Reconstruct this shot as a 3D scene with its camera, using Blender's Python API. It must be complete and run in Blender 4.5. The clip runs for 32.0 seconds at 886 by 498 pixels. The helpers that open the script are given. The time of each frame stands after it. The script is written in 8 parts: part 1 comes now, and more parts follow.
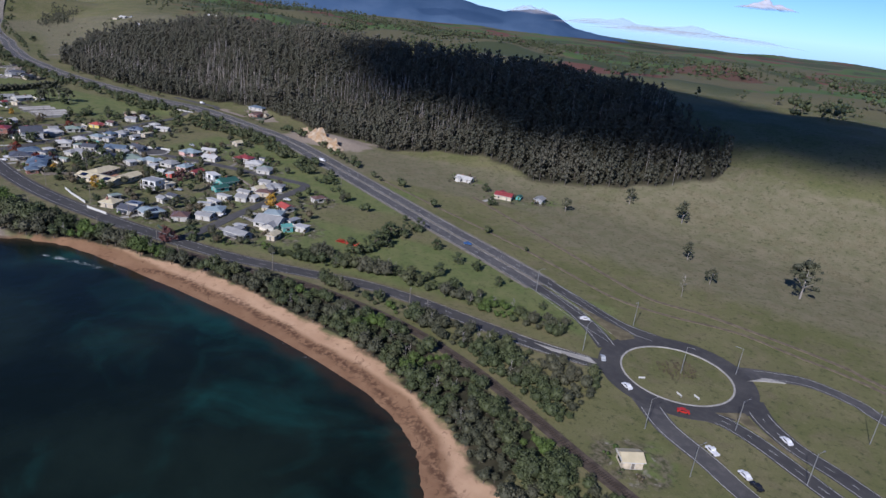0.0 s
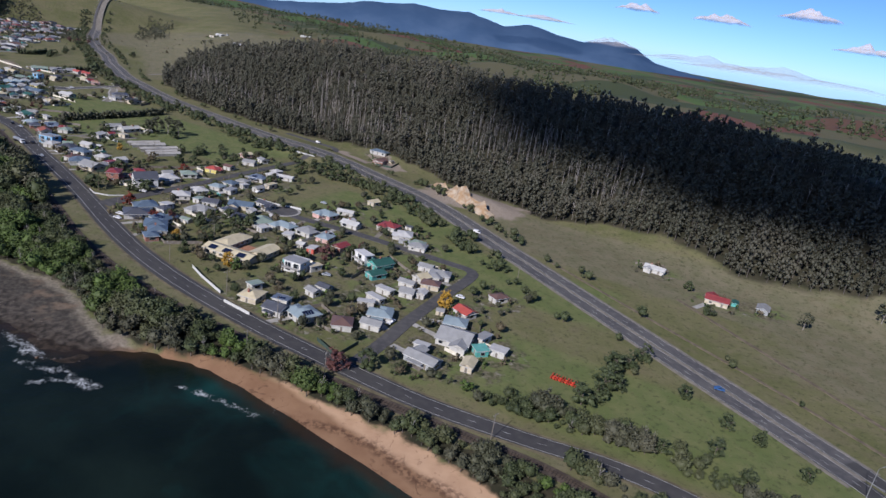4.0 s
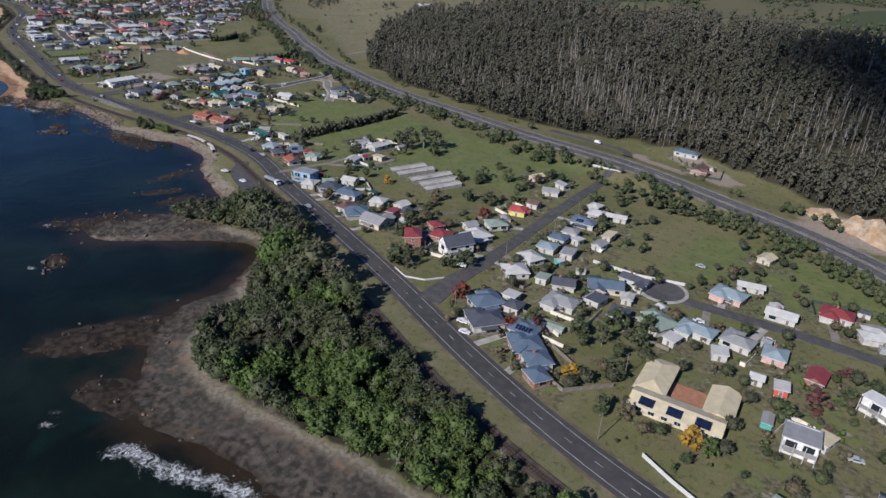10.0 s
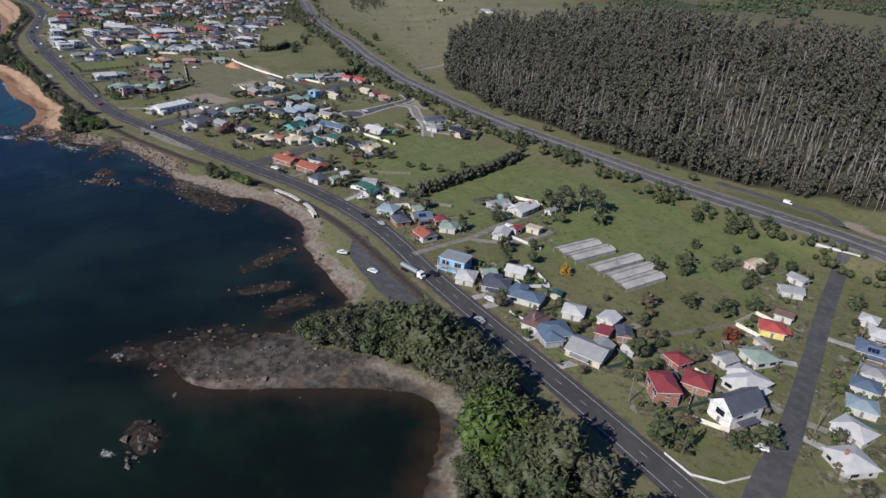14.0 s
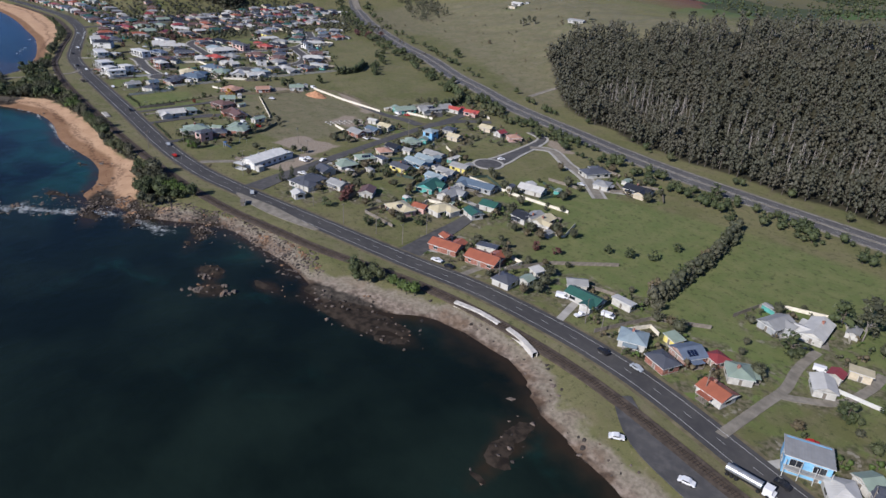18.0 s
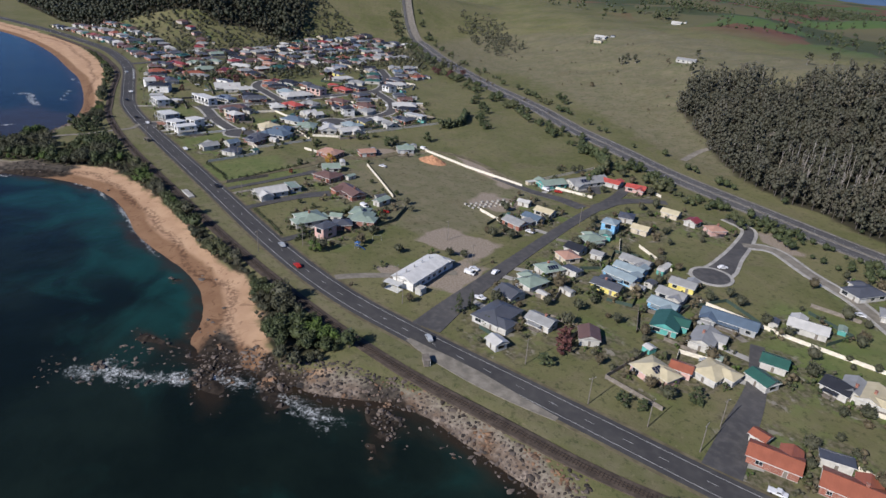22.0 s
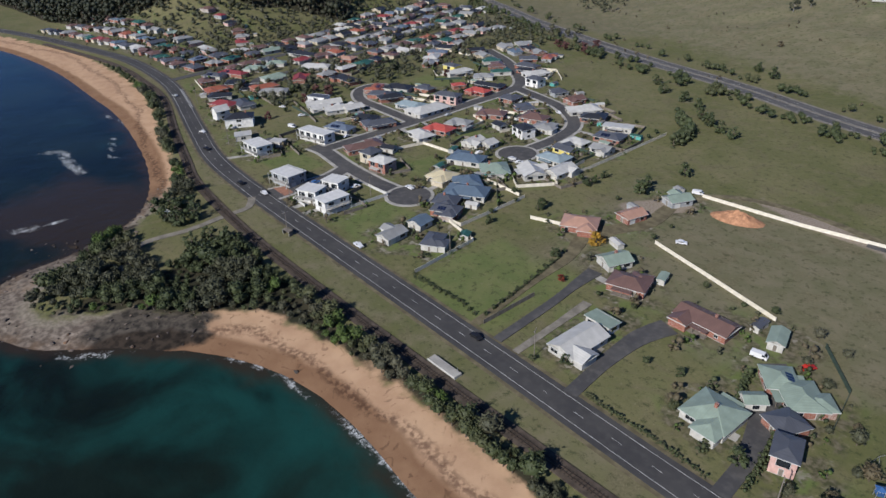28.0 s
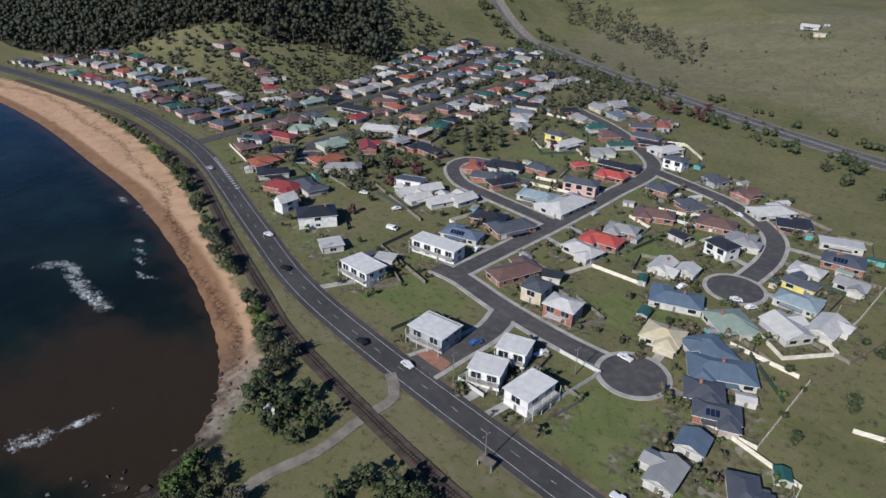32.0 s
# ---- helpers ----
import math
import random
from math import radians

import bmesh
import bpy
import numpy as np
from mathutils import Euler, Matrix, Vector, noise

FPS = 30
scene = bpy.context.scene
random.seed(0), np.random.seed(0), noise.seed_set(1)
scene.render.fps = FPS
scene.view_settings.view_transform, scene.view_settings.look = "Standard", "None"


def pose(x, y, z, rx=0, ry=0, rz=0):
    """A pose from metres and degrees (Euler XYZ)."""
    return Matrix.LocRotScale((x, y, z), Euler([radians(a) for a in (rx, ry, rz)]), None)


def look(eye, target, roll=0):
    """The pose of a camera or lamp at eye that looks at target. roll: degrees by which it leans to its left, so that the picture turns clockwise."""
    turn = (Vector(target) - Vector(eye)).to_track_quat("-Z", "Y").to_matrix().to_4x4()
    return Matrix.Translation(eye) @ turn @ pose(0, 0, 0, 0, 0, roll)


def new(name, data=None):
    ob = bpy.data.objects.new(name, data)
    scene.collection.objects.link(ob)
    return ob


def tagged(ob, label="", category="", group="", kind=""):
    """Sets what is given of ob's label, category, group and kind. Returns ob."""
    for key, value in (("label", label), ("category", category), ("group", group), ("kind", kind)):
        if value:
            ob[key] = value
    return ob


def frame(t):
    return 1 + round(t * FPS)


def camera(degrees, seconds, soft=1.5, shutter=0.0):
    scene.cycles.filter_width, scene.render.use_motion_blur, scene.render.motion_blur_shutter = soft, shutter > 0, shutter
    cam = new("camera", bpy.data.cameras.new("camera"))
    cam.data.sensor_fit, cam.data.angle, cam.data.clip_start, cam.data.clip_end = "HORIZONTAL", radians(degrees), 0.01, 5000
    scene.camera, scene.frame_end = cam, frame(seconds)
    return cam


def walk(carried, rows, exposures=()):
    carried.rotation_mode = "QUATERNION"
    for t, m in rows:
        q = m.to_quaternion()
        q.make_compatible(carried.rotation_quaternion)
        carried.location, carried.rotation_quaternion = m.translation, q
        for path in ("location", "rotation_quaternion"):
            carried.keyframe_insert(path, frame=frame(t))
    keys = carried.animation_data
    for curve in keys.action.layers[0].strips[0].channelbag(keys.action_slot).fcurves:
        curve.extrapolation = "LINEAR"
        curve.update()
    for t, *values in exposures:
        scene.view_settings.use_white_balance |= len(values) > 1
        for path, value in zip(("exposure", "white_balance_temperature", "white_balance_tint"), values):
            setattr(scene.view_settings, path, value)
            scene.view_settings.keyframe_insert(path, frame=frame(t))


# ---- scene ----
# The camera: an aircraft's steady flight along the shore, looking ahead and inland
cam = camera(68.8, 32.0)
METRES, EYE, TILT, LEAN, TURN = 1106.25, 125.0, 0.0, 0.0, 33.9
ROWS = [
    (0.0, 0.0, 0.0, 0.0, 2.23, -20.94, -5.84),
    (0.5, -0.0091, 0.0108, 0.0006, 2.91, -20.85, -5.95),
    (1.0, -0.0185, 0.0219, 0.0005, 3.45, -20.29, -6.46),
    (1.5, -0.0279, 0.0325, 0.0004, 4.41, -20.44, -6.27),
    (2.0, -0.0377, 0.0426, 0.0008, 5.37, -19.87, -7.11),
    (2.5, -0.0475, 0.0534, 0.0007, 5.94, -19.81, -7.44),
    (4.5, -0.0901, 0.0931, 0.0017, 8.58, -19.73, -8.55),
    (5.0, -0.101, 0.1021, 0.002, 9.86, -20.06, -7.95),
    (5.5, -0.1123, 0.1111, 0.0025, 10.8, -21.02, -6.79),
    (6.0, -0.1236, 0.12, 0.0034, 12.1, -20.95, -7.57),
    (6.5, -0.135, 0.1286, 0.0041, 14.09, -21.53, -7.47),
    (7.0, -0.1464, 0.1364, 0.0044, 15.73, -22.87, -6.33),
    (7.5, -0.1585, 0.1449, 0.0051, 16.11, -24.88, -4.1),
    (8.0, -0.1705, 0.1541, 0.0052, 16.24, -24.27, -4.77),
    (8.5, -0.183, 0.1627, 0.0047, 15.81, -25.21, -3.98),
    (9.0, -0.1955, 0.1714, 0.0052, 16.03, -25.77, -2.9),
    (9.5, -0.207, 0.1794, 0.0052, 16.64, -24.95, -3.48),
    (10.0, -0.2194, 0.1876, 0.0054, 17.52, -26.01, -2.71),
    (10.5, -0.2317, 0.1964, 0.0054, 18.07, -27.1, -2.8),
    (11.0, -0.2443, 0.2058, 0.0054, 17.85, -27.17, -3.86),
    (11.5, -0.2573, 0.2148, 0.0043, 16.88, -27.15, -3.51),
    (12.0, -0.2701, 0.2235, 0.0042, 17.05, -27.8, -2.45),
    (12.5, -0.2826, 0.2322, 0.0036, 17.89, -27.37, -2.58),
    (13.0, -0.2954, 0.241, 0.0033, 18.17, -27.23, -2.63),
    (13.5, -0.3082, 0.2501, 0.0031, 18.5, -26.9, -2.96),
    (15.5, -0.3622, 0.2893, -0.0004, 15.17, -24.48, -6.08),
    (16.0, -0.3754, 0.2978, -0.0006, 15.78, -24.02, -5.95),
    (16.5, -0.3879, 0.3056, -0.0006, 17.99, -24.46, -5.65),
    (17.0, -0.4012, 0.3136, -0.0004, 18.98, -25.06, -5.3),
    (17.5, -0.4145, 0.3221, -0.0004, 19.02, -25.41, -4.58),
    (18.0, -0.428, 0.3306, -0.0007, 18.78, -26.41, -2.98),
    (18.5, -0.4415, 0.3392, -0.0009, 18.69, -26.55, -2.79),
    (19.0, -0.4551, 0.348, -0.0005, 18.57, -26.45, -2.62),
    (19.5, -0.4684, 0.3571, -0.0004, 18.5, -25.69, -3.23),
    (20.0, -0.4824, 0.3653, -0.001, 18.64, -25.33, -3.22),
    (20.5, -0.4958, 0.3737, -0.0007, 19.09, -26.05, -1.9),
    (21.0, -0.5092, 0.3823, -0.0013, 19.25, -25.41, -2.85),
    (21.5, -0.523, 0.3905, -0.0009, 19.15, -26.24, -1.87),
    (22.0, -0.5364, 0.3994, -0.0006, 19.55, -24.9, -3.32),
    (22.5, -0.5501, 0.4081, -0.0008, 19.79, -23.3, -5.01),
    (23.0, -0.564, 0.4153, -0.0008, 20.42, -25.15, -2.79),
    (23.5, -0.5776, 0.4233, 0.0005, 21.03, -27.42, -0.63),
    (24.0, -0.5912, 0.4318, 0.0009, 20.82, -27.97, -0.07),
    (24.5, -0.6053, 0.4406, 0.0008, 19.63, -28.6, 0.32),
    (25.0, -0.6192, 0.4495, 0.0006, 18.64, -28.78, 1.15),
    (25.5, -0.6329, 0.4583, 0.0006, 17.9, -28.83, 1.31),
    (27.5, -0.6877, 0.4953, -0.0005, 15.97, -29.28, 1.38),
    (28.0, -0.7013, 0.5045, -0.0002, 15.78, -29.52, 1.71),
    (28.5, -0.7143, 0.5142, 0.0001, 15.87, -29.35, 1.68),
    (29.0, -0.7276, 0.5243, -0.0002, 14.92, -29.33, 1.1),
    (29.5, -0.7408, 0.5347, -0.0003, 13.72, -28.82, 0.44),
    (30.0, -0.7541, 0.5452, -0.0009, 12.85, -28.19, -0.48),
    (30.5, -0.7674, 0.5552, -0.0007, 12.78, -28.11, -0.38),
    (31.0, -0.7801, 0.5653, -0.0007, 13.19, -27.61, -0.54),
    (31.5, -0.793, 0.5755, -0.0006, 12.91, -27.54, -1.06),
    (32.0, -0.806, 0.5857, -0.0005, 12.78, -27.74, -0.96),
]
walk(cam, [(t, pose(0, 0, EYE, TILT, LEAN, TURN) @ pose(METRES * x, METRES * y, METRES * z, 90 + pitch, roll, yaw)) for t, x, y, z, yaw, pitch, roll in ROWS],
     exposures=[(0.0, 0.50, 5600, 19), (4.0, 0.50, 5750, 18), (8.0, 0.50, 5850, 16), (16.0, 0.62, 5850, 15), (24.0, 0.54, 6000, 14), (28.0, 0.46, 5950, 12), (32.0, 0.48, 5850, 12)])

# ---------------------------------------------------------------- light
SUN_EL, SUN_AZ = 34.0, -82.0          # degrees; azimuth in the plan, from +x towards +y: the sun stands over the sea
sun_dir = Vector((math.cos(radians(SUN_EL)) * math.cos(radians(SUN_AZ)), math.cos(radians(SUN_EL)) * math.sin(radians(SUN_AZ)), math.sin(radians(SUN_EL))))
world = bpy.data.worlds.new("sky")
scene.world = world
world.use_nodes = True
wn = world.node_tree
sky = wn.nodes.new("ShaderNodeTexSky")
sky.sky_type = "NISHITA"
sky.sun_disc = False
sky.sun_elevation = radians(SUN_EL)
sky.sun_rotation = radians(90 - SUN_AZ)
sky.altitude = 0.0
sky.air_density, sky.dust_density, sky.ozone_density = 0.55, 0.05, 5.0
wn.nodes["Background"].inputs["Strength"].default_value = 0.094
clear = wn.nodes.new("ShaderNodeMix")          # a clear, deep blue winter sky
clear.data_type, clear.blend_type = "RGBA", "MULTIPLY"
clear.inputs[0].default_value, clear.inputs[7].default_value = 1.0, (0.60, 0.72, 0.84, 1.0)
wn.links.new(sky.outputs["Color"], clear.inputs[6])
wn.links.new(clear.outputs[2], wn.nodes["Background"].inputs["Color"])
sun = new("sun", bpy.data.lights.new("sun", "SUN"))
sun.data.energy, sun.data.angle, sun.data.color = 4.1, radians(0.53), (1.0, 0.93, 0.82)
sun.matrix_world = look(sun_dir * 100, (0, 0, 0))

# ---------------------------------------------------------------- materials
def lin(r, g, b):
    return (r, g, b, 1.0)


class Nodes:
    """A small builder for node materials."""

    def __init__(self, name, rough=0.8, metal=0.0, spec=0.3):
        self.mat = bpy.data.materials.new(name)
        self.mat.use_nodes = True
        self.t = self.mat.node_tree
        self.b = self.t.nodes["Principled BSDF"]
        self.b.inputs["Roughness"].default_value = rough
        self.b.inputs["Metallic"].default_value = metal
        self.b.inputs["Specular IOR Level"].default_value = spec

    def add(self, kind, **props):
        n = self.t.nodes.new(kind)
        if "operation" in props:
            n.operation, n.use_clamp = props["operation"], props["use_clamp"]
        if "data_type" in props:
            n.data_type, n.blend_type = props["data_type"], props["blend_type"]
        if "attribute_name" in props:
            n.attribute_name = props["attribute_name"]
        if "feature" in props:
            n.feature, n.distance = props["feature"], props["distance"]
        return n

    def link(self, a, b):
        self.t.links.new(a, b)

    def coords(self, obj=True):
        c = self.add("ShaderNodeTexCoord")
        return c.outputs["Object"] if obj else c.outputs["Generated"]

    def noise(self, scale, detail=4.0, rough=0.55, vec=None, dist=0.0):
        n = self.add("ShaderNodeTexNoise")
        n.inputs["Scale"].default_value = scale
        n.inputs["Detail"].default_value = detail
        n.inputs["Roughness"].default_value = rough
        n.inputs["Distortion"].default_value = dist
        self.link(vec if vec is not None else self.coords(), n.inputs["Vector"])
        return n.outputs["Fac"]

    def ramp(self, fac, lo, hi):
        n = self.add("ShaderNodeMapRange")
        n.interpolation_type = "SMOOTHSTEP"
        n.inputs["From Min"].default_value, n.inputs["From Max"].default_value = lo, hi
        self.link(fac, n.inputs["Value"])
        return n.outputs["Result"]

    def math(self, op, a, b=0.0, clamp=False):
        n = self.add("ShaderNodeMath", operation=op, use_clamp=clamp)
        for i, v in enumerate((a, b)):
            if isinstance(v, (int, float)):
                n.inputs[i].default_value = v
            else:
                self.link(v, n.inputs[i])
        return n.outputs[0]

    def mix(self, fac, a, b, mode="MIX"):
        n = self.add("ShaderNodeMix", data_type="RGBA", blend_type=mode)
        for i, v in ((0, fac), (6, a), (7, b)):
            if isinstance(v, (int, float, tuple)):
                n.inputs[i].default_value = v
            else:
                self.link(v, n.inputs[i])
        return n.outputs[2]

    def attr(self, name):
        n = self.add("ShaderNodeAttribute", attribute_name=name)
        return n

    def colour(self, c):
        if isinstance(c, tuple):
            self.b.inputs["Base Color"].default_value = c
        else:
            self.link(c, self.b.inputs["Base Color"])
        return self

    def rough(self, r):
        self.link(r, self.b.inputs["Roughness"])
        return self

    def bump(self, h, strength=0.3, dist=0.05):
        n = self.add("ShaderNodeBump")
        n.inputs["Strength"].default_value = strength
        n.inputs["Distance"].default_value = dist
        self.link(h, n.inputs["Height"])
        self.link(n.outputs["Normal"], self.b.inputs["Normal"])
        return self


def plain(name, c, rough=0.7, metal=0.0, vary=0.25, scale=0.6, bump=0.15, spec=0.3):
    """A painted or weathered surface: colour varied by blotches and fine grain, and from object to object."""
    n = Nodes(name, rough, metal, spec)
    blotch = n.ramp(n.noise(scale, 5), 0.3, 0.75)
    grain = n.noise(scale * 14, 3)
    dark = tuple(v * (1 - vary) for v in c[:3]) + (1,)
    lite = tuple(min(1, v * (1 + vary * 0.5)) for v in c[:3]) + (1,)
    col = n.mix(blotch, dark, lite)
    info = n.add("ShaderNodeObjectInfo")
    col = n.mix(n.math("MULTIPLY", info.outputs["Random"], 0.25), col, dark)
    n.colour(col).bump(grain, bump, 0.02)
    return n.mat


def sheet_roof(name, c, rough=0.45):
    """Corrugated or tiled sheet roofing with ribs down the slope, faded in patches."""
    n = Nodes(name, rough, 0.0, 0.4)
    co = n.coords()
    sep = n.add("ShaderNodeSeparateXYZ")
    n.link(co, sep.inputs[0])
    ribs = n.math("SINE", n.math("MULTIPLY", sep.outputs["X"], 2 * math.pi / 0.76))
    fade = n.ramp(n.noise(0.35, 5, vec=co), 0.3, 0.72)
    rust = n.ramp(n.noise(1.3, 6, vec=co), 0.6, 0.78)
    dark = tuple(v * 0.78 for v in c[:3]) + (1,)
    col = n.mix(fade, dark, c)
    col = n.mix(n.math("MULTIPLY", rust, 0.22), col, lin(c[0] * 0.6 + 0.03, c[1] * 0.5 + 0.02, c[2] * 0.45 + 0.01))
    col = n.mix(n.math("MULTIPLY", n.ramp(ribs, 0.5, 1.0), 0.16), col, dark)
    info = n.add("ShaderNodeObjectInfo")
    col = n.mix(n.math("MULTIPLY", info.outputs["Random"], 0.3), col, dark)
    n.colour(col).bump(ribs, 0.35, 0.03)
    return n.mat


ROOF = {k: sheet_roof("roof_" + k, lin(*c)) for k, c in {
    "H": (0.66, 0.65, 0.61), "W": (0.51, 0.50, 0.465), "G": (0.285, 0.285, 0.275), "D": (0.085, 0.09, 0.105), "B": (0.11, 0.15, 0.195), "L": (0.26, 0.32, 0.34),
    "T": (0.25, 0.31, 0.25), "N": (0.035, 0.105, 0.082), "R": (0.42, 0.085, 0.065), "E": (0.25, 0.05, 0.05), "O": (0.31, 0.105, 0.06),
    "M": (0.15, 0.09, 0.075), "Y": (0.55, 0.48, 0.31), "K": (0.028, 0.03, 0.036), "S": (0.13, 0.16, 0.21), "A": (0.42, 0.25, 0.18), "t": (0.13, 0.36, 0.31)}.items()}
WALL = {k: plain("wall_" + k, lin(*c), 0.75) for k, c in {
    "h": (0.68, 0.67, 0.63), "w": (0.48, 0.465, 0.42), "c": (0.52, 0.45, 0.33), "g": (0.32, 0.33, 0.33), "p": (0.56, 0.36, 0.31), "l": (0.20, 0.42, 0.62),
    "y": (0.66, 0.56, 0.16), "t": (0.10, 0.34, 0.30), "r": (0.5, 0.10, 0.07)}.items()}


def brick_material():
    n = Nodes("wall_brick", 0.85)
    b = n.add("ShaderNodeTexBrick")
    b.inputs["Scale"].default_value = 4.0
    b.inputs["Color1"].default_value, b.inputs["Color2"].default_value = lin(0.30, 0.12, 0.075), lin(0.22, 0.085, 0.06)
    b.inputs["Mortar"].default_value = lin(0.40, 0.36, 0.32)
    n.link(n.coords(), b.inputs["Vector"])
    col = n.mix(n.math("MULTIPLY", n.ramp(n.noise(0.5), 0.35, 0.7), 0.5), b.outputs["Color"], lin(0.17, 0.08, 0.06))
    return n.colour(col).bump(b.outputs["Fac"], 0.2, 0.01).mat


WALL["b"] = brick_material()
TRIM = plain("white_trim", lin(0.52, 0.52, 0.49), 0.5, vary=0.12)
GLASS = plain("window_glass", lin(0.018, 0.022, 0.028), 0.06, vary=0.3, bump=0.0, spec=0.6)
SOLAR = plain("solar_panel", lin(0.012, 0.018, 0.045), 0.12, vary=0.3, bump=0.0, spec=0.6)
CONCRETE = plain("concrete", lin(0.36, 0.345, 0.31), 0.85, vary=0.3, scale=0.25)
CREAM_FENCE = plain("cream_fence_sheet", lin(0.66, 0.61, 0.50), 0.7, vary=0.2)
GREY_TIMBER = plain("weathered_timber", lin(0.20, 0.175, 0.145), 0.9, vary=0.35)
DARK_FENCE = plain("dark_green_fence_sheet", lin(0.045, 0.07, 0.055), 0.7)
GALV = plain("galvanised_steel", lin(0.42, 0.43, 0.43), 0.45, 0.6)
RUBBER = plain("rubber", lin(0.015, 0.015, 0.015), 0.85)
PAINT_WHITE = plain("road_paint", lin(0.50, 0.50, 0.47), 0.6, vary=0.35, scale=0.9)
STEEL_RAIL = plain("rail_steel", lin(0.10, 0.075, 0.06), 0.5, 0.5)


def asphalt(name, c, worn):
    n = Nodes(name, 0.82, 0, 0.25)
    co = n.coords()
    big = n.ramp(n.noise(0.05, 5, vec=co), 0.35, 0.7)
    streak = n.ramp(n.noise(0.35, 6, vec=co), 0.4, 0.75)
    col = n.mix(big, lin(c * 0.82, c * 0.8, c * 0.81), lin(c * 1.16, c * 1.12, c * 1.08))
    col = n.mix(n.math("MULTIPLY", streak, worn), col, lin(c * 1.9, c * 1.8, c * 1.65))
    return n.colour(col).bump(n.noise(6, 3, vec=co), 0.15, 0.02).mat


ASPHALT = asphalt("asphalt_dark", 0.052, 0.3)
ASPHALT_OLD = asphalt("asphalt_worn", 0.066, 0.5)
GRAVEL = plain("pale_gravel", lin(0.215, 0.195, 0.158), 0.92, vary=0.35, scale=0.3)
HIGHWAY = asphalt("highway_chip_seal", 0.080, 0.5)
STONY = plain("stony_verge", lin(0.205, 0.185, 0.150), 0.92, vary=0.35, scale=0.3)
DIRT = plain("wheel_worn_dirt", lin(0.150, 0.122, 0.080), 0.95, vary=0.4, scale=0.3)
VERGE = plain("dusty_verge", lin(0.150, 0.128, 0.075), 0.95, vary=0.45, scale=0.25)
BALLAST = plain("rail_ballast", lin(0.085, 0.066, 0.050), 0.95, vary=0.45, scale=0.4)
SLEEPER = plain("rail_sleeper", lin(0.040, 0.032, 0.026), 0.9, vary=0.4)


def foliage(name, a, b, c):
    """Leaves: three greens mixed by clump and by tree."""
    n = Nodes(name, 0.6, 0, 0.25)
    geo = n.add("ShaderNodeNewGeometry")
    rnd = geo.outputs["Random Per Island"]
    col = n.mix(n.ramp(rnd, 0.1, 0.6), lin(*a), lin(*b))
    col = n.mix(n.ramp(n.noise(0.03, 3), 0.45, 0.7), col, lin(*c))
    info = n.add("ShaderNodeObjectInfo")
    col = n.mix(n.math("MULTIPLY", info.outputs["Random"], 0.45), col, lin(*a))
    n.colour(col).bump(n.noise(2.2, 4), 0.6, 0.25)
    return n.mat


LEAF = {
    "dark": foliage("leaves_dark", (0.030, 0.040, 0.017), (0.060, 0.074, 0.030), (0.082, 0.084, 0.040)),
    "deep": foliage("leaves_deep", (0.014, 0.018, 0.010), (0.034, 0.038, 0.020), (0.044, 0.043, 0.025)),
    "gum": foliage("leaves_gum", (0.035, 0.038, 0.022), (0.068, 0.071, 0.040), (0.090, 0.086, 0.055)),
    "forest": foliage("leaves_forest", (0.052, 0.053, 0.036), (0.076, 0.075, 0.050), (0.094, 0.086, 0.062)),
    "bright": foliage("leaves_bright", (0.040, 0.062, 0.015), (0.078, 0.118, 0.026), (0.062, 0.086, 0.024)),
    "dry": foliage("leaves_dry", (0.063, 0.052, 0.030), (0.121, 0.098, 0.057), (0.081, 0.069, 0.041)),
    "red": foliage("leaves_red", (0.095, 0.020, 0.012), (0.16, 0.035, 0.018), (0.11, 0.03, 0.02)),
    "gold": foliage("leaves_gold", (0.20, 0.115, 0.015), (0.34, 0.20, 0.025), (0.2, 0.12, 0.02)),
    "plum": foliage("leaves_plum", (0.060, 0.026, 0.024), (0.102, 0.043, 0.036), (0.072, 0.036, 0.030)),
}
BARK = plain("bark", lin(0.115, 0.095, 0.075), 0.9, vary=0.4, scale=0.8)
BARK_GREY = plain("grey_bark", lin(0.115, 0.10, 0.085), 0.9, vary=0.4, scale=0.5)
BARK_PALE = plain("pale_dead_bark", lin(0.27, 0.245, 0.215), 0.9, vary=0.35, scale=0.3)

# ---------------------------------------------------------------- plan: shore, roads and rail as control lines
def smooth_line(pts, step=4.0):
    """A curve through the plan points, as an array of places about step metres apart."""
    p = np.array(pts, float)
    p = np.vstack([2 * p[0] - p[1], p, 2 * p[-1] - p[-2]])
    out = []
    for i in range(1, len(p) - 2):
        a, b, c, d = p[i - 1], p[i], p[i + 1], p[i + 2]
        n = max(2, int(np.linalg.norm(c - b) / step))
        s = np.linspace(0, 1, n, endpoint=False)[:, None]
        out.append(0.5 * (2 * b + (c - a) * s + (2 * a - 5 * b + 4 * c - d) * s ** 2 + (3 * b - a - 3 * c + d) * s ** 3))
    return np.vstack(out + [p[-2][None]])


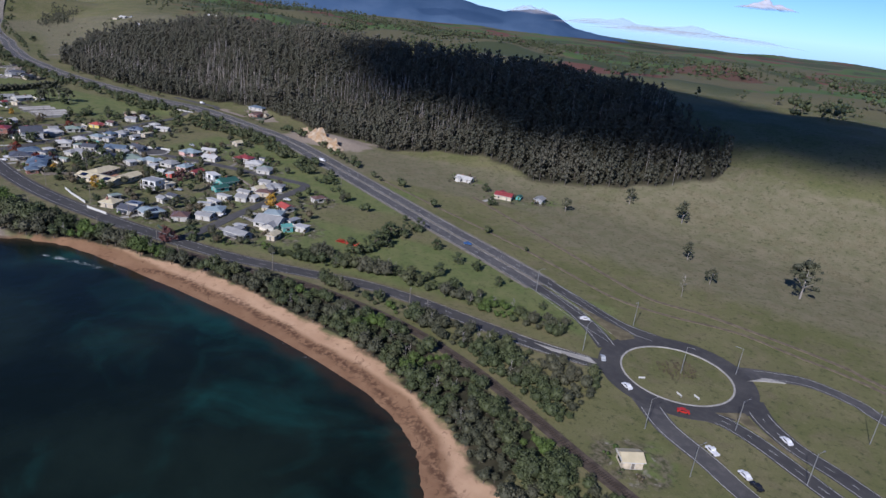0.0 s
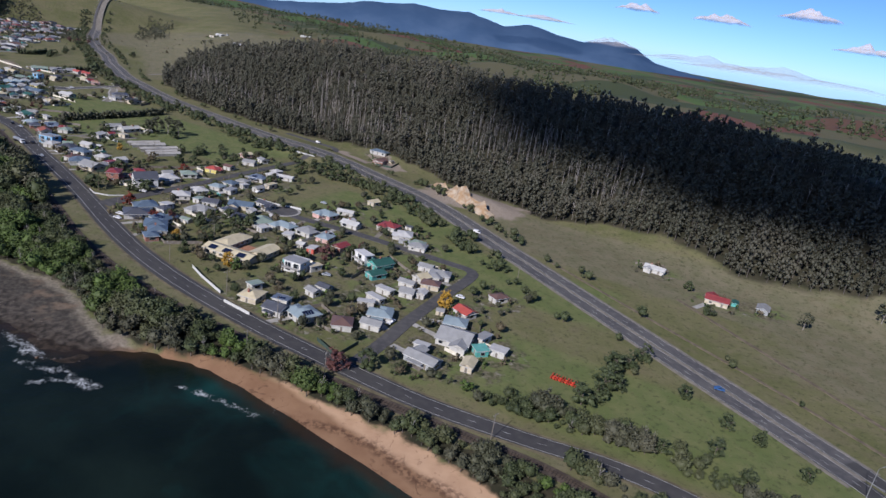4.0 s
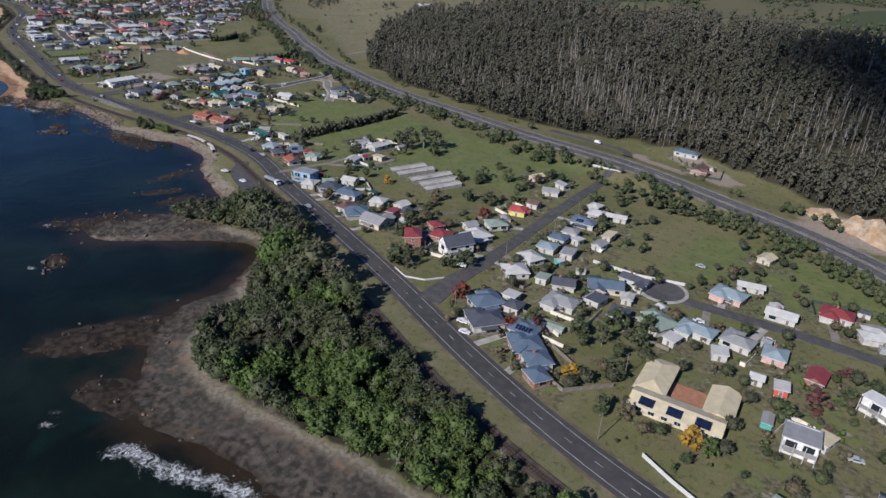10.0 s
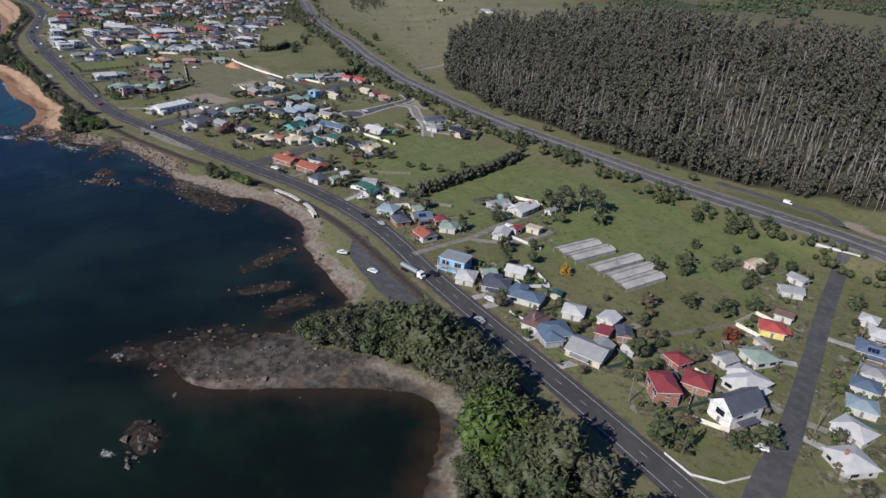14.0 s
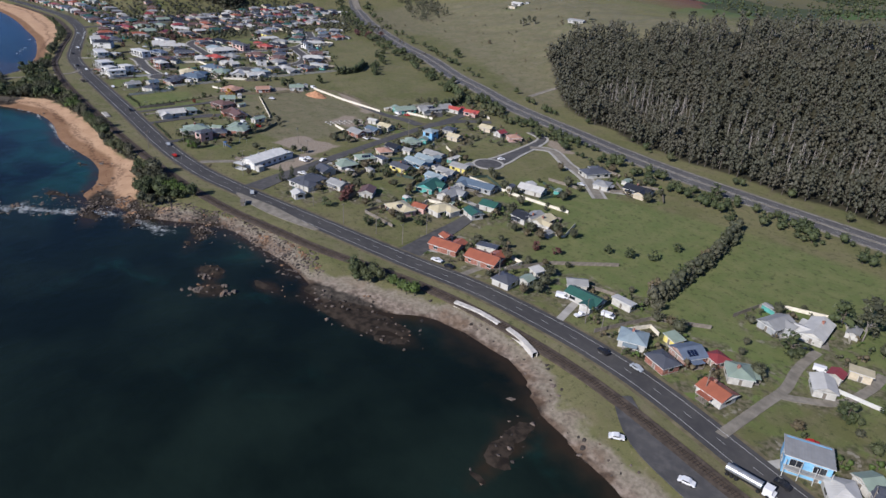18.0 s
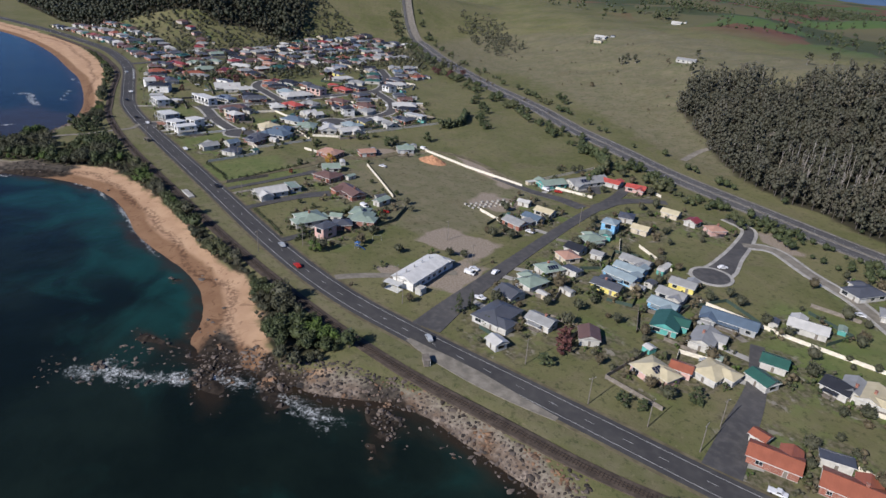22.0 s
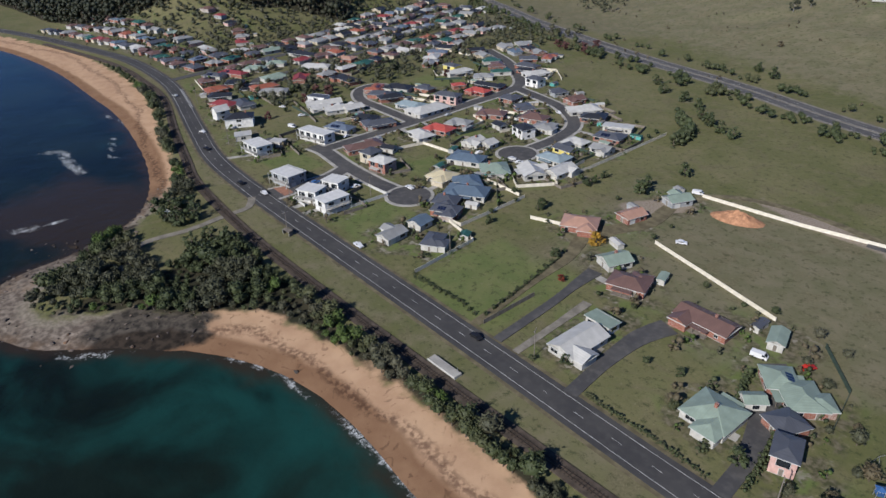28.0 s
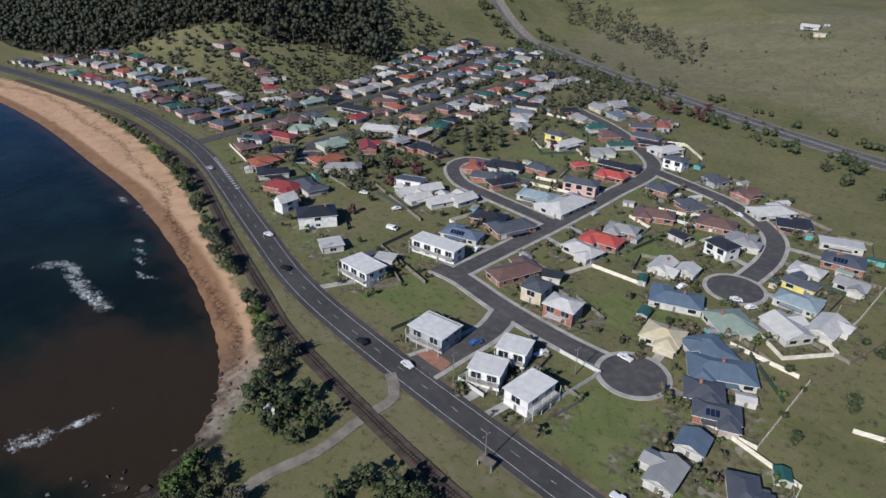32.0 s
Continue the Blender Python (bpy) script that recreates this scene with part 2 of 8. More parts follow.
WATER_EAST = [(900, 20), (200, 80), (0, 100), (-50, 108), (-78, 119), (-92, 133), (-122, 145), (-185, 148), (-246, 144), (-304, 137), (-330, 126), (-345, 107),
              (-370, 96), (-402, 87), (-440, 84), (-464, 76), (-486, 64), (-507, 70), (-530, 82), (-545, 97), (-546, 112), (-553, 123), (-567, 137), (-578, 142), (-590, 132),
              (-606, 108), (-622, 84), (-640, 88), (-637, 114), (-634, 135), (-640, 150), (-658, 153), (-694, 159), (-713, 168), (-726, 168), (-745, 165), (-757, 160)]
WATER_WEST = [(-768, 148), (-790, 135), (-808, 138), (-840, 133), (-869, 127), (-885, 110), (-902, 100), (-920, 90), (-935, 82), (-952, 92), (-985, 98), (-1035, 90), (-1075, 92),
              (-1106, 87), (-1136, 70), (-1160, 45), (-1172, 32), (-1200, 22), (-1226, 34), (-1232, 70), (-1245, 88), (-1262, 100), (-1294, 112), (-1340, 122), (-1417, 131),
              (-1480, 131), (-1560, 131), (-1640, 125), (-1720, 112), (-1800, 88), (-1900, 55), (-2100, 0), (-2600, -80), (-5200, -300)]
SCRUB_EAST = [(900, 60), (200, 105), (0, 125), (-64, 132), (-91, 148), (-112, 154), (-135, 162), (-176, 164), (-207, 165), (-236, 162), (-269, 153), (-304, 143), (-328, 127),
              (-353, 118), (-390, 121), (-431, 110), (-471, 94), (-497, 88), (-515, 92), (-522, 104), (-534, 118), (-550, 128), (-559, 146), (-588, 145), (-612, 130),
              (-626, 122), (-634, 140), (-642, 157), (-658, 161), (-692, 164), (-706, 174), (-725, 176), (-748, 174), (-766, 164)]
SCRUB_WEST = [(-787, 153), (-800, 143), (-813, 143), (-840, 144), (-876, 130), (-904, 105), (-917, 105), (-940, 108), (-965, 116), (-1003, 110), (-1053, 111), (-1087, 108),
              (-1112, 105), (-1136, 98), (-1150, 80), (-1168, 64), (-1187, 40), (-1205, 45), (-1228, 76), (-1253, 108), (-1288, 124), (-1340, 134), (-1402, 152),
              (-1452, 160), (-1518, 165), (-1626, 162), (-1700, 147), (-1800, 122), (-1900, 90), (-2100, 30), (-2600, -50), (-5200, -270)]
WATERLINE = smooth_line(WATER_EAST + WATER_WEST, 6)
SCRUBLINE = smooth_line(SCRUB_EAST + SCRUB_WEST, 6)

COAST_ROAD = [(-74, 219), (-90, 216), (-107, 214), (-150, 211.5), (-181, 206), (-212, 193), (-245, 181), (-282, 173), (-322, 166), (-372, 161), (-413, 161), (-455, 165), (-517, 174), (-569, 180),
              (-630, 186), (-691, 194), (-748, 189), (-796, 176), (-850, 162), (-900, 149), (-940, 141), (-989, 138), (-1068, 139), (-1160, 140), (-1229, 141), (-1285, 145),
              (-1340, 157), (-1433, 179), (-1493, 186), (-1568, 186), (-1652, 172), (-1758, 149), (-1950, 95)]
HIGHWAY_LINE = [(-66, 246), (-92, 257), (-122, 272), (-155, 284), (-194, 297), (-240, 313), (-297, 333), (-344, 349), (-400, 368), (-440, 377), (-483, 378), (-543, 378), (-607, 378),
                (-691, 379), (-780, 377), (-840, 380), (-900, 388), (-967, 398), (-1027, 415), (-1083, 430), (-1155, 456), (-1236, 477), (-1314, 502), (-1413, 538), (-1500, 577),
                (-1640, 640), (-1790, 735), (-1880, 830), (-1930, 960)]
RAIL_LINE = [(120, 105), (20, 138), (-46, 161), (-78, 173), (-109, 183), (-146, 189), (-192, 187), (-225, 178), (-271, 165), (-313, 156), (-356, 148), (-400, 144), (-447, 146),
             (-490, 152), (-530, 158), (-590, 170), (-641, 175), (-700, 180), (-755, 174), (-790, 163), (-815, 153), (-842, 145), (-883, 134), (-930, 127), (-1000, 122),
             (-1083, 120), (-1150, 119), (-1200, 120), (-1259, 125), (-1294, 133), (-1346, 146), (-1420, 166), (-1480, 172), (-1560, 172), (-1700, 150)]


def away(px, py, line):
    """Distance of each place to a line, and on which side it lies (positive: to the line's right, seaward for the shore)."""
    best = np.full(px.shape, 1e9)
    side = np.ones(px.shape)
    for (ax, ay), (bx, by) in zip(line[:-1], line[1:]):
        dx, dy = bx - ax, by - ay
        L2 = dx * dx + dy * dy + 1e-9
        s = np.clip(((px - ax) * dx + (py - ay) * dy) / L2, 0, 1)
        ex, ey = px - ax - s * dx, py - ay - s * dy
        d = ex * ex + ey * ey
        near = d < best
        best = np.where(near, d, best)
        side = np.where(near, np.where(dx * ey - dy * ex > 0, 1.0, -1.0), side)
    return np.sqrt(best), side


def inside(px, py, poly):
    """Whether each place lies within the closed outline."""
    hit = np.zeros(px.shape, bool)
    for (ax, ay), (bx, by) in zip(poly, np.roll(poly, -1, axis=0)):
        if ay == by:
            continue
        cross = ((ay > py) != (by > py)) & (px < (bx - ax) * (py - ay) / (by - ay) + ax)
        hit ^= cross
    return hit


def step(v, lo, hi):
    s = np.clip((v - lo) / (hi - lo), 0, 1)
    return s * s * (3 - 2 * s)


def rolling(x, y, size, seed):
    """Soft rolling relief from a few waves, between about -1 and 1."""
    r = np.random.RandomState(seed)
    out = 0
    for k in range(6):
        a, ph, f = r.uniform(0, 2 * np.pi), r.uniform(0, 2 * np.pi), r.uniform(0.6, 1.7) * 2 * np.pi / size
        out = out + np.sin((x * np.cos(a) + y * np.sin(a)) * f + ph + 1.3 * np.sin((y * np.cos(a) - x * np.sin(a)) * f * 0.6 + ph * 2))
    return out / 4.0


LAND_CLOSE = np.array([(-5200, 6000), (900, 6000)], float)
WATER_POLY = np.vstack([WATERLINE, LAND_CLOSE])
SCRUB_POLY = np.vstack([SCRUBLINE, LAND_CLOSE])
FOOT_X = [-2200, -1800, -1550, -1350, -1150, -1000, -800, -500, -300, -100, 300, 1200]
FOOT_Y = [980, 760, 640, 555, 478, 440, 422, 420, 412, 400, 400, 420]
RISE_X = [-2200, -1400, -1150, -960, -850, -100, 300]
RISE_H = [45, 38, 36, 50, 56, 58, 60]
REEFS = [(-560, 88, 46, 20, 20, 0.45), (-520, 62, 30, 12, 0, 0.5), (-632, 104, 44, 13, 58, 1.7), (-538, 70, 32, 12, 74, 1.7), (-500, 64, 24, 10, 30, 1.5), (-650, 98, 30, 8, 70, 0.8), (-652, 132, 18, 7, -80, 1.25), (-690, 140, 22, 6, -70, 1.25),
         (-668, 128, 20, 6, 80, 1.15), (-770, 140, 34, 9, 15, 1.5), (-806, 122, 14, 6, 20, 1.0), (-815, 103, 7, 6, 0, 1.5), (-829, 108, 8, 6, 0, 1.5), (-868, 118, 26, 8, -30, 1.0), (-915, 84, 26, 9, -25, 1.15),
         (-944, 74, 16, 6, 20, 1.05), (-1154, 66, 24, 12, 50, 1.1), (-610, 66, 8, 6, 0, 1.8), (-400, 80, 66, 26, 5, 1.0), (-470, 62, 40, 22, 30, 0.42), (-352, 102, 26, 14, 20, 1.0), (-440, 88, 44, 12, 10, 0.7),
         (-1238, 66, 40, 14, 60, 0.7), (-900, 100, 20, 8, -30, 1.2), (-985, 92, 7, 4, 0, 1.0), (-960, 150, 1, 1, 0, 0)]


def reef_mask(x, y):
    out = np.zeros(x.shape)
    for cx, cy, rx, ry, turn, h in REEFS:
        c, s = math.cos(radians(turn)), math.sin(radians(turn))
        u, v = ((x - cx) * c + (y - cy) * s) / rx, ((y - cy) * c - (x - cx) * s) / ry
        out = np.maximum(out, h * np.exp(-(u * u + v * v) * 1.2))
    return out


def upland(x, y):
    """Height of the land behind the town: the wooded scarp, the farmed plateau and the headland hill."""
    foot = np.interp(x, FOOT_X[0:], FOOT_Y)
    d = y - foot
    wide = np.interp(x, [-1500, -1000, -850, 0], [290, 260, 185, 210])
    top = np.interp(x, RISE_X, RISE_H)
    z = top * step(d, 0, wide)
    z = z + step(d, 180, 700) * (1 - 0.7 * step(d, 900, 2200)) * (16 * rolling(x, y, 620, 3) + 5 * rolling(x, y, 270, 7)) - step(d, 500, 2000) * 42
    z = z + step(d, 20, 120) * 1.6 * rolling(x, y, 70, 5)
    head = step(-x, 1540, 1760) * step(y, 178, 345) * (1 - step(y, 620, 1100)) * 60
    z = np.maximum(z, head + 0.3 * z)
    deck = 4.2 * np.exp(-((x + 548) / 75) ** 2) * (1 - step(np.abs(y - 378), 15, 27))
    z = z + deck
    cut = np.exp(-(((x + 405) / 34) ** 2 + ((y - 410) / 13) ** 2))
    return z + 5.0 * cut


def ground_z(x, y):
    x, y = np.asarray(x, float), np.asarray(y, float)
    dw, _ = away(x, y, WATERLINE)
    dv, _ = away(x, y, SCRUBLINE)
    wet = ~inside(x, y, WATER_POLY)
    out = ~inside(x, y, SCRUB_POLY)
    beach = dw / np.maximum(dw + dv, 0.01)
    z = np.where(wet, -3.2 - np.minimum(dw * 0.09, 7.0), np.where(out, -3.2 + 2.2 * beach ** 0.8, -1.0 + 1.0 * step(dv, 0, 9)))
    reef = reef_mask(x, y)
    rough = 0.55 + 0.9 * rolling(x, y, 9, 11) + 0.5 * rolling(x, y, 4, 12)
    z = np.where(wet, np.maximum(z, -3.75 + reef * (0.62 + 0.55 * rough)), z + np.where(out, 0.5 * reef * np.maximum(rough, 0), 0))
    return z + np.where(out, 0, upland(x, y))


def near_z(x, y):
    """Height of the ground at one place of dry land."""
    return float(upland(np.array([float(x)]), np.array([float(y)]))[0])


def mesh_object(name, verts, faces, mats, face_mats=None, smooth=False):
    """One mesh object from arrays: verts (n, 3), faces (m, 3 or 4)."""
    me = bpy.data.meshes.new(name)
    verts, faces = np.asarray(verts, np.float32), np.asarray(faces, np.int32)
    k = faces.shape[1]
    me.vertices.add(len(verts))
    me.vertices.foreach_set("co", verts.ravel())
    me.loops.add(faces.size)
    me.loops.foreach_set("vertex_index", faces.ravel())
    me.polygons.add(len(faces))
    me.polygons.foreach_set("loop_start", np.arange(0, faces.size, k, dtype=np.int32))
    me.polygons.foreach_set("loop_total", np.full(len(faces), k, np.int32))
    if face_mats is not None:
        me.polygons.foreach_set("material_index", np.asarray(face_mats, np.int32))
    me.polygons.foreach_set("use_smooth", np.full(len(faces), smooth))
    for m in mats:
        me.materials.append(m)
    me.update(calc_edges=True)
    me.validate()
    return new(name, me)


def grid_faces(nx, ny):
    i = np.arange(nx * ny).reshape(ny, nx)
    return np.stack([i[:-1, :-1].ravel(), i[:-1, 1:].ravel(), i[1:, 1:].ravel(), i[1:, :-1].ravel()], 1)


def zones(ob, **layers):
    for name, values in layers.items():
        a = ob.data.attributes.new(name, "FLOAT", "POINT")
        a.data.foreach_set("value", np.asarray(values, np.float32).ravel())


def spaced(*runs):
    out = []
    for a, b, s in runs:
        out.append(np.arange(a, b, s))
    return np.concatenate(out + [np.array([runs[-1][1]])])


def soft_patch(x, y, cx, cy, rx, ry, turn=0, edge=0.25):
    c, s = math.cos(radians(turn)), math.sin(radians(turn))
    u, v = np.abs((x - cx) * c + (y - cy) * s) / rx, np.abs((y - cy) * c - (x - cx) * s) / ry
    return 1 - step(np.maximum(u, v), 1 - edge, 1 + edge)


# ---------------------------------------------------------------- the ground, one sheet from the sea bed to the horizon
gx = spaced((-5200, -2400, 140), (-2400, -1900, 25), (-1900, -1700, 8), (-1700, 80, 4), (80, 400, 16), (400, 1600, 100), (1600, 4800, 400))
gy = spaced((-5000, -600, 550), (-600, -40, 40), (-40, 16, 8), (16, 200, 3), (200, 480, 6), (480, 800, 9), (800, 1600, 25), (1600, 5000, 140))
X, Y = np.meshgrid(gx, gy)
near = (Y < 420) & (Y > -600) & (X < 500) & (X > -2500)
Z = np.where(Y < 300, -10.0, 0.0) + np.where(Y >= 300, upland(X, Y), 0)
Z[near] = ground_z(X[near], Y[near])
dw = np.full(X.shape, 200.0)
dv = np.full(X.shape, 200.0)
dw[near], _ = away(X[near], Y[near], WATERLINE)
dv[near], _ = away(X[near], Y[near], SCRUBLINE)
in_w, in_v = inside(X, Y, WATER_POLY), inside(X, Y, SCRUB_POLY)
shore = np.where(in_v, -dv, dv)                       # above 0: seaward of the scrub
sandy = np.interp(X, [-1720, -1300, -1262, -1240, -1170, -1140, -935, -905, -890, -640, -600, -350, -320, 400], [1, 1, 0.5, 0.1, 0.1, 1, 1, 0.9, 0.17, 0.17, 0.03, 0.0, 1, 1])
damp = np.where(in_w, (1 - step(dw, 3, 15)) * np.where(sandy > 0.5, 1.0, 0.45), 1.0)
dry = np.zeros(X.shape)
for args in [(-1035, 250, 75, 48, 10), (-1000, 222, 40, 30, 20), (-1150, 640, 260, 130, -20), (-20, 420, 160, 90, 0), (-260, 400, 110, 40, 10), (-400, 408, 40, 22, 0), (-1330, 660, 200, 120, 20), (-1080, 520, 160, 40, -25)]:
    dry = np.maximum(dry, soft_patch(X, Y, *args))
lush = np.zeros(X.shape)
for args in [(-410, 318, 52, 30, 14), (-300, 305, 60, 28, 16), (-690, 265, 90, 42, 16), (-775, 280, 60, 36, 20), (-195, 240, 60, 30, 16), (-1095, 168, 22, 26, 0), (-118, 250, 40, 20, 10), (-640, 310, 90, 36, 8), (-1163, 166, 16, 16, 0), (-1250, 172, 16, 12, 0), (-1196, 222, 11, 13, 0), (-1212, 272, 8, 20, 0), (-1310, 330, 26, 12, 10)]:
    lush = np.maximum(lush, soft_patch(X, Y, *args))
rail_y = np.interp(X, [p[0] for p in RAIL_LINE][::-1], [p[1] for p in RAIL_LINE][::-1])
road_y = np.interp(X, [p[0] for p in COAST_ROAD][::-1], [p[1] for p in COAST_ROAD][::-1])
dry = np.maximum(dry, 0.55 * ((Y > rail_y + 2) & (Y < road_y - 5) & (X > -1500) & (X < -150)))
bare = np.zeros(X.shape)
for args in [(-405, 402, 44, 20, 14, 0.5), (-952, 212, 18, 12, 19, 0.3), (-1030, 292, 36, 5, -8, 0.5), (-1090, 262, 16, 8, 60, 0.5), (-985, 262, 14, 12, 20, 0.6), (-872, 352, 16, 6, -30, 0.6), (-940, 168, 10, 5, -10, 0.5), (-925, 190, 8, 16, 20, 0.6), (-520, 425, 30, 10, -25, 0.4), (-545, 408, 26, 6, -10, 0.4)]:
    bare = np.maximum(bare, soft_patch(X, Y, *args))
FOREST_EDGE_X = [-1110, -1060, -992, -945, -900, -828, -770, -735, -680, -626, -582, -540, -500, -440, -392, -350, -320, -280, -220, -155, -98]
FOREST_EDGE_Y = [625, 535, 476, 438, 417, 404, 402, 402, 406, 418, 438, 446, 440, 425, 430, 424, 446, 458, 438, 455, 494]
FOREST_TOP_X = [-1110, -1060, -1000, -900, -700, -300, -215, -98]
FOREST_TOP_Y = [630, 610, 630, 650, 690, 690, 640, 506]


def forest_depth(x, y):
    """How far a place lies inside the wood, in metres; below 0 outside it."""
    lo = np.interp(x, FOREST_EDGE_X, FOREST_EDGE_Y, left=9999, right=9999)
    hi = np.interp(x, FOREST_TOP_X, FOREST_TOP_Y)
    return np.minimum(y - lo, hi - y + 16 * rolling(x, y, 130, 92)) + 5 * rolling(x, y, 45, 91)


HEAD_WOOD = np.array([(-2300, 150), (-1836, 182), (-1721, 208), (-1691, 262), (-1660, 322), (-1622, 335), (-1611, 368), (-1563, 407), (-1580, 428), (-1686, 490), (-1912, 515), (-2300, 540)], float)
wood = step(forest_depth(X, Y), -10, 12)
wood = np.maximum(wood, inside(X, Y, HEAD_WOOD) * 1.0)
# the ground between the shore bushes is darkened in the same way
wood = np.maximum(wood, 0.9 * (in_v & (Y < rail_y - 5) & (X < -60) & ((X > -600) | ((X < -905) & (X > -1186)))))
far = step(Y - np.interp(X, FOOT_X, FOOT_Y), 320, 520)


def ground_material():
    n = Nodes("ground_cover", 0.92, 0, 0.15)
    co = n.coords()
    big, mid, fine = n.noise(0.018, 5, vec=co), n.noise(0.11, 5, vec=co), n.noise(1.3, 4, vec=co)
    edge = n.math("MULTIPLY", n.math("SUBTRACT", mid, 0.5), 14.0)
    # grass
    g = n.mix(n.ramp(big, 0.35, 0.65), lin(0.104, 0.108, 0.042), lin(0.148, 0.138, 0.066))
    g = n.mix(n.math("MULTIPLY", n.ramp(mid, 0.45, 0.75), 0.55), g, lin(0.185, 0.155, 0.090))
    g = n.mix(n.math("MULTIPLY", n.ramp(fine, 0.4, 0.8), 0.4), g, lin(0.062, 0.080, 0.028))
    g = n.mix(n.ramp(n.math("ADD", n.attr("lush").outputs["Fac"], n.math("MULTIPLY", n.math("SUBTRACT", mid, 0.5), 0.5)), 0.3, 0.9), g,
              n.mix(n.ramp(mid, 0.35, 0.7), lin(0.102, 0.126, 0.043), lin(0.138, 0.147, 0.058)))
    g = n.mix(n.ramp(n.math("ADD", n.attr("dry").outputs["Fac"], n.math("MULTIPLY", n.math("SUBTRACT", mid, 0.5), 0.8)), 0.25, 0.95), g,
              n.mix(n.ramp(mid, 0.3, 0.7), lin(0.122, 0.118, 0.064), lin(0.160, 0.142, 0.088)))
    g = n.mix(n.math("MULTIPLY", n.math("MULTIPLY", n.ramp(n.noise(0.045, 3, vec=co), 0.50, 0.56), n.attr("yard").outputs["Fac"]), 0.7), g, lin(0.108, 0.148, 0.042))
    tuss = n.ramp(n.noise(0.05, 6, 0.62, vec=co, dist=1.2), 0.50, 0.64)
    g = n.mix(n.math("MULTIPLY", tuss, n.math("SUBTRACT", 0.55, n.math("MULTIPLY", n.attr("lush").outputs["Fac"], 0.42))), g, n.mix(n.ramp(fine, 0.35, 0.7), lin(0.098, 0.088, 0.048), lin(0.175, 0.148, 0.088)))
    g = n.mix(n.math("MULTIPLY", n.ramp(n.noise(0.34, 7, 0.78, vec=co), 0.52, 0.63), 0.72), g, lin(0.042, 0.052, 0.021))
    g = n.mix(n.math("MULTIPLY", n.ramp(n.noise(0.55, 6, 0.75, vec=co), 0.57, 0.68), 0.5), g, lin(0.215, 0.185, 0.110))
    # yards round the houses: paths, beds and worn ground
    lots = n.ramp(n.math("ADD", n.attr("yard").outputs["Fac"], n.math("MULTIPLY", n.math("SUBTRACT", n.noise(0.09, 4, vec=co), 0.5), 0.9)), 0.45, 0.8)
    bed = n.mix(n.ramp(n.noise(0.55, 5, vec=co), 0.38, 0.62), lin(0.050, 0.050, 0.026), lin(0.150, 0.128, 0.092))
    bed = n.mix(n.ramp(n.noise(0.22, 3, vec=co), 0.60, 0.64), bed, lin(0.235, 0.215, 0.180))
    g = n.mix(n.math("MULTIPLY", n.math("MULTIPLY", lots, n.ramp(n.noise(0.16, 5, vec=co), 0.42, 0.56)), 0.8), g, bed)
    # far fields, each in its own crop
    v = n.add("ShaderNodeTexVoronoi", feature="F1", distance="CHEBYCHEV")
    v.inputs["Scale"].default_value = 0.0060
    v.inputs["Randomness"].default_value = 0.8
    n.link(co, v.inputs["Vector"])
    sep = n.add("ShaderNodeSeparateColor")
    n.link(v.outputs["Color"], sep.inputs[0])
    crop = n.mix(n.ramp(sep.outputs["Red"], 0.45, 0.55), lin(0.050, 0.062, 0.030), lin(0.098, 0.092, 0.050))
    crop = n.mix(n.ramp(sep.outputs["Green"], 0.82, 0.84), crop, lin(0.120, 0.058, 0.042))
    crop = n.mix(n.ramp(sep.outputs["Blue"], 0.74, 0.76), crop, lin(0.066, 0.104, 0.034))
    g = n.mix(n.attr("far").outputs["Fac"], g, crop)
    # darker ground under the woods and the shore scrub, and bare earth
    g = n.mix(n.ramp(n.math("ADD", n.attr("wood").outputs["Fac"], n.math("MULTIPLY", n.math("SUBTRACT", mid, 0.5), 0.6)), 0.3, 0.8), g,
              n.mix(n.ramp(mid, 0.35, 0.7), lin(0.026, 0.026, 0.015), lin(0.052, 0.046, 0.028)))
    earth = n.mix(n.ramp(fine, 0.3, 0.75), lin(0.19, 0.155, 0.115), lin(0.30, 0.255, 0.205))
    g = n.mix(n.ramp(n.math("ADD", n.attr("bare").outputs["Fac"], n.math("MULTIPLY", n.math("SUBTRACT", mid, 0.5), 0.9)), 0.45, 0.75), g, earth)
    # shore
    sand = n.mix(n.ramp(mid, 0.3, 0.7), lin(0.36, 0.228, 0.138), lin(0.45, 0.300, 0.185))
    wrack = n.ramp(n.noise(0.22, 6, vec=co, dist=1.5), 0.57, 0.68)
    sand = n.mix(n.math("MULTIPLY", wrack, 0.6), sand, lin(0.16, 0.095, 0.06))
    tide = n.math("SUBTRACT", n.attr("shore").outputs["Fac"], n.math("ADD", 9.0, n.math("MULTIPLY", n.math("SUBTRACT", n.noise(0.03, 3, vec=co), 0.5), 16.0)))
    line_f = n.math("SUBTRACT", 1.0, n.ramp(n.math("ABSOLUTE", tide), 0.4, 3.2))
    sand = n.mix(n.math("MULTIPLY", n.math("MULTIPLY", line_f, n.ramp(n.noise(0.6, 6, vec=co), 0.38, 0.6)), 0.75), sand, lin(0.11, 0.062, 0.040))
    shingle = n.mix(n.ramp(n.noise(0.5, 6, vec=co), 0.35, 0.7), lin(0.12, 0.095, 0.075), lin(0.30, 0.25, 0.20))
    shingle = n.mix(n.ramp(n.attr("sandy").outputs["Fac"], 0.02, 0.15), n.mix(n.ramp(n.noise(0.5, 6, vec=co), 0.35, 0.7), lin(0.036, 0.032, 0.027), lin(0.080, 0.071, 0.057)), shingle)
    shingle = n.mix(n.math("MULTIPLY", n.ramp(mid, 0.5, 0.68), 0.45), shingle, lin(0.25, 0.18, 0.12))
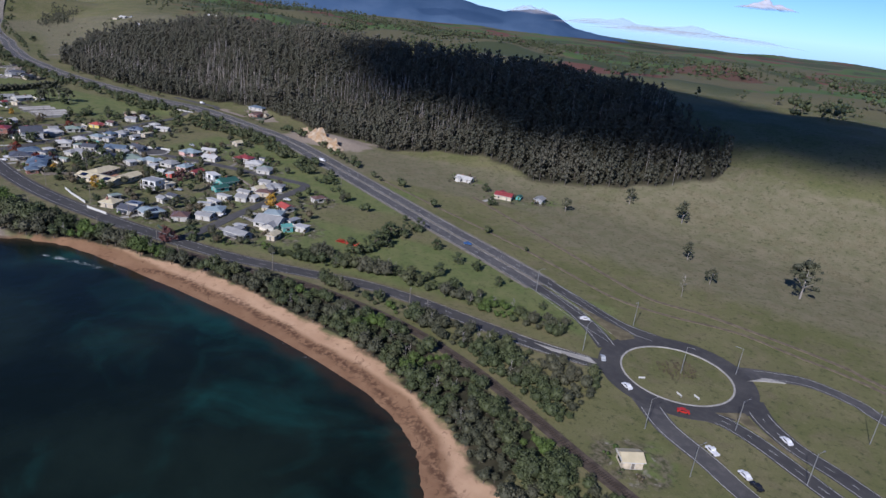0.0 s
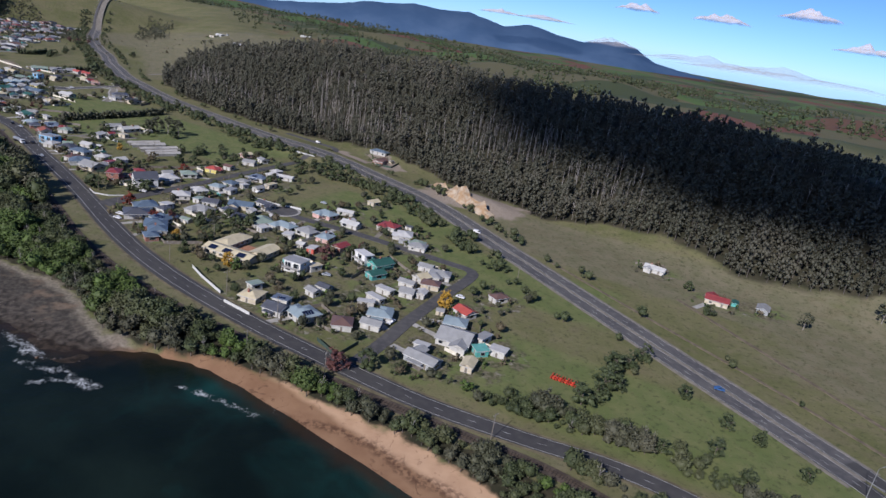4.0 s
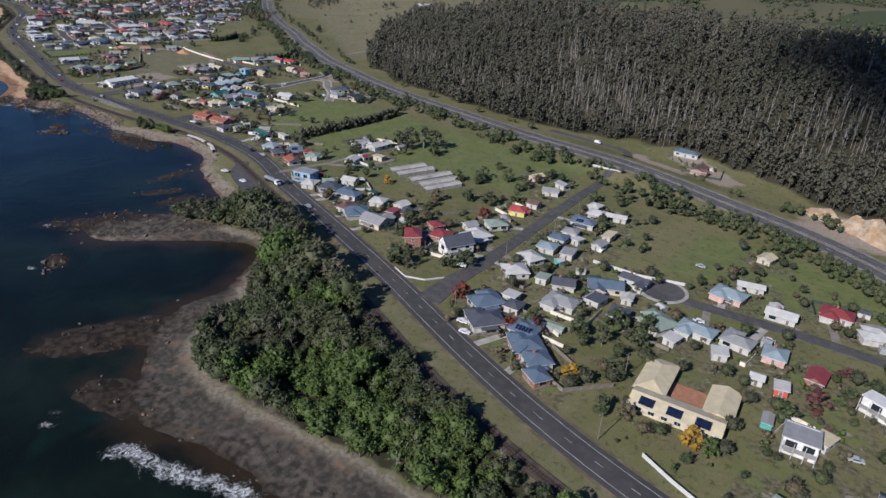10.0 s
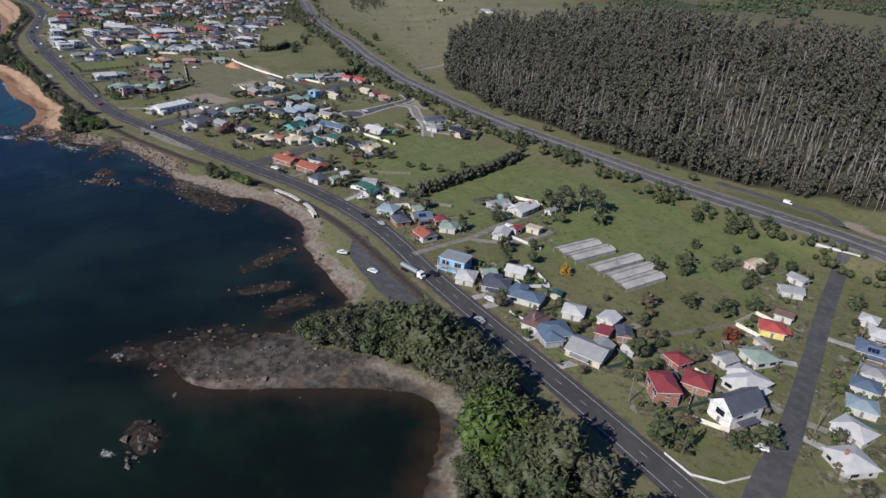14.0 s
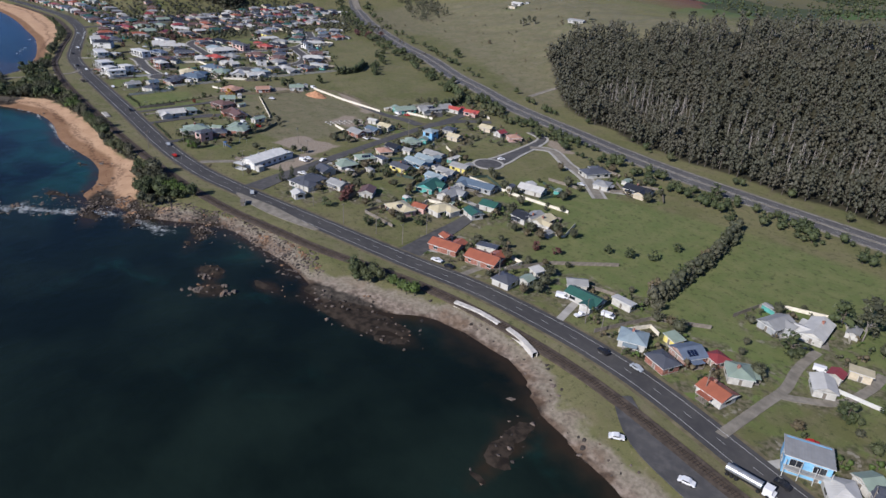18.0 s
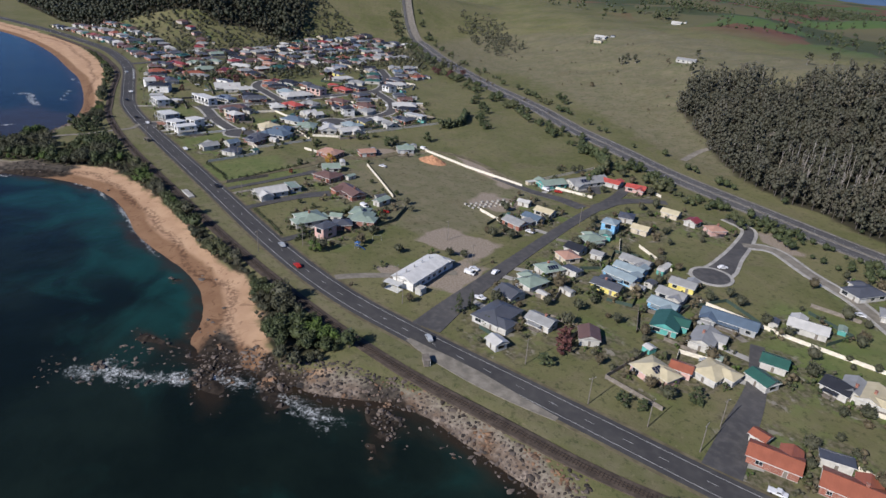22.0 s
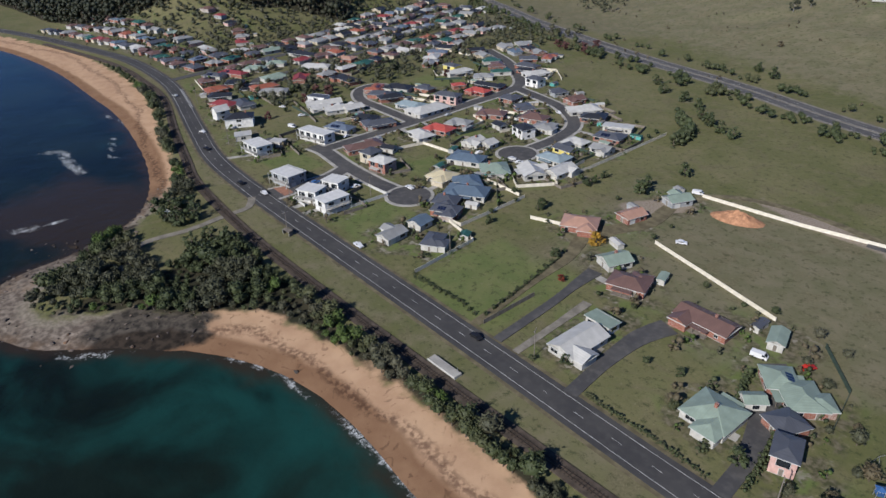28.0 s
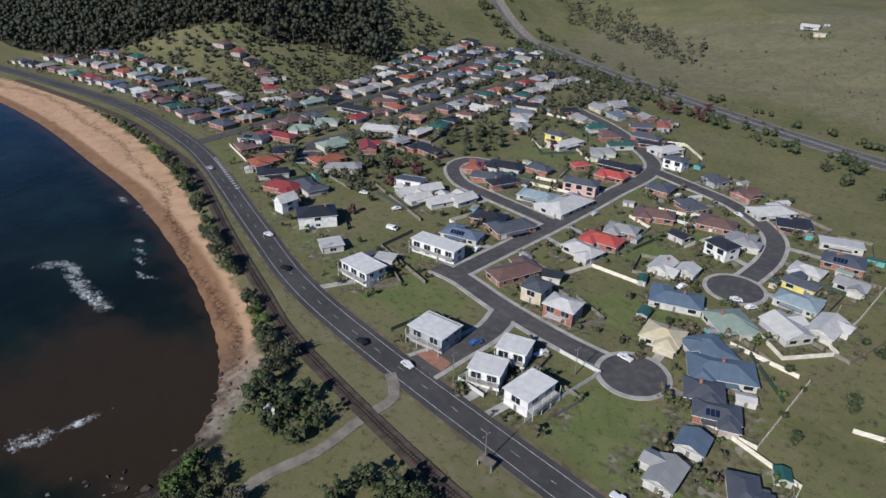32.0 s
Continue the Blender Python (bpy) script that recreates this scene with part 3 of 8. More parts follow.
    crest = n.math("SUBTRACT", 1.0, n.ramp(n.math("ADD", n.attr("shore").outputs["Fac"], edge), 2.0, 6.0))
    shingle = n.mix(n.math("MULTIPLY", crest, 0.75), shingle, n.mix(n.ramp(n.noise(0.8, 5, vec=co), 0.35, 0.65), lin(0.150, 0.130, 0.098), lin(0.250, 0.222, 0.170)))
    beach = n.mix(n.ramp(n.math("ADD", n.attr("sandy").outputs["Fac"], n.math("MULTIPLY", n.math("SUBTRACT", mid, 0.5), 0.4)), 0.35, 0.65), shingle, sand)
    beach = n.mix(n.ramp(n.math("ADD", n.attr("reef").outputs["Fac"], n.math("MULTIPLY", n.math("SUBTRACT", mid, 0.5), 0.7)), 0.3, 0.5), beach,
                  n.mix(n.ramp(n.noise(0.4, 6, vec=co), 0.35, 0.65), lin(0.028, 0.025, 0.021), lin(0.088, 0.075, 0.060)))
    wetness = n.ramp(n.math("ADD", n.attr("damp").outputs["Fac"], n.math("MULTIPLY", n.math("SUBTRACT", mid, 0.5), 0.7)), 0.3, 0.7)
    beach = n.mix(wetness, beach, n.mix(1.0, beach, lin(0.50, 0.445, 0.405), "MULTIPLY"))
    shore_f = n.ramp(n.math("ADD", n.attr("shore").outputs["Fac"], edge), -2.5, 1.5)
    n.colour(n.mix(shore_f, g, beach))
    n.bump(n.math("ADD", n.math("MULTIPLY", fine, 0.6), n.noise(5.0, 3, vec=co)), 0.5, 0.15)
    return n.mat


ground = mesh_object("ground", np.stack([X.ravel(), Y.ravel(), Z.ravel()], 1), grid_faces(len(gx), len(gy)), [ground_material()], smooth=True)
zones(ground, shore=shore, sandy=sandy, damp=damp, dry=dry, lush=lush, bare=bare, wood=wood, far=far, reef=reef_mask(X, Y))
tagged(ground, "grassy coastal plain with sandy beaches, rock shelves and hills", "ground", kind="structure")

# ---------------------------------------------------------------- the sea
SEA = -3.0
sx = spaced((-5200, -2400, 280), (-2400, -1700, 20), (-1700, 80, 4), (80, 400, 20), (400, 2800, 300))
sy = spaced((-4800, -600, 420), (-600, -20, 20), (-20, 176, 3.5), (176, 200, 12))
SX, SY = np.meshgrid(sx, sy)
ds = np.full(SX.shape, 400.0)
m = (SX > -2400) & (SX < 400) & (SY > -300)
ds[m], _ = away(SX[m], SY[m], WATERLINE)
WAVES = [[(-478, 55), (-475, 60), (-464, 64), (-456, 70), (-447, 76), (-435, 80), (-415, 84)], [(-428, 73), (-420, 78)], [(-650, 58), (-650, 68), (-655, 77)],
         [(-939, 48), (-938, 56), (-930, 61), (-921, 72), (-916, 83), (-904, 91), (-893, 98), (-875, 105)], [(-372, 90), (-356, 95), (-335, 98), (-320, 102)],
         [(-1123, 80), (-1104, 88), (-1064, 92), (-1030, 91), (-1012, 91)], [(-1271, 46), (-1271, 55)], [(-1371, 80), (-1366, 88), (-1350, 86), (-1323, 87)], [(-1267, 47), (-1269, 57), (-1265, 76)],
         [(-1374, 119), (-1341, 107), (-1330, 109)], [(-1421, 127), (-1389, 131)], [(-304, 124), (-277, 134)], [(-498, 42), (-505, 48)], [(-610, 58), (-606, 56)], [(-1150, 52), (-1162, 38)], [(-361, 90), (-352, 95), (-349, 89), (-334, 96)], [(-332, 87), (-329, 96), (-324, 99), (-316, 101)], [(-935, 48), (-937, 54), (-926, 59)], [(-925, 67), (-915, 77), (-913, 87)]]
foam = np.zeros(SX.shape)
for k, stroke in enumerate(WAVES):
    d = np.full(SX.shape, 99.0)
    d[m], side = away(SX[m], SY[m], smooth_line(stroke, 4))
    foam = np.maximum(foam, np.exp(-(d / (4.2 if k in (0, 7) else (1.9 if k == 3 else 1.8))) ** 2))
    if k == 3:
        foam = np.maximum(foam, 0.62 * np.exp(-(d / 8.5) ** 2))
foam = np.maximum(foam, 0.40 * np.exp(-(ds / 1.8) ** 2))
teal = np.interp(SX, [-1700, -1280, -1180, -1120, -960, -930, -600, -340, -300, -60, 100], [0.35, 0.2, 0.5, 1.0, 0.95, 0.35, 0.12, 0.12, 0.5, 0.6, 0.6])
teal = teal * np.exp(-ds / np.interp(SX, [-1160, -1060, -960, -300, 0], [26, 46, 34, 50, 70]))
shelf = np.maximum(np.exp(-ds / 13.0) * (1 - np.clip(teal * 1.3, 0, 1)), np.clip(0.8 * reef_mask(SX, SY), 0, 0.8))
shelf = np.maximum(shelf, 0.95 * np.exp(-ds / 7.0))
shelf = np.maximum(shelf, soft_patch(SX, SY, -1265, 78, 55, 34, 25, 0.6))


def sea_material():
    n = Nodes("sea_water", 0.12, 0, 0.09)
    co = n.coords()
    mid = n.noise(0.02, 5, vec=co)
    c = n.mix(n.ramp(mid, 0.35, 0.7), lin(0.0040, 0.0074, 0.0062), lin(0.0090, 0.0160, 0.0124))
    c = n.mix(n.ramp(n.math("ADD", n.attr("teal").outputs["Fac"], n.math("MULTIPLY", n.math("SUBTRACT", n.noise(0.03, 5, vec=co, dist=0.8), 0.5), 1.7)), 0.20, 1.05), c, lin(0.010, 0.046, 0.040))
    c = n.mix(n.math("MULTIPLY", n.ramp(n.math("ADD", n.attr("shelf").outputs["Fac"], n.math("MULTIPLY", n.math("SUBTRACT", n.noise(0.08, 5, vec=co), 0.5), 0.8)), 0.3, 0.9), 0.85), c, lin(0.030, 0.020, 0.0125))
    f = n.ramp(n.math("ADD", n.attr("foam").outputs["Fac"], n.math("MULTIPLY", n.math("SUBTRACT", n.math("MULTIPLY", n.noise(0.22, 5, vec=co, dist=1.0), n.noise(1.1, 8, 0.75, vec=co)), 0.26), 2.6)), 0.5, 1.0)
    f = n.math("MULTIPLY", f, n.ramp(n.noise(0.42, 8, 0.82, vec=co, dist=1.4), 0.42, 0.62))
    n.colour(n.mix(f, c, lin(0.60, 0.62, 0.61)))
    n.rough(n.math("ADD", n.math("MULTIPLY", f, 0.6), 0.20))
    h = n.math("ADD", n.noise(0.25, 6, 0.6, vec=co), n.math("MULTIPLY", n.noise(0.06, 3, vec=co), 1.5))
    n.bump(h, 0.35, 0.5)
    return n.mat


water = mesh_object("sea", np.stack([SX.ravel(), SY.ravel(), np.full(SX.size, SEA)], 1), grid_faces(len(sx), len(sy)), [sea_material()], smooth=True)
zones(water, foam=foam, teal=teal, shelf=shelf)
tagged(water, "dark calm sea with teal shallows and breaking foam", "water", kind="structure")

# ---------------------------------------------------------------- roads and rail
def ribbon(name, pts, width, mat, lift, label, category="road", kind="structure", offset=0.0, thick=0.25, step_m=4.0):
    """A strip of paving that follows a plan line and lies on the ground, with edges that go down into it."""
    line = smooth_line(pts, step_m)
    t = np.gradient(line, axis=0)
    t /= np.linalg.norm(t, axis=1)[:, None] + 1e-9
    nrm = np.stack([-t[:, 1], t[:, 0]], 1)
    c = line + nrm * offset
    w = np.interp(np.linspace(0, 1, len(line)), np.linspace(0, 1, len(width)), width) if isinstance(width, (list, tuple)) else np.full(len(line), width)
    h = upland(c[:, 0], c[:, 1]) + lift
    a, b = c + nrm * w[:, None] / 2, c - nrm * w[:, None] / 2
    k = len(c)
    v = np.vstack([np.column_stack([a, h - thick]), np.column_stack([a, h]), np.column_stack([b, h]), np.column_stack([b, h - thick])])
    i = np.arange(k - 1)
    f = np.vstack([np.stack([i + k * r, i + 1 + k * r, i + 1 + k * (r + 1), i + k * (r + 1)], 1) for r in range(3)])
    return tagged(mesh_object(name, v, f[:, ::-1], [mat]), label, category, kind=kind)


def dashes(name, pts, offset, width, lift, dash=0, gap=0, label="painted white road line", trim=(0, 0)):
    """Painted lines along a road: whole when dash is 0."""
    line = smooth_line(pts, 1.5)
    t = np.gradient(line, axis=0)
    t /= np.linalg.norm(t, axis=1)[:, None] + 1e-9
    nrm = np.stack([-t[:, 1], t[:, 0]], 1)
    run = np.concatenate([[0], np.cumsum(np.linalg.norm(np.diff(line, axis=0), axis=1))])
    c = line + nrm * offset
    h = upland(c[:, 0], c[:, 1]) + lift
    a, b = c + nrm * width / 2, c - nrm * width / 2
    v = np.empty((2 * len(c), 3))
    v[0::2], v[1::2] = np.column_stack([a, h]), np.column_stack([b, h])
    i = np.arange(len(c) - 1)
    keep = (run[:-1] >= trim[0]) & (run[:-1] <= run[-1] - trim[1])
    if dash:
        keep &= (run[:-1] % (dash + gap)) < dash
    i = i[keep]
    f = np.stack([2 * i, 2 * i + 1, 2 * i + 3, 2 * i + 2], 1)
    return tagged(mesh_object(name, v, f, [PAINT_WHITE]), label, "road marking", kind="structure")


WIDE = [7.6, 7.6, 8.2, 9.4, 10.4] + [11.0] * 28
ribbon("road_shoulder", COAST_ROAD, [v + 2.6 for v in WIDE], VERGE, 0.06, "grey gravel shoulder beside the coast road")
ribbon("coast_road", COAST_ROAD, WIDE, ASPHALT, 0.14, "dark asphalt two-lane coast road")
dashes("edge_line", COAST_ROAD, 3.6, 0.16, 0.17)
dashes("edge_line", COAST_ROAD, -3.6, 0.16, 0.17)
dashes("centre_line", COAST_ROAD, 0, 0.13, 0.17, 3.0, 9.0, "dashed white centre line")
ribbon("highway_verge", HIGHWAY_LINE[2:], 20.5, STONY, 0.05, "stony verge of the highway")
ribbon("highway_median", HIGHWAY_LINE[2:], 1.9, STONY, 0.22, "pale gravelled highway median")
ribbon("highway_carriageway", HIGHWAY_LINE[2:], 7.4, HIGHWAY, 0.15, "grey chip-sealed highway carriageway", offset=4.7)
ribbon("highway_carriageway", HIGHWAY_LINE[2:], 7.4, HIGHWAY, 0.15, "grey chip-sealed highway carriageway", offset=-4.7)
for s in (4.7, -4.7):
    dashes("edge_line", HIGHWAY_LINE, s + 3.3, 0.16, 0.18)
    dashes("edge_line", HIGHWAY_LINE, s - 3.3, 0.16, 0.18)
    dashes("lane_line", HIGHWAY_LINE, s, 0.16, 0.18, 3.0, 9.0, "dashed white lane line")

STREETS = {
    "east_street": ([(-279, 180), (-284, 198), (-293, 224), (-302, 256), (-309, 284), (-316, 295), (-332, 292), (-360, 285), (-390, 277), (-415, 268), (-432, 262), (-442, 262)], 6.4, ASPHALT_OLD),
    "cross_street": ([(-490.5, 175), (-497, 194), (-503, 218), (-515, 257), (-530, 304), (-541, 342), (-547, 361)], [11, 8, 6.6, 6.4, 6.4, 6.4, 6.4], ASPHALT_OLD),
    "underpass_lane": ([(-562, 396), (-566, 405), (-577, 414), (-600, 412), (-640, 408)], 6.0, ASPHALT_OLD),
    "short_street": ([(-797, 182), (-803, 200), (-812, 226), (-826, 252)], [11, 9, 6, 5], ASPHALT_OLD),
    "hall_street": ([(-899, 155.5), (-909, 180), (-927, 230), (-944, 282), (-957, 330), (-966, 352)], [12, 8, 6.6, 6.4, 6.4, 6.4], ASPHALT_OLD),
    "gravel_lane": ([(-950, 308), (-975, 298), (-992, 292), (-1043, 300), (-1075, 292), (-1085, 270)], 4.0, VERGE),
    "court": ([(-870, 280), (-869, 296), (-874, 314), (-882, 340), (-890, 356), (-905, 360)], [8, 11, 7, 6, 5, 5], ASPHALT_OLD),
    "court_lane": ([(-880, 334), (-868, 342), (-845, 331), (-822, 322), (-796, 304)], 5.0, GRAVEL),
    "estate_entry": ([(-1220, 146), (-1219, 158), (-1219, 176), (-1224, 190)], [12, 9, 8, 8], ASPHALT_OLD),
    "estate_court": ([(-1174, 191), (-1198, 189), (-1226, 190), (-1250, 193), (-1263, 192)], 7.5, ASPHALT_OLD),
    "estate_avenue": ([(-1254, 192), (-1255, 225), (-1256, 261), (-1259, 306), (-1264, 355), (-1292, 383), (-1324, 404), (-1362, 420)], 7.5, ASPHALT_OLD),
    "estate_crescent": ([(-1264, 353), (-1240, 348), (-1211, 340), (-1186, 322), (-1177, 298), (-1176, 266)], 7.5, ASPHALT_OLD),
    "estate_loop": ([(-1256, 258), (-1275, 259), (-1297, 260), (-1320, 262), (-1338, 274), (-1341, 288), (-1330, 294)], 7.0, ASPHALT_OLD),
    "west_street": ([(-1466.5, 189), (-1470, 210), (-1477, 252), (-1480, 310), (-1492, 383), (-1522, 480), (-1540, 540)], 8.0, ASPHALT_OLD),
    "west_back_street": ([(-1400, 222), (-1421, 240), (-1422, 273), (-1432, 327), (-1443, 399), (-1453, 493)], 7.0, ASPHALT_OLD),
    "farm_track": ([(-300, 352), (-240, 334), (-166, 313), (-125, 299), (-90, 286), (-64, 287), (-35, 294), (-12, 291), (15, 287), (60, 272), (160, 245)], 2.0, DIRT),
    "upper_farm_track": ([(-230, 372), (-180, 348), (-139, 328), (-99, 308), (-76, 299), (-50, 302), (-19, 300), (8, 296), (23, 290), (90, 270), (170, 250)], 2.4, DIRT),
    "gravel_drive": ([(-657, 192), (-657, 216), (-657, 229), (-660, 243), (-661, 259)], 3.4, GRAVEL),
    "gravel_drive_branch": ([(-656, 224), (-649, 230), (-643, 238), (-641, 255), (-642, 264)], 3.2, GRAVEL),
    "depot_lane": ([(-955, 300), (-970, 299), (-985, 294), (-999, 292), (-1017, 290)], [8, 7, 6, 5, 4], ASPHALT_OLD),
    "hall_street_bend": ([(-951, 307), (-952, 324), (-947, 338), (-937, 351)], [9, 8, 7, 6], ASPHALT_OLD),
    "depot_yard": ([(-980, 324), (-976, 328), (-971, 333)], 16, ASPHALT_OLD),
    "beach_car_park": ([(-618, 167), (-632, 168), (-648, 170), (-668, 172), (-684, 182)], [8, 15, 13, 9, 6], ASPHALT_OLD),
    "orchard_drive": ([(-1081, 146), (-1085, 175), (-1088, 200), (-1094, 217), (-1090, 231), (-1084, 247), (-1086, 265)], [3.6, 3.2, 3.2, 5, 8, 8, 6], VERGE),
    "brick_house_drive": ([(-1070, 145), (-1072, 172), (-1074, 188), (-1075, 200)], [3.5, 3.5, 3.5, 6], ASPHALT_OLD),
    "villa_drive": ([(-1039, 143), (-1041, 163), (-1041, 179), (-1038, 190)], [4.5, 4.5, 6, 8], ASPHALT_OLD),
    "house_drive": ([(-1062, 145), (-1063, 166), (-1064, 182)], [2.6, 2.6, 3.5], GRAVEL),
    "pink_house_drive": ([(-994, 142), (-995, 156), (-999, 173), (-1001, 188), (-1008, 196)], [4.5, 4.5, 6, 7, 8], ASPHALT_OLD),
    "beach_track": ([(-1224, 137), (-1215, 131), (-1214, 119), (-1212, 103), (-1213, 83), (-1196, 70)], 3.4, GRAVEL),
    "shelter_pull_off": ([(-896, 146), (-886, 147.5), (-868, 151.5), (-851, 155.5), (-837, 159.5)], [2, 6, 7, 5, 2], GRAVEL),
    "hall_track": ([(-950, 146), (-946, 156), (-938, 170), (-928, 192)], 4.0, GRAVEL),
    "hill_road": ([(-985, 436), (-990, 470), (-976, 500), (-966, 530)], 5.0, GRAVEL),
}
for k, (nm, (pts, w, mat)) in enumerate(STREETS.items()):
    kerbed = nm.startswith(("estate", "court"))
    if kerbed:
        wide = [v + 3.4 for v in w] if isinstance(w, list) else w + 3.4
        ribbon(nm + "_footpath", pts, wide, CONCRETE, 0.20 + 0.004 * k, "pale concrete kerb and footpath", "kerb")
        ribbon(nm, pts, w, mat, 0.24 + 0.004 * k, "worn grey asphalt residential street")
    else:
        ribbon(nm, pts, w, mat, 0.10 + 0.004 * k + (0.08 if mat is ASPHALT_OLD else 0), "worn grey asphalt street" if mat is ASPHALT_OLD else ("brown dirt wheel track" if mat is DIRT else "grey gravel track"))


def disc(name, cx, cy, r0, r1, z, mat, label, category="road", thick=0.3, n=56):
    a = np.linspace(0, 2 * np.pi, n, endpoint=False)
    ca, sa = np.cos(a), np.sin(a)
    rings = [(r0, z - thick), (r0, z), (r1, z), (r1, z - thick)] if r0 > 0 else [(0.01, z), (r1 * 0.5, z), (r1, z), (r1, z - thick)]
    v = np.vstack([np.column_stack([cx + r * ca, cy + r * sa, np.full(n, h)]) for r, h in rings])
    i = np.arange(n)
    j = (i + 1) % n
    f = np.vstack([np.stack([i + n * q, j + n * q, j + n * (q + 1), i + n * (q + 1)], 1) for q in range(len(rings) - 1)])
    return tagged(mesh_object(name, v, f[:, ::-1], [mat]), label, category, kind="structure")


for nm, cx, cy, r in (("east_street_head", -441, 262, 9), ("estate_court_head", -1174, 191, 10), ("crescent_head", -1176, 264, 10), ("court_head", -868, 288, 8), ("back_street_head", -1402, 224, 9)):
    disc(nm + "_kerb", cx, cy, 0, r + 1.6, 0.37, CONCRETE, "pale concrete kerb round a turning circle", "kerb")
    disc(nm, cx, cy, 0, r, 0.40, ASPHALT_OLD, "worn asphalt turning circle")
disc("roundabout_road", -44, 236, 21.5, 30, 0.20, ASPHALT, "dark asphalt roundabout")
disc("roundabout_kerb", -44, 236, 20.8, 21.5, 0.32, CONCRETE, "pale concrete roundabout kerb", "kerb")
LEGS = [([(-17, 238), (-10, 227), (1, 218), (13, 213), (23, 208), (60, 188), (140, 140)], [9, 7.5, 7.5, 7.5, 7.5, 7.5, 7.5], ASPHALT),
        ([(-32, 214), (-22, 216), (-10, 212.5), (4, 205), (13, 200), (50, 180), (130, 132)], [7, 7, 7.5, 7.5, 7.5, 7.5, 7.5], ASPHALT),
        ([(-50, 212), (-44, 206), (-35, 197.5), (-20, 189.5), (-8, 182), (30, 160), (110, 112)], [9, 8, 6.5, 6, 6, 6, 6], ASPHALT_OLD),
        ([(-26, 256), (-14, 264), (-1, 269.5), (16, 266.5), (26, 260), (80, 236), (200, 190)], [9, 6.5, 6, 6, 6, 6, 6], ASPHALT_OLD),
        ([(-66, 221), (-78, 218.5), (-90, 216), (-106, 214)], [8, 7.6, 7.4, 7.2], ASPHALT),
        ([(-128, 279.5), (-96, 267), (-76, 259.5), (-58, 259)], [7.4, 7.4, 7.4, 8], ASPHALT),
        ([(-124, 268.5), (-100, 258), (-84, 247), (-72, 236)], [7.4, 7.4, 8, 9], ASPHALT)]
for k, (pts, w, mat) in enumerate(LEGS):
    ribbon("roundabout_leg", pts, w, mat, 0.150 + 0.004 * k, "dark asphalt roundabout approach" if mat is ASPHALT else "worn grey asphalt slip road")
    half = w[1] / 2 - 0.5
    for e in (half, -half):
        dashes("edge_line", pts, e, 0.2, 0.22, trim=(7, 3))
    if k in (0, 1):
        dashes("lane_line", pts, 0, 0.16, 0.22, 3.0, 6.0, "dashed white lane line", (10, 0))


def island(name, pts, mat, label, lift=0.30):
    """A raised kerbed island between two lanes."""
    m = len(pts)
    v = [(x, y, near_z(x, y) - 0.2) for x, y in pts] + [(x, y, near_z(x, y) + lift) for x, y in pts]
    me = bpy.data.meshes.new(name)
    me.from_pydata(v, [], [tuple(range(m, 2 * m))] + [(i, (i + 1) % m, m + (i + 1) % m, m + i) for i in range(m)])
    me.materials.append(mat)
    return tagged(new(name, me), label, "traffic island", kind="structure")


island("splitter_island", [(-100, 264), (-82, 252.5), (-71, 245.5), (-67, 252), (-71, 255.5), (-84, 259)], VERGE, "gravelled splitter island before the roundabout")
island("splitter_island", [(-25, 219.5), (-18, 220.5), (-6, 215.5), (6, 209), (2, 212.5), (-10, 219.5), (-17, 227)], VERGE, "gravelled splitter island between the carriageways")
island("splitter_island", [(-70, 219.5), (-74, 222), (-90, 217.5), (-96, 216.3), (-88, 215.8)], CONCRETE, "narrow concrete splitter island of the coast road")
island("splitter_island", [(-21, 252), (-17, 256), (-9, 262), (-16, 260)], CONCRETE, "small concrete splitter island of the side road")
for k in range(15):
    i = k / 14
    x0, y0 = -1387 - 48 * i, 173 + 11.5 * i - 0.6
    island("median_bar", [(x0 - 0.5, y0 - 1.0), (x0 + 0.5, y0 - 1.2), (x0 + 0.9, y0 + 1.0), (x0 - 0.1, y0 + 1.2)], PAINT_WHITE, "painted white median bar", 0.19)
island("brick_threshold", [(-1226, 149), (-1214, 149), (-1215, 154), (-1224, 154)], plain("threshold_paving", lin(0.30, 0.15, 0.10), 0.9), "red brick paved threshold at the estate entry", 0.30)

ribbon("rail_bed", RAIL_LINE, 5.0, BALLAST, 0.30, "brown ballast bed of the railway", "railway", thick=0.6)
SLEEPER_RUN = smooth_line(RAIL_LINE, 1.1)
SLEEPER_RUN = SLEEPER_RUN[(SLEEPER_RUN[:, 0] > -1420) & (SLEEPER_RUN[:, 0] < -20)]
st = np.gradient(SLEEPER_RUN, axis=0)
st /= np.linalg.norm(st, axis=1)[:, None]
sn = np.stack([-st[:, 1], st[:, 0]], 1)
sl_v, sl_f = [], []
for q, (a, b) in enumerate(((-1.2, -0.18), (1.2, -0.18), (1.2, 0.18), (-1.2, 0.18))):
    sl_v.append(np.column_stack([SLEEPER_RUN + sn * a + st * b, np.full(len(SLEEPER_RUN), 0.40)]))
sl_v = np.stack(sl_v, 1).reshape(-1, 3)
tagged(mesh_object("rail_sleepers", sl_v, np.arange(len(sl_v)).reshape(-1, 4), [SLEEPER]), "dark timber rail sleepers under the rails", "sleepers", kind="stuff")
for s in (0.53, -0.53):
    ribbon("rail", RAIL_LINE, 0.09, STEEL_RAIL, 0.52, "rusty steel rail", "rail", offset=s, thick=0.2)

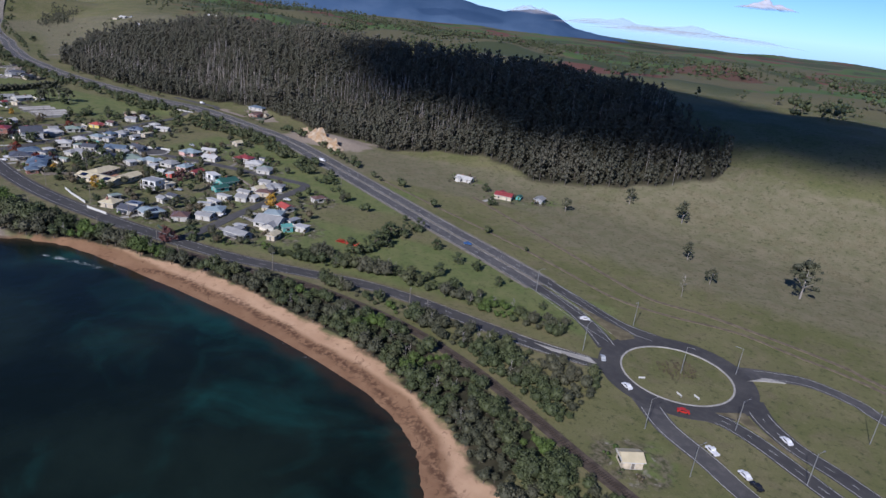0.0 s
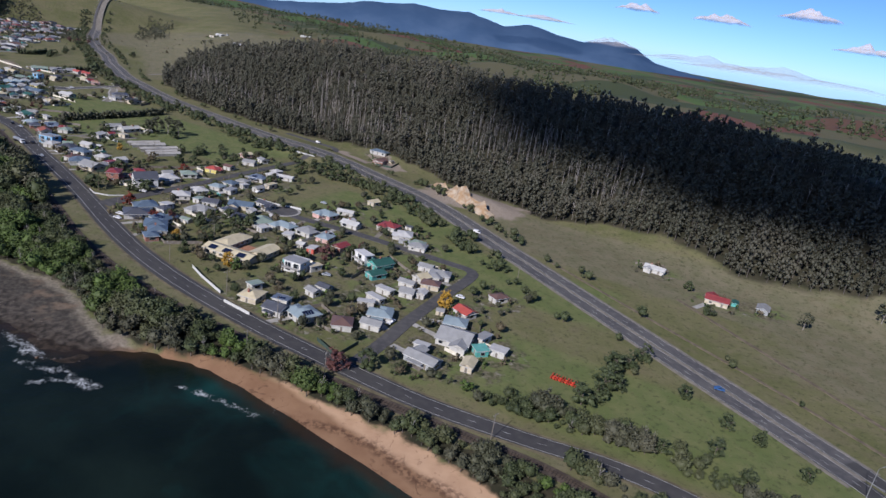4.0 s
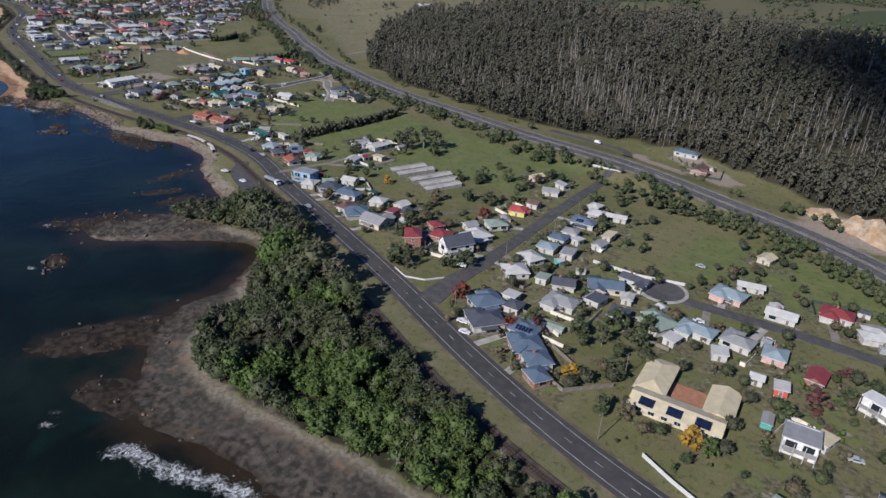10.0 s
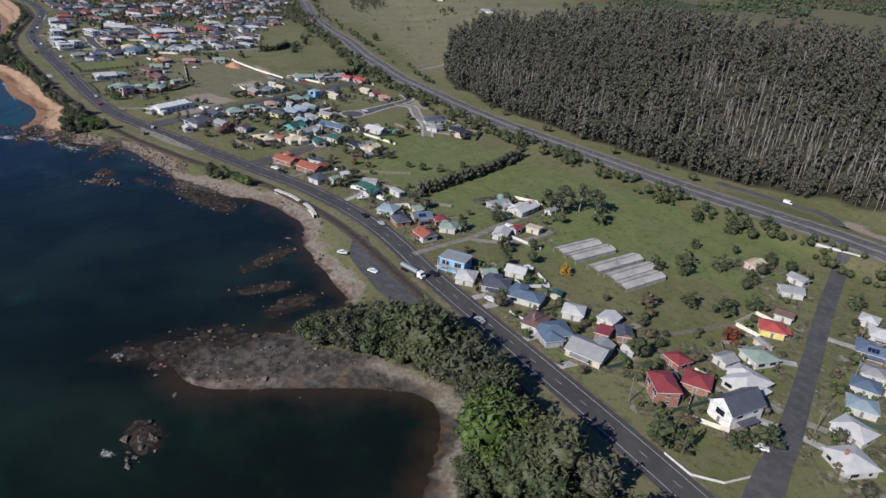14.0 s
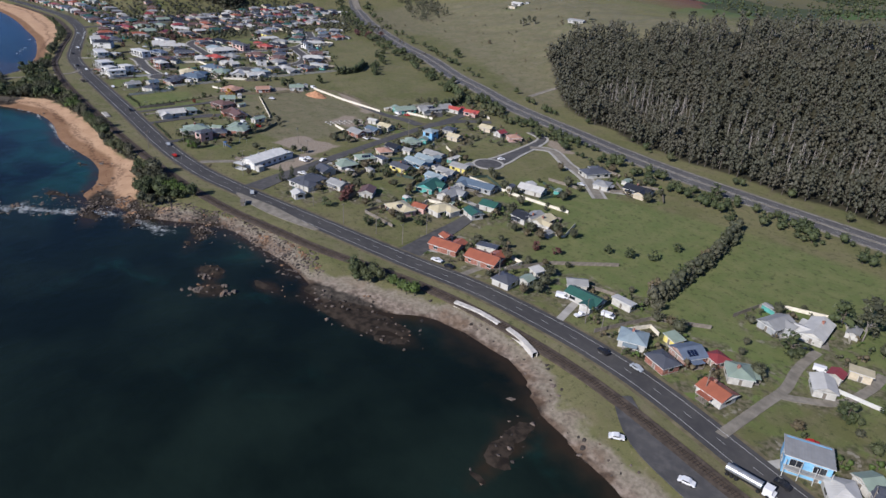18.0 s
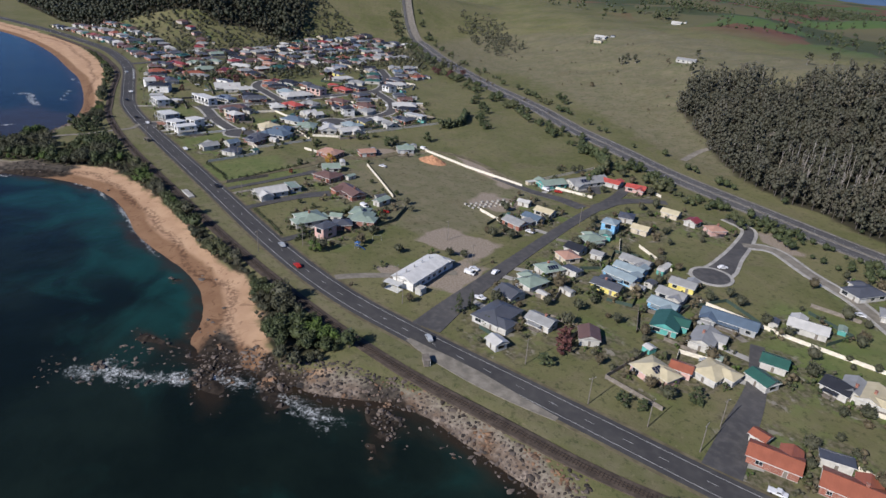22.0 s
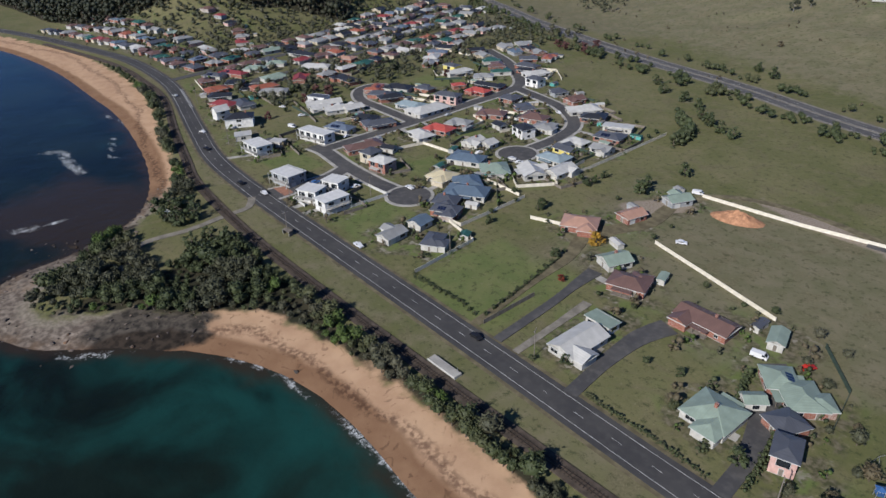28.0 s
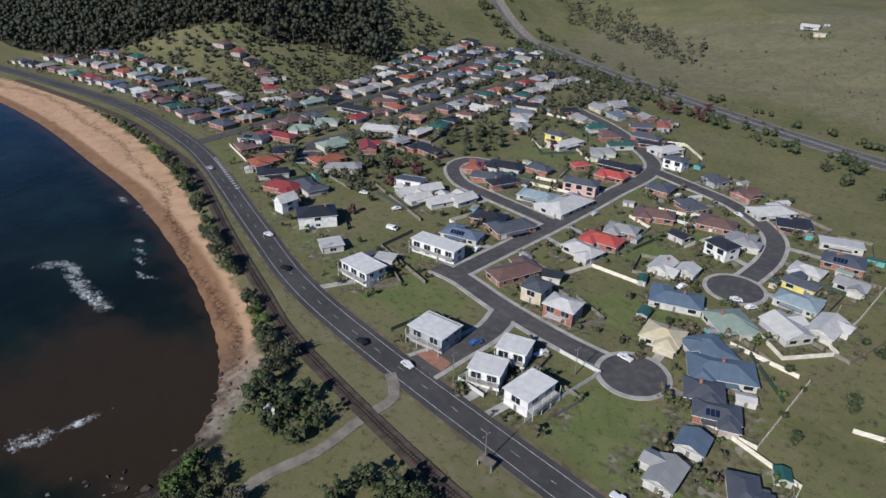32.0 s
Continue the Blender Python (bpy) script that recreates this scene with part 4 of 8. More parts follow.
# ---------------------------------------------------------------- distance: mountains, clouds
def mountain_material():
    n = Nodes("hazed_mountains", 0.95, 0, 0.0)
    # distance haze painted in: blue base colour here, faint blue glow below
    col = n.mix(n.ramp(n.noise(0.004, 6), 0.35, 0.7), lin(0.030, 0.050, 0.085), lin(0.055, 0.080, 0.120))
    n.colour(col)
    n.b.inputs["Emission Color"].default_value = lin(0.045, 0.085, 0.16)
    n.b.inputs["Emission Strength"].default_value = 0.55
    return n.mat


RANGE_AZ = [84, 92, 100, 104, 108.1, 112.3, 114, 115.9, 118.4, 121, 123.1, 125.3, 128.3, 130.5, 133, 137, 140, 144.5, 150, 158, 168]
RANGE_EL = [-3, -3, -3, -2.6, -1.75, -1.25, -0.35, 0.0, -0.5, -0.1, 0.3, -0.15, 0.5, 0.4, 0.45, 0.1, -0.5, -0.9, -1.2, -1.5, -1.6]
az = np.linspace(84, 168, 260)
el = np.interp(az, RANGE_AZ, RANGE_EL) + 0.05 * rolling(az * 10, az * 0, 40, 2) + 0.03 * rolling(az * 10, az * 0, 11, 4)
far_r = 4400.0
ex, ey = -250 + far_r * np.cos(np.radians(az)), 34 + far_r * np.sin(np.radians(az))
mz = 127 + far_r * np.tan(np.radians(el + 0.2))
foot_z = np.full(len(az), -60.0)
inner = 0.88
mv = np.vstack([np.column_stack([-250 + (ex + 250) * inner, 34 + (ey - 34) * inner, foot_z]), np.column_stack([ex, ey, mz]), np.column_stack([ex * 1.02, ey * 1.02, foot_z])])
mi = np.arange(len(az) - 1)
mf = np.vstack([np.stack([mi, mi + 1, mi + 1 + len(az), mi + len(az)], 1), np.stack([mi + len(az), mi + 1 + len(az), mi + 1 + 2 * len(az), mi + 2 * len(az)], 1)])
tagged(mesh_object("mountain_range", mv, mf[:, ::-1], [mountain_material()], smooth=True), "forested mountain range on the horizon, distance haze painted in as blue", "mountains", kind="structure")


def cloud_material(name, thick):
    """A cloud that thins to nothing at its ragged rim."""
    n = Nodes(name, 1.0, 0, 0)
    n.colour(lin(0.62, 0.58, 0.58))
    rim = n.attr("rim").outputs["Fac"]
    a = n.ramp(n.math("ADD", rim, n.math("MULTIPLY", n.math("SUBTRACT", n.noise(0.006, 5), 0.5), 0.7)), 0.15, 0.85)
    n.link(n.math("MULTIPLY", a, thick), n.b.inputs["Alpha"])
    return n.mat


def cloud(x, y, z, rx, ry, h, thick, turn=0, label="thin grey cloud"):
    """A lens-shaped heap of cloud with a ragged thin rim."""
    u = np.linspace(-1, 1, 25)
    U, V = np.meshgrid(u, u)
    r = np.sqrt(U * U + V * V)
    bump = np.clip(1 - r, 0, 1)
    c, s = math.cos(radians(turn)), math.sin(radians(turn))
    px, py = x + U * rx * c - V * ry * s, y + U * rx * s + V * ry * c
    up = z + h * bump * (1 + 0.4 * rolling(px, py, rx * 0.5, 8))
    ob = mesh_object("cloud", np.column_stack([px.ravel(), py.ravel(), up.ravel()]), grid_faces(25, 25), [cloud_material("cloud_" + str(int(abs(x) + abs(y))), thick)], smooth=True)
    zones(ob, rim=np.clip(2.2 * bump, 0, 1))
    return tagged(ob, label, "cloud", kind="structure")


# the large cloud over the sea whose shade lies on the wood and the paddock behind it
reach = 800 / math.tan(radians(SUN_EL))
for sx0, sy0, rx, ry, turn in ((-300, 618, 345, 232, -8), (50, 622, 320, 158, 0)):
    cloud(sx0 + reach * math.cos(radians(SUN_AZ)), sy0 + reach * math.sin(radians(SUN_AZ)), 840, rx, ry, 70, 0.96, turn, "broad grey cloud over the bay")
# rows below half a degree are faint sheets added for horizon fog and haze
for azc, elc, w, hh in ((114.5, 2.7, 150, 45), (108, 2.65, 190, 50), (97.7, 1.8, 190, 46), (102, 3.6, 200, 55), (121.9, 0.95, 230, 26), (125.5, 0.95, 160, 24), (115.9, -0.3, 200, 22), (108.3, -0.7, 500, 24), (102.7, -0.85, 700, 26)):
    d = 4000.0
    ob = cloud(-250 + d * math.cos(radians(azc)), 34 + d * math.sin(radians(azc)), 127 + d * math.tan(radians(elc)), w, w * 0.7, hh * (1.0 if elc > 0.5 else 2.2), 0.6 if elc > 0.5 else 0.22, azc - 90, "small pinkish cloud and low fog bank above the hills")

# ---------------------------------------------------------------- builders of things
class Shape:
    """Gathers boxes and faces into one mesh."""

    def __init__(self):
        self.v, self.f, self.m = [], [], []

    def face(self, pts, mi=0):
        k = len(self.v)
        self.v += [tuple(p) for p in pts]
        self.f.append(tuple(range(k, k + len(pts))))
        self.m.append(mi)
        return self

    def box(self, x0, x1, y0, y1, z0, z1, mi=0, top=True):
        k = len(self.v)
        self.v += [(x, y, z) for z in (z0, z1) for x, y in ((x0, y0), (x1, y0), (x1, y1), (x0, y1))]
        fs = [(0, 1, 5, 4), (1, 2, 6, 5), (2, 3, 7, 6), (3, 0, 4, 7), (3, 2, 1, 0)] + ([(4, 5, 6, 7)] if top else [])
        self.f += [tuple(k + i for i in f) for f in fs]
        self.m += [mi] * len(fs)
        return self

    def tube(self, x, y, z0, z1, r0, r1, n=8, mi=0):
        k = len(self.v)
        for z, r in ((z0, r0), (z1, r1)):
            self.v += [(x + r * math.cos(2 * math.pi * i / n), y + r * math.sin(2 * math.pi * i / n), z) for i in range(n)]
        self.f += [(k + i, k + (i + 1) % n, k + n + (i + 1) % n, k + n + i) for i in range(n)] + [tuple(range(k + n, k + 2 * n))]
        self.m += [mi] * (n + 1)
        return self

    def beam(self, a, b, r, mi=0, n=5, r1=None):
        """A round bar from a to b."""
        a, b = Vector(a), Vector(b)
        q = (b - a).to_track_quat("Z", "Y").to_matrix()
        k = len(self.v)
        for p, rr in ((a, r), (b, r if r1 is None else r1)):
            self.v += [tuple(p + q @ Vector((rr * math.cos(2 * math.pi * i / n), rr * math.sin(2 * math.pi * i / n), 0))) for i in range(n)]
        self.f += [(k + i, k + (i + 1) % n, k + n + (i + 1) % n, k + n + i) for i in range(n)]
        self.m += [mi] * n
        return self

    def mesh(self, name, mats):
        me = bpy.data.meshes.new(name)
        me.from_pydata(self.v, [], self.f)
        for m in mats:
            me.materials.append(m)
        me.polygons.foreach_set("material_index", self.m)
        me.update()
        return me


def part(name, shape, mats, parent, label="", m=None):
    """One mesh object under a thing or under a part."""
    data = shape if isinstance(shape, bpy.types.Mesh) else shape.mesh(name, mats if isinstance(mats, (list, tuple)) else [mats])
    ob = new(name, data)
    ob.parent = parent
    if m is not None:
        ob.matrix_basis = m
    return tagged(ob, label)


def thing(name, x, y, rot, label, category, group="", z=None):
    ob = new(name)
    ob.empty_display_size = 0.5
    ob.matrix_basis = pose(x, y, near_z(x, y) if z is None else z, 0, 0, rot)
    return tagged(ob, label, category, group)


def roof_shape(s, L, W, z, pitch, hip, o=0.55, cx=0.0, cy=0.0, turn=False, mi=0, fascia=0.22):
    """A hipped or gabled roof over a plan L by W, with eaves, fascia boards and an underside."""
    def at(x, y, h):
        return (cx - y, cy + x, h) if turn else (cx + x, cy + y, h)
    a, b = L / 2 + o, W / 2 + o
    h = b * pitch
    r = a - b if hip else a
    e = z - o * pitch * 0.6
    A, B, C, D = at(-a, -b, e), at(a, -b, e), at(a, b, e), at(-a, b, e)
    P, Q = at(-max(r, 0.05), 0, e + h), at(max(r, 0.05), 0, e + h)
    s.face((A, B, Q, P), mi).face((C, D, P, Q), mi)
    if hip:
        s.face((B, C, Q), mi).face((D, A, P), mi)
    for p, q in ((A, B), (B, C), (C, D), (D, A)):
        s.face(((p[0], p[1], p[2] - fascia), (q[0], q[1], q[2] - fascia), q, p), 1)
    s.face([(p[0], p[1], p[2] - fascia) for p in (D, C, B, A)], 1)
    return e + h


def gable_ends(s, L, W, z, pitch, o=0.55, cx=0.0, cy=0.0, turn=False):
    def at(x, y, h):
        return (cx - y, cy + x, h) if turn else (cx + x, cy + y, h)
    e = z - o * pitch * 0.6
    top = e + (W / 2 + o) * pitch - 0.03
    for sx in (-1, 1):
        s.face((at(sx * L / 2, -W / 2, z - 0.3), at(sx * L / 2, W / 2, z - 0.3), at(sx * L / 2, 0, top)), 0)


def window_mesh(w, h):
    s = Shape()
    s.box(-w / 2 - 0.08, w / 2 + 0.08, -0.09, 0.02, h, h + 0.1).box(-w / 2 - 0.14, w / 2 + 0.14, -0.14, 0.02, -0.1, 0)
    for x in (-w / 2 - 0.08, -0.03, w / 2):
        s.box(x, x + 0.08, -0.09, 0.02, 0, h)
    return s.mesh("window_frame", [TRIM])


def pane_mesh(w, h):
    return Shape().box(-w / 2, w / 2, -0.04, 0.01, 0, h).mesh("pane", [GLASS])


WIN = {k: (window_mesh(*k), pane_mesh(*k)) for k in ((1.8, 1.25), (1.2, 1.1), (2.6, 1.4), (3.0, 2.1))}
DOOR_MESH = Shape().box(-0.5, 0.5, -0.07, 0.02, 0, 2.08).box(-0.62, -0.5, -0.1, 0.02, 0, 2.2, 1).box(0.5, 0.62, -0.1, 0.02, 0, 2.2, 1).box(-0.62, 0.62, -0.1, 0.02, 2.08, 2.2, 1).mesh("door", [GREY_TIMBER, TRIM])
GARAGE_MESH = Shape().box(-1.35, 1.35, -0.06, 0.02, 0, 2.15)
for gi in range(4):
    GARAGE_MESH.box(-1.35, 1.35, -0.09, -0.06, 0.06 + gi * 0.53, 0.50 + gi * 0.53)
GARAGE_MESH = GARAGE_MESH.mesh("garage_door", [TRIM])
ROOF_WORDS = {"W": "white", "G": "pale grey", "D": "dark grey", "B": "blue-grey", "L": "light blue", "T": "pale green", "N": "dark green", "R": "bright red", "E": "deep red", "O": "terracotta",
              "M": "brown", "Y": "cream", "K": "near-black", "S": "slate-blue", "A": "salmon", "t": "turquoise"}
WALL_WORDS = {"w": "white weatherboard", "c": "cream", "g": "grey", "p": "pink", "l": "blue", "y": "yellow", "t": "green", "r": "red", "b": "red-brick"}
SHAPE_WORDS = {"h": "hipped", "g": "gabled", "f": "flat skillion"}
rnd = random.Random(7)
HOUSES = []


def openings(house, L, W, storeys, detail, front):
    """Windows and doors on the four walls of a house."""
    for st in range(storeys):
        z = 2.75 * st + 0.95
        for side, run, depth, turn in ((0, L, W, 0), (2, L, W, 180), (1, W, L, 90), (3, W, L, 270)):
            n = max(1, int(run / 4.6)) if house.location.x > -1290 else 1
            if house.location.x < -1290 and side in (1, 3):
                continue
            for i in range(n):
                u = (i + 0.5) * run / n - run / 2
                big = storeys == 2 and st == 1 and side == front
                key = (3.0, 2.1) if big and run / n > 3.6 else ((2.6, 1.4) if run / n > 4.4 and rnd.random() < 0.5 else ((1.8, 1.25) if rnd.random() < 0.7 else (1.2, 1.1)))
                place = pose(0, 0, 0, 0, 0, turn) @ pose(u, -depth / 2, z if key[1] < 2 else z - 0.75)
                if st == 0 and side == front and i == n // 2:
                    part("door", DOOR_MESH, None, house, "panelled timber door", pose(0, 0, 0, 0, 0, turn) @ pose(u, -depth / 2, 0.12))
                    continue
                if st == 0 and side == (front + 1) % 4 and i == 0 and n > 1 and rnd.random() < 0.5:
                    part("garage_door", GARAGE_MESH, None, house, "white roller garage door", pose(0, 0, 0, 0, 0, turn) @ pose(u, -depth / 2, 0.05))
                    continue
                w = part("window", WIN[key][0], None, house, "", place)
                if detail:
                    part("pane", WIN[key][1], None, w)
                else:
                    w.data = PANED[key]


def paned_mesh(w, h):
    s = Shape()
    s.box(-w / 2 - 0.1, w / 2 + 0.1, -0.07, 0.02, -0.1, h + 0.1, 0).box(-w / 2, w / 2, -0.09, -0.07, 0, h, 1)
    return s.mesh("window", [TRIM, GLASS])


PANED = {k: paned_mesh(*k) for k in WIN}


def house(x, y, rot, L, W, style, roof, wall, storeys=1):
    """A dwelling: walls, roof, doors, windows, and a wing, porch, chimney or solar panels where its size suits them."""
    if L < W:
        L, W, rot = W, L, rot + 90
    small = L * W < 62
    near_one = y < 205 and not small
    word = "shed-like cottage" if small else "house"
    two = "two-storey " if storeys == 2 else ""
    label = f"{two}{WALL_WORDS[wall]} {word} with a {ROOF_WORDS[roof]} {SHAPE_WORDS[style]} roof"
    ob = thing("cottage" if small else "house", x, y, rot, label, "house", "houses of the town")
    H = 2.75 * storeys + 0.25
    pitch = 0.36 if style == "h" else 0.40
    if storeys == 2 and style == "g":
        pitch = 0.8
    walls, top = Shape(), Shape()
    walls.box(-L / 2, L / 2, -W / 2, W / 2, -0.6, H, 0, False)
    walls.box(-L / 2 - 0.05, L / 2 + 0.05, -W / 2 - 0.05, W / 2 + 0.05, -0.6, 0.18, 1, False)
    front = min(range(4), key=lambda k: (Matrix.Rotation(radians(rot + 90 * k), 3, "Z") @ Vector((0, -1, 0))).y)
    ridge = H
    if style == "f":
        e = 0.5
        slope = 0.35
        top.face(((-L / 2 - e, -W / 2 - e, H + slope), (L / 2 + e, -W / 2 - e, H + slope), (L / 2 + e, W / 2 + e, H), (-L / 2 - e, W / 2 + e, H)), 0)
        low = [(-L / 2 - e, -W / 2 - e, H + slope - 0.26), (L / 2 + e, -W / 2 - e, H + slope - 0.26), (L / 2 + e, W / 2 + e, H - 0.26), (-L / 2 - e, W / 2 + e, H - 0.26)]
        up = [(p[0], p[1], p[2] + 0.26) for p in low]
        for i in range(4):
            top.face((low[i], low[(i + 1) % 4], up[(i + 1) % 4], up[i]), 1)
        top.face(low[::-1], 1)
        walls.box(-L / 2 + 0.02, L / 2 - 0.02, -W / 2 + 0.02, W / 2 - 0.02, H - 0.1, H + 0.04, 0)
    else:
        ridge = roof_shape(top, L, W, H, pitch, style == "h")
        if style == "g":
            gable_ends(walls, L, W, H, pitch)
        if not small and L > 10 and storeys == 1:
            ww, wd = min(W * 0.7, 6.5), rnd.uniform(2.2, 3.6)
            sx, sy = rnd.choice((-1, 1)) * (L / 2 - ww / 2 - 0.4), rnd.choice((-1, 1))
            cy = sy * (W / 2 + wd / 2 - W * 0.25)
            dep = wd + W * 0.5
            walls.box(sx - ww / 2, sx + ww / 2, min(cy - dep / 2, cy + dep / 2), max(cy - dep / 2, cy + dep / 2), -0.6, H, 0, False)
            roof_shape(top, dep, ww, H, pitch, style == "h", cx=sx, cy=cy, turn=True)
            if style == "g":
                gable_ends(walls, dep, ww, H, pitch, cx=sx, cy=cy, turn=True)
    walls_ob = part("wall", walls, [WALL["h" if wall == "w" and storeys == 2 else wall], CONCRETE], ob)
    roof_ob = part("roof", top, [ROOF["H" if roof == "W" and style == "f" and storeys == 2 else roof], TRIM], ob)
    openings(ob, L, W, storeys, near_one, front)
    if style != "f" and not small:
        if rnd.random() < 0.3:
            cx = rnd.uniform(-L / 4, L / 4)
            part("chimney", Shape().box(cx - 0.4, cx + 0.4, 0.3, 1.1, H - 0.2, ridge + 0.7).box(cx - 0.48, cx + 0.48, 0.22, 1.18, ridge + 0.7, ridge + 0.82), WALL["b"], ob, "brick chimney")
        r = max(L / 2 - W / 2 if style == "h" else L / 2, 0.4)
        if x > -1400:
            part("ridge_cap", Shape().box(-r, r, -0.16, 0.16, ridge - 0.1, ridge + 0.05), ROOF[roof], ob)
    if roof == "S" or (not small and style != "f" and rnd.random() < 0.10):
        b = W / 2 + 0.55
        for i in range(rnd.randint(3, 5)):
            px = -L / 4 + i * 1.25
            y0, y1 = -b * 0.75, -b * 0.28
            if style == "f":
                zz = [H + 0.32, H + 0.32]
                y0, y1 = -W * 0.3, 0
            else:
                zz = [H - 0.2 + (b + q) * pitch + 0.12 for q in (y0, y1)]
            s = Shape()
            s.face(((px, y0, zz[0]), (px + 1.1, y0, zz[0]), (px + 1.1, y1, zz[1]), (px, y1, zz[1])))
            s.face(((px, y0, zz[0] - 0.06), (px + 1.1, y0, zz[0] - 0.06), (px + 1.1, y0, zz[0]), (px, y0, zz[0])))
            part("solar_panel", s, SOLAR, ob, "dark blue solar panel")
    if storeys == 2 and style == "f":
        s, rail = Shape(), Shape()
        s.box(-L / 2, L / 2, -W / 2 - 2.0, -W / 2, 2.6, 2.8)
        for k in range(4):
            px = -L / 2 + 0.1 + k * (L - 0.2) / 3
            part("balcony_post", Shape().box(px - 0.08, px + 0.08, -W / 2 - 1.95, -W / 2 - 1.8, -0.3, H), TRIM, ob)
        for hgt in (3.2, 3.5, 3.8):
            rail.box(-L / 2, L / 2, -W / 2 - 1.98, -W / 2 - 1.93, hgt, hgt + 0.05)
        part("balcony", s, CONCRETE, ob)
        part("railing", rail, GALV, ob)
    elif not small and rnd.random() < 0.45:
        s = Shape().box(-L * 0.3, L * 0.2, -W / 2 - 2.4, -W / 2, 0.05, 0.22, 0)
        for px in (-L * 0.3, -L * 0.05, L * 0.2 - 0.12):
            s.box(px, px + 0.12, -W / 2 - 2.35, -W / 2 - 2.23, 0.2, 2.35, 0)
        part("porch", s, GREY_TIMBER, ob, "timber porch deck")
        part("porch_roof", Shape().box(-L * 0.3 - 0.2, L * 0.2 + 0.2, -W / 2 - 2.6, -W / 2 - 0.02, 2.36, 2.46), ROOF[roof], ob)
    HOUSES.append((x, y, rot, L, W))
    return ob


def shed(x, y, rot, L, W, roof="G", wall="g"):
    ob = thing("garden_shed", x, y, rot, f"small {WALL_WORDS[wall]} garden shed with a {ROOF_WORDS[roof]} roof", "shed", "garden sheds")
    w, t = Shape().box(-L / 2, L / 2, -W / 2, W / 2, -0.3, 2.1, 0, False), Shape()
    roof_shape(t, L, W, 2.1, 0.3, False, 0.2, fascia=0.1)
    gable_ends(w, L, W, 2.1, 0.3, 0.2)
    part("wall", w, WALL[wall], ob)
    part("roof", t, [ROOF[roof], TRIM], ob)
    part("door", Shape().box(-0.45, 0.45, -W / 2 - 0.05, -W / 2 + 0.02, 0, 1.9), GREY_TIMBER, ob)
    return ob


# ---------------------------------------------------------------- the town's houses, street by street
# east end
house(-353.6, 184.5, 87, 5.3, 4.4, "f", "T", "w")
house(-344.8, 177.6, 26, 8.4, 8.9, "h", "Y", "c")
house(-334.6, 185.8, 28, 6.8, 5.4, "f", "S", "w")
house(-328.8, 178.8, 18, 9.1, 7.4, "g", "D", "w")
house(-318.4, 185.6, 86, 10.4, 9.4, "h", "L", "w")
house(-303.9, 193.9, 45, 8.1, 8.4, "h", "M", "w")
house(-361.7, 213.5, 20, 9.2, 8.4, "f", "G", "w", 2)
house(-357.8, 221.0, 86, 6.3, 4.4, "f", "Y", "w")
house(-334.8, 202.7, 1, 5.8, 4.4, "g", "G", "w")
house(-335.6, 209.8, 12, 6.1, 4.4, "g", "D", "w")
house(-318.6, 272.0, 33, 10.5, 7.9, "h", "G", "w")
house(-329.3, 273.0, 22, 7.3, 5.4, "g", "G", "w")
house(-320.6, 260.1, 86, 6.7, 6.4, "g", "Y", "w")
house(-312.5, 258.1, 33, 8.9, 6.9, "h", "M", "c")
house(-319.5, 248.7, 17, 8.0, 4.4, "g", "G", "w")
house(-319.1, 233.1, 11, 8.1, 3.9, "f", "W", "w")
house(-311.7, 240.8, 27, 6.7, 6.4, "g", "G", "w")
house(-307.0, 245.7, 23, 4.0, 5.4, "g", "W", "w")
house(-315.0, 223.0, 2, 8.6, 3.4, "f", "W", "w")
house(-313.4, 215.8, 42, 7.2, 3.4, "f", "W", "w")
house(-301.1, 212.9, 37, 10.2, 7.4, "h", "L", "w")
house(-296.6, 204.0, 25, 8.4, 5.4, "g", "G", "w")
house(-344.7, 254.2, 85, 11.6, 8.4, "g", "N", "t")
house(-335.6, 242.3, 83, 8.7, 5.9, "g", "N", "t")
house(-353.5, 250.2, -7, 9.1, 5.4, "f", "W", "w", 2)
house(-353.6, 292.0, 29, 9.5, 7.4, "h", "G", "w")
house(-283.6, 276.6, -14, 5.6, 7.9, "h", "M", "w")
house(-282.1, 248.6, -8, 8.5, 6.9, "g", "R", "w")
house(-277.2, 236.1, 32, 9.7, 8.4, "h", "L", "w")
house(-268.2, 226.0, 23, 14.0, 13.4, "g", "G", "w")
house(-261.4, 236.0, 3, 4.0, 7.4, "f", "G", "w")
house(-255.3, 226.3, 61, 5.1, 5.4, "f", "t", "t")
house(-250.4, 232.4, 18, 6.6, 5.4, "f", "W", "w")
house(-250.7, 213.1, 23, 4.5, 7.4, "g", "Y", "c")
house(-264.0, 200.7, 9, 13.5, 6.4, "g", "G", "g")
house(-271.4, 208.1, 19, 5.7, 3.4, "f", "W", "w")
# east street
house(-413.9, 243.8, 11, 12.8, 7.4, "h", "L", "w")
house(-415.8, 230.4, -87, 5.2, 4.4, "f", "W", "w")
house(-400.7, 249.3, 9, 10.6, 7.4, "h", "G", "w")
house(-400.8, 236.9, 33, 5.0, 5.4, "f", "W", "w")
house(-388.4, 252.7, 19, 7.4, 8.4, "h", "L", "p")
house(-385.3, 233.9, 21, 4.0, 3.9, "g", "W", "w")
house(-373.2, 251.2, 11, 5.5, 8.4, "g", "E", "b")
house(-377.7, 235.4, 25, 4.0, 5.4, "f", "W", "r")
house(-421.3, 280.3, 6, 12.2, 8.4, "h", "L", "p")
house(-419.6, 294.3, 29, 10.3, 4.4, "g", "W", "w")
house(-400.4, 282.0, 18, 10.9, 6.4, "g", "W", "w")
house(-429.3, 327.3, 1, 5.9, 6.4, "g", "Y", "c")
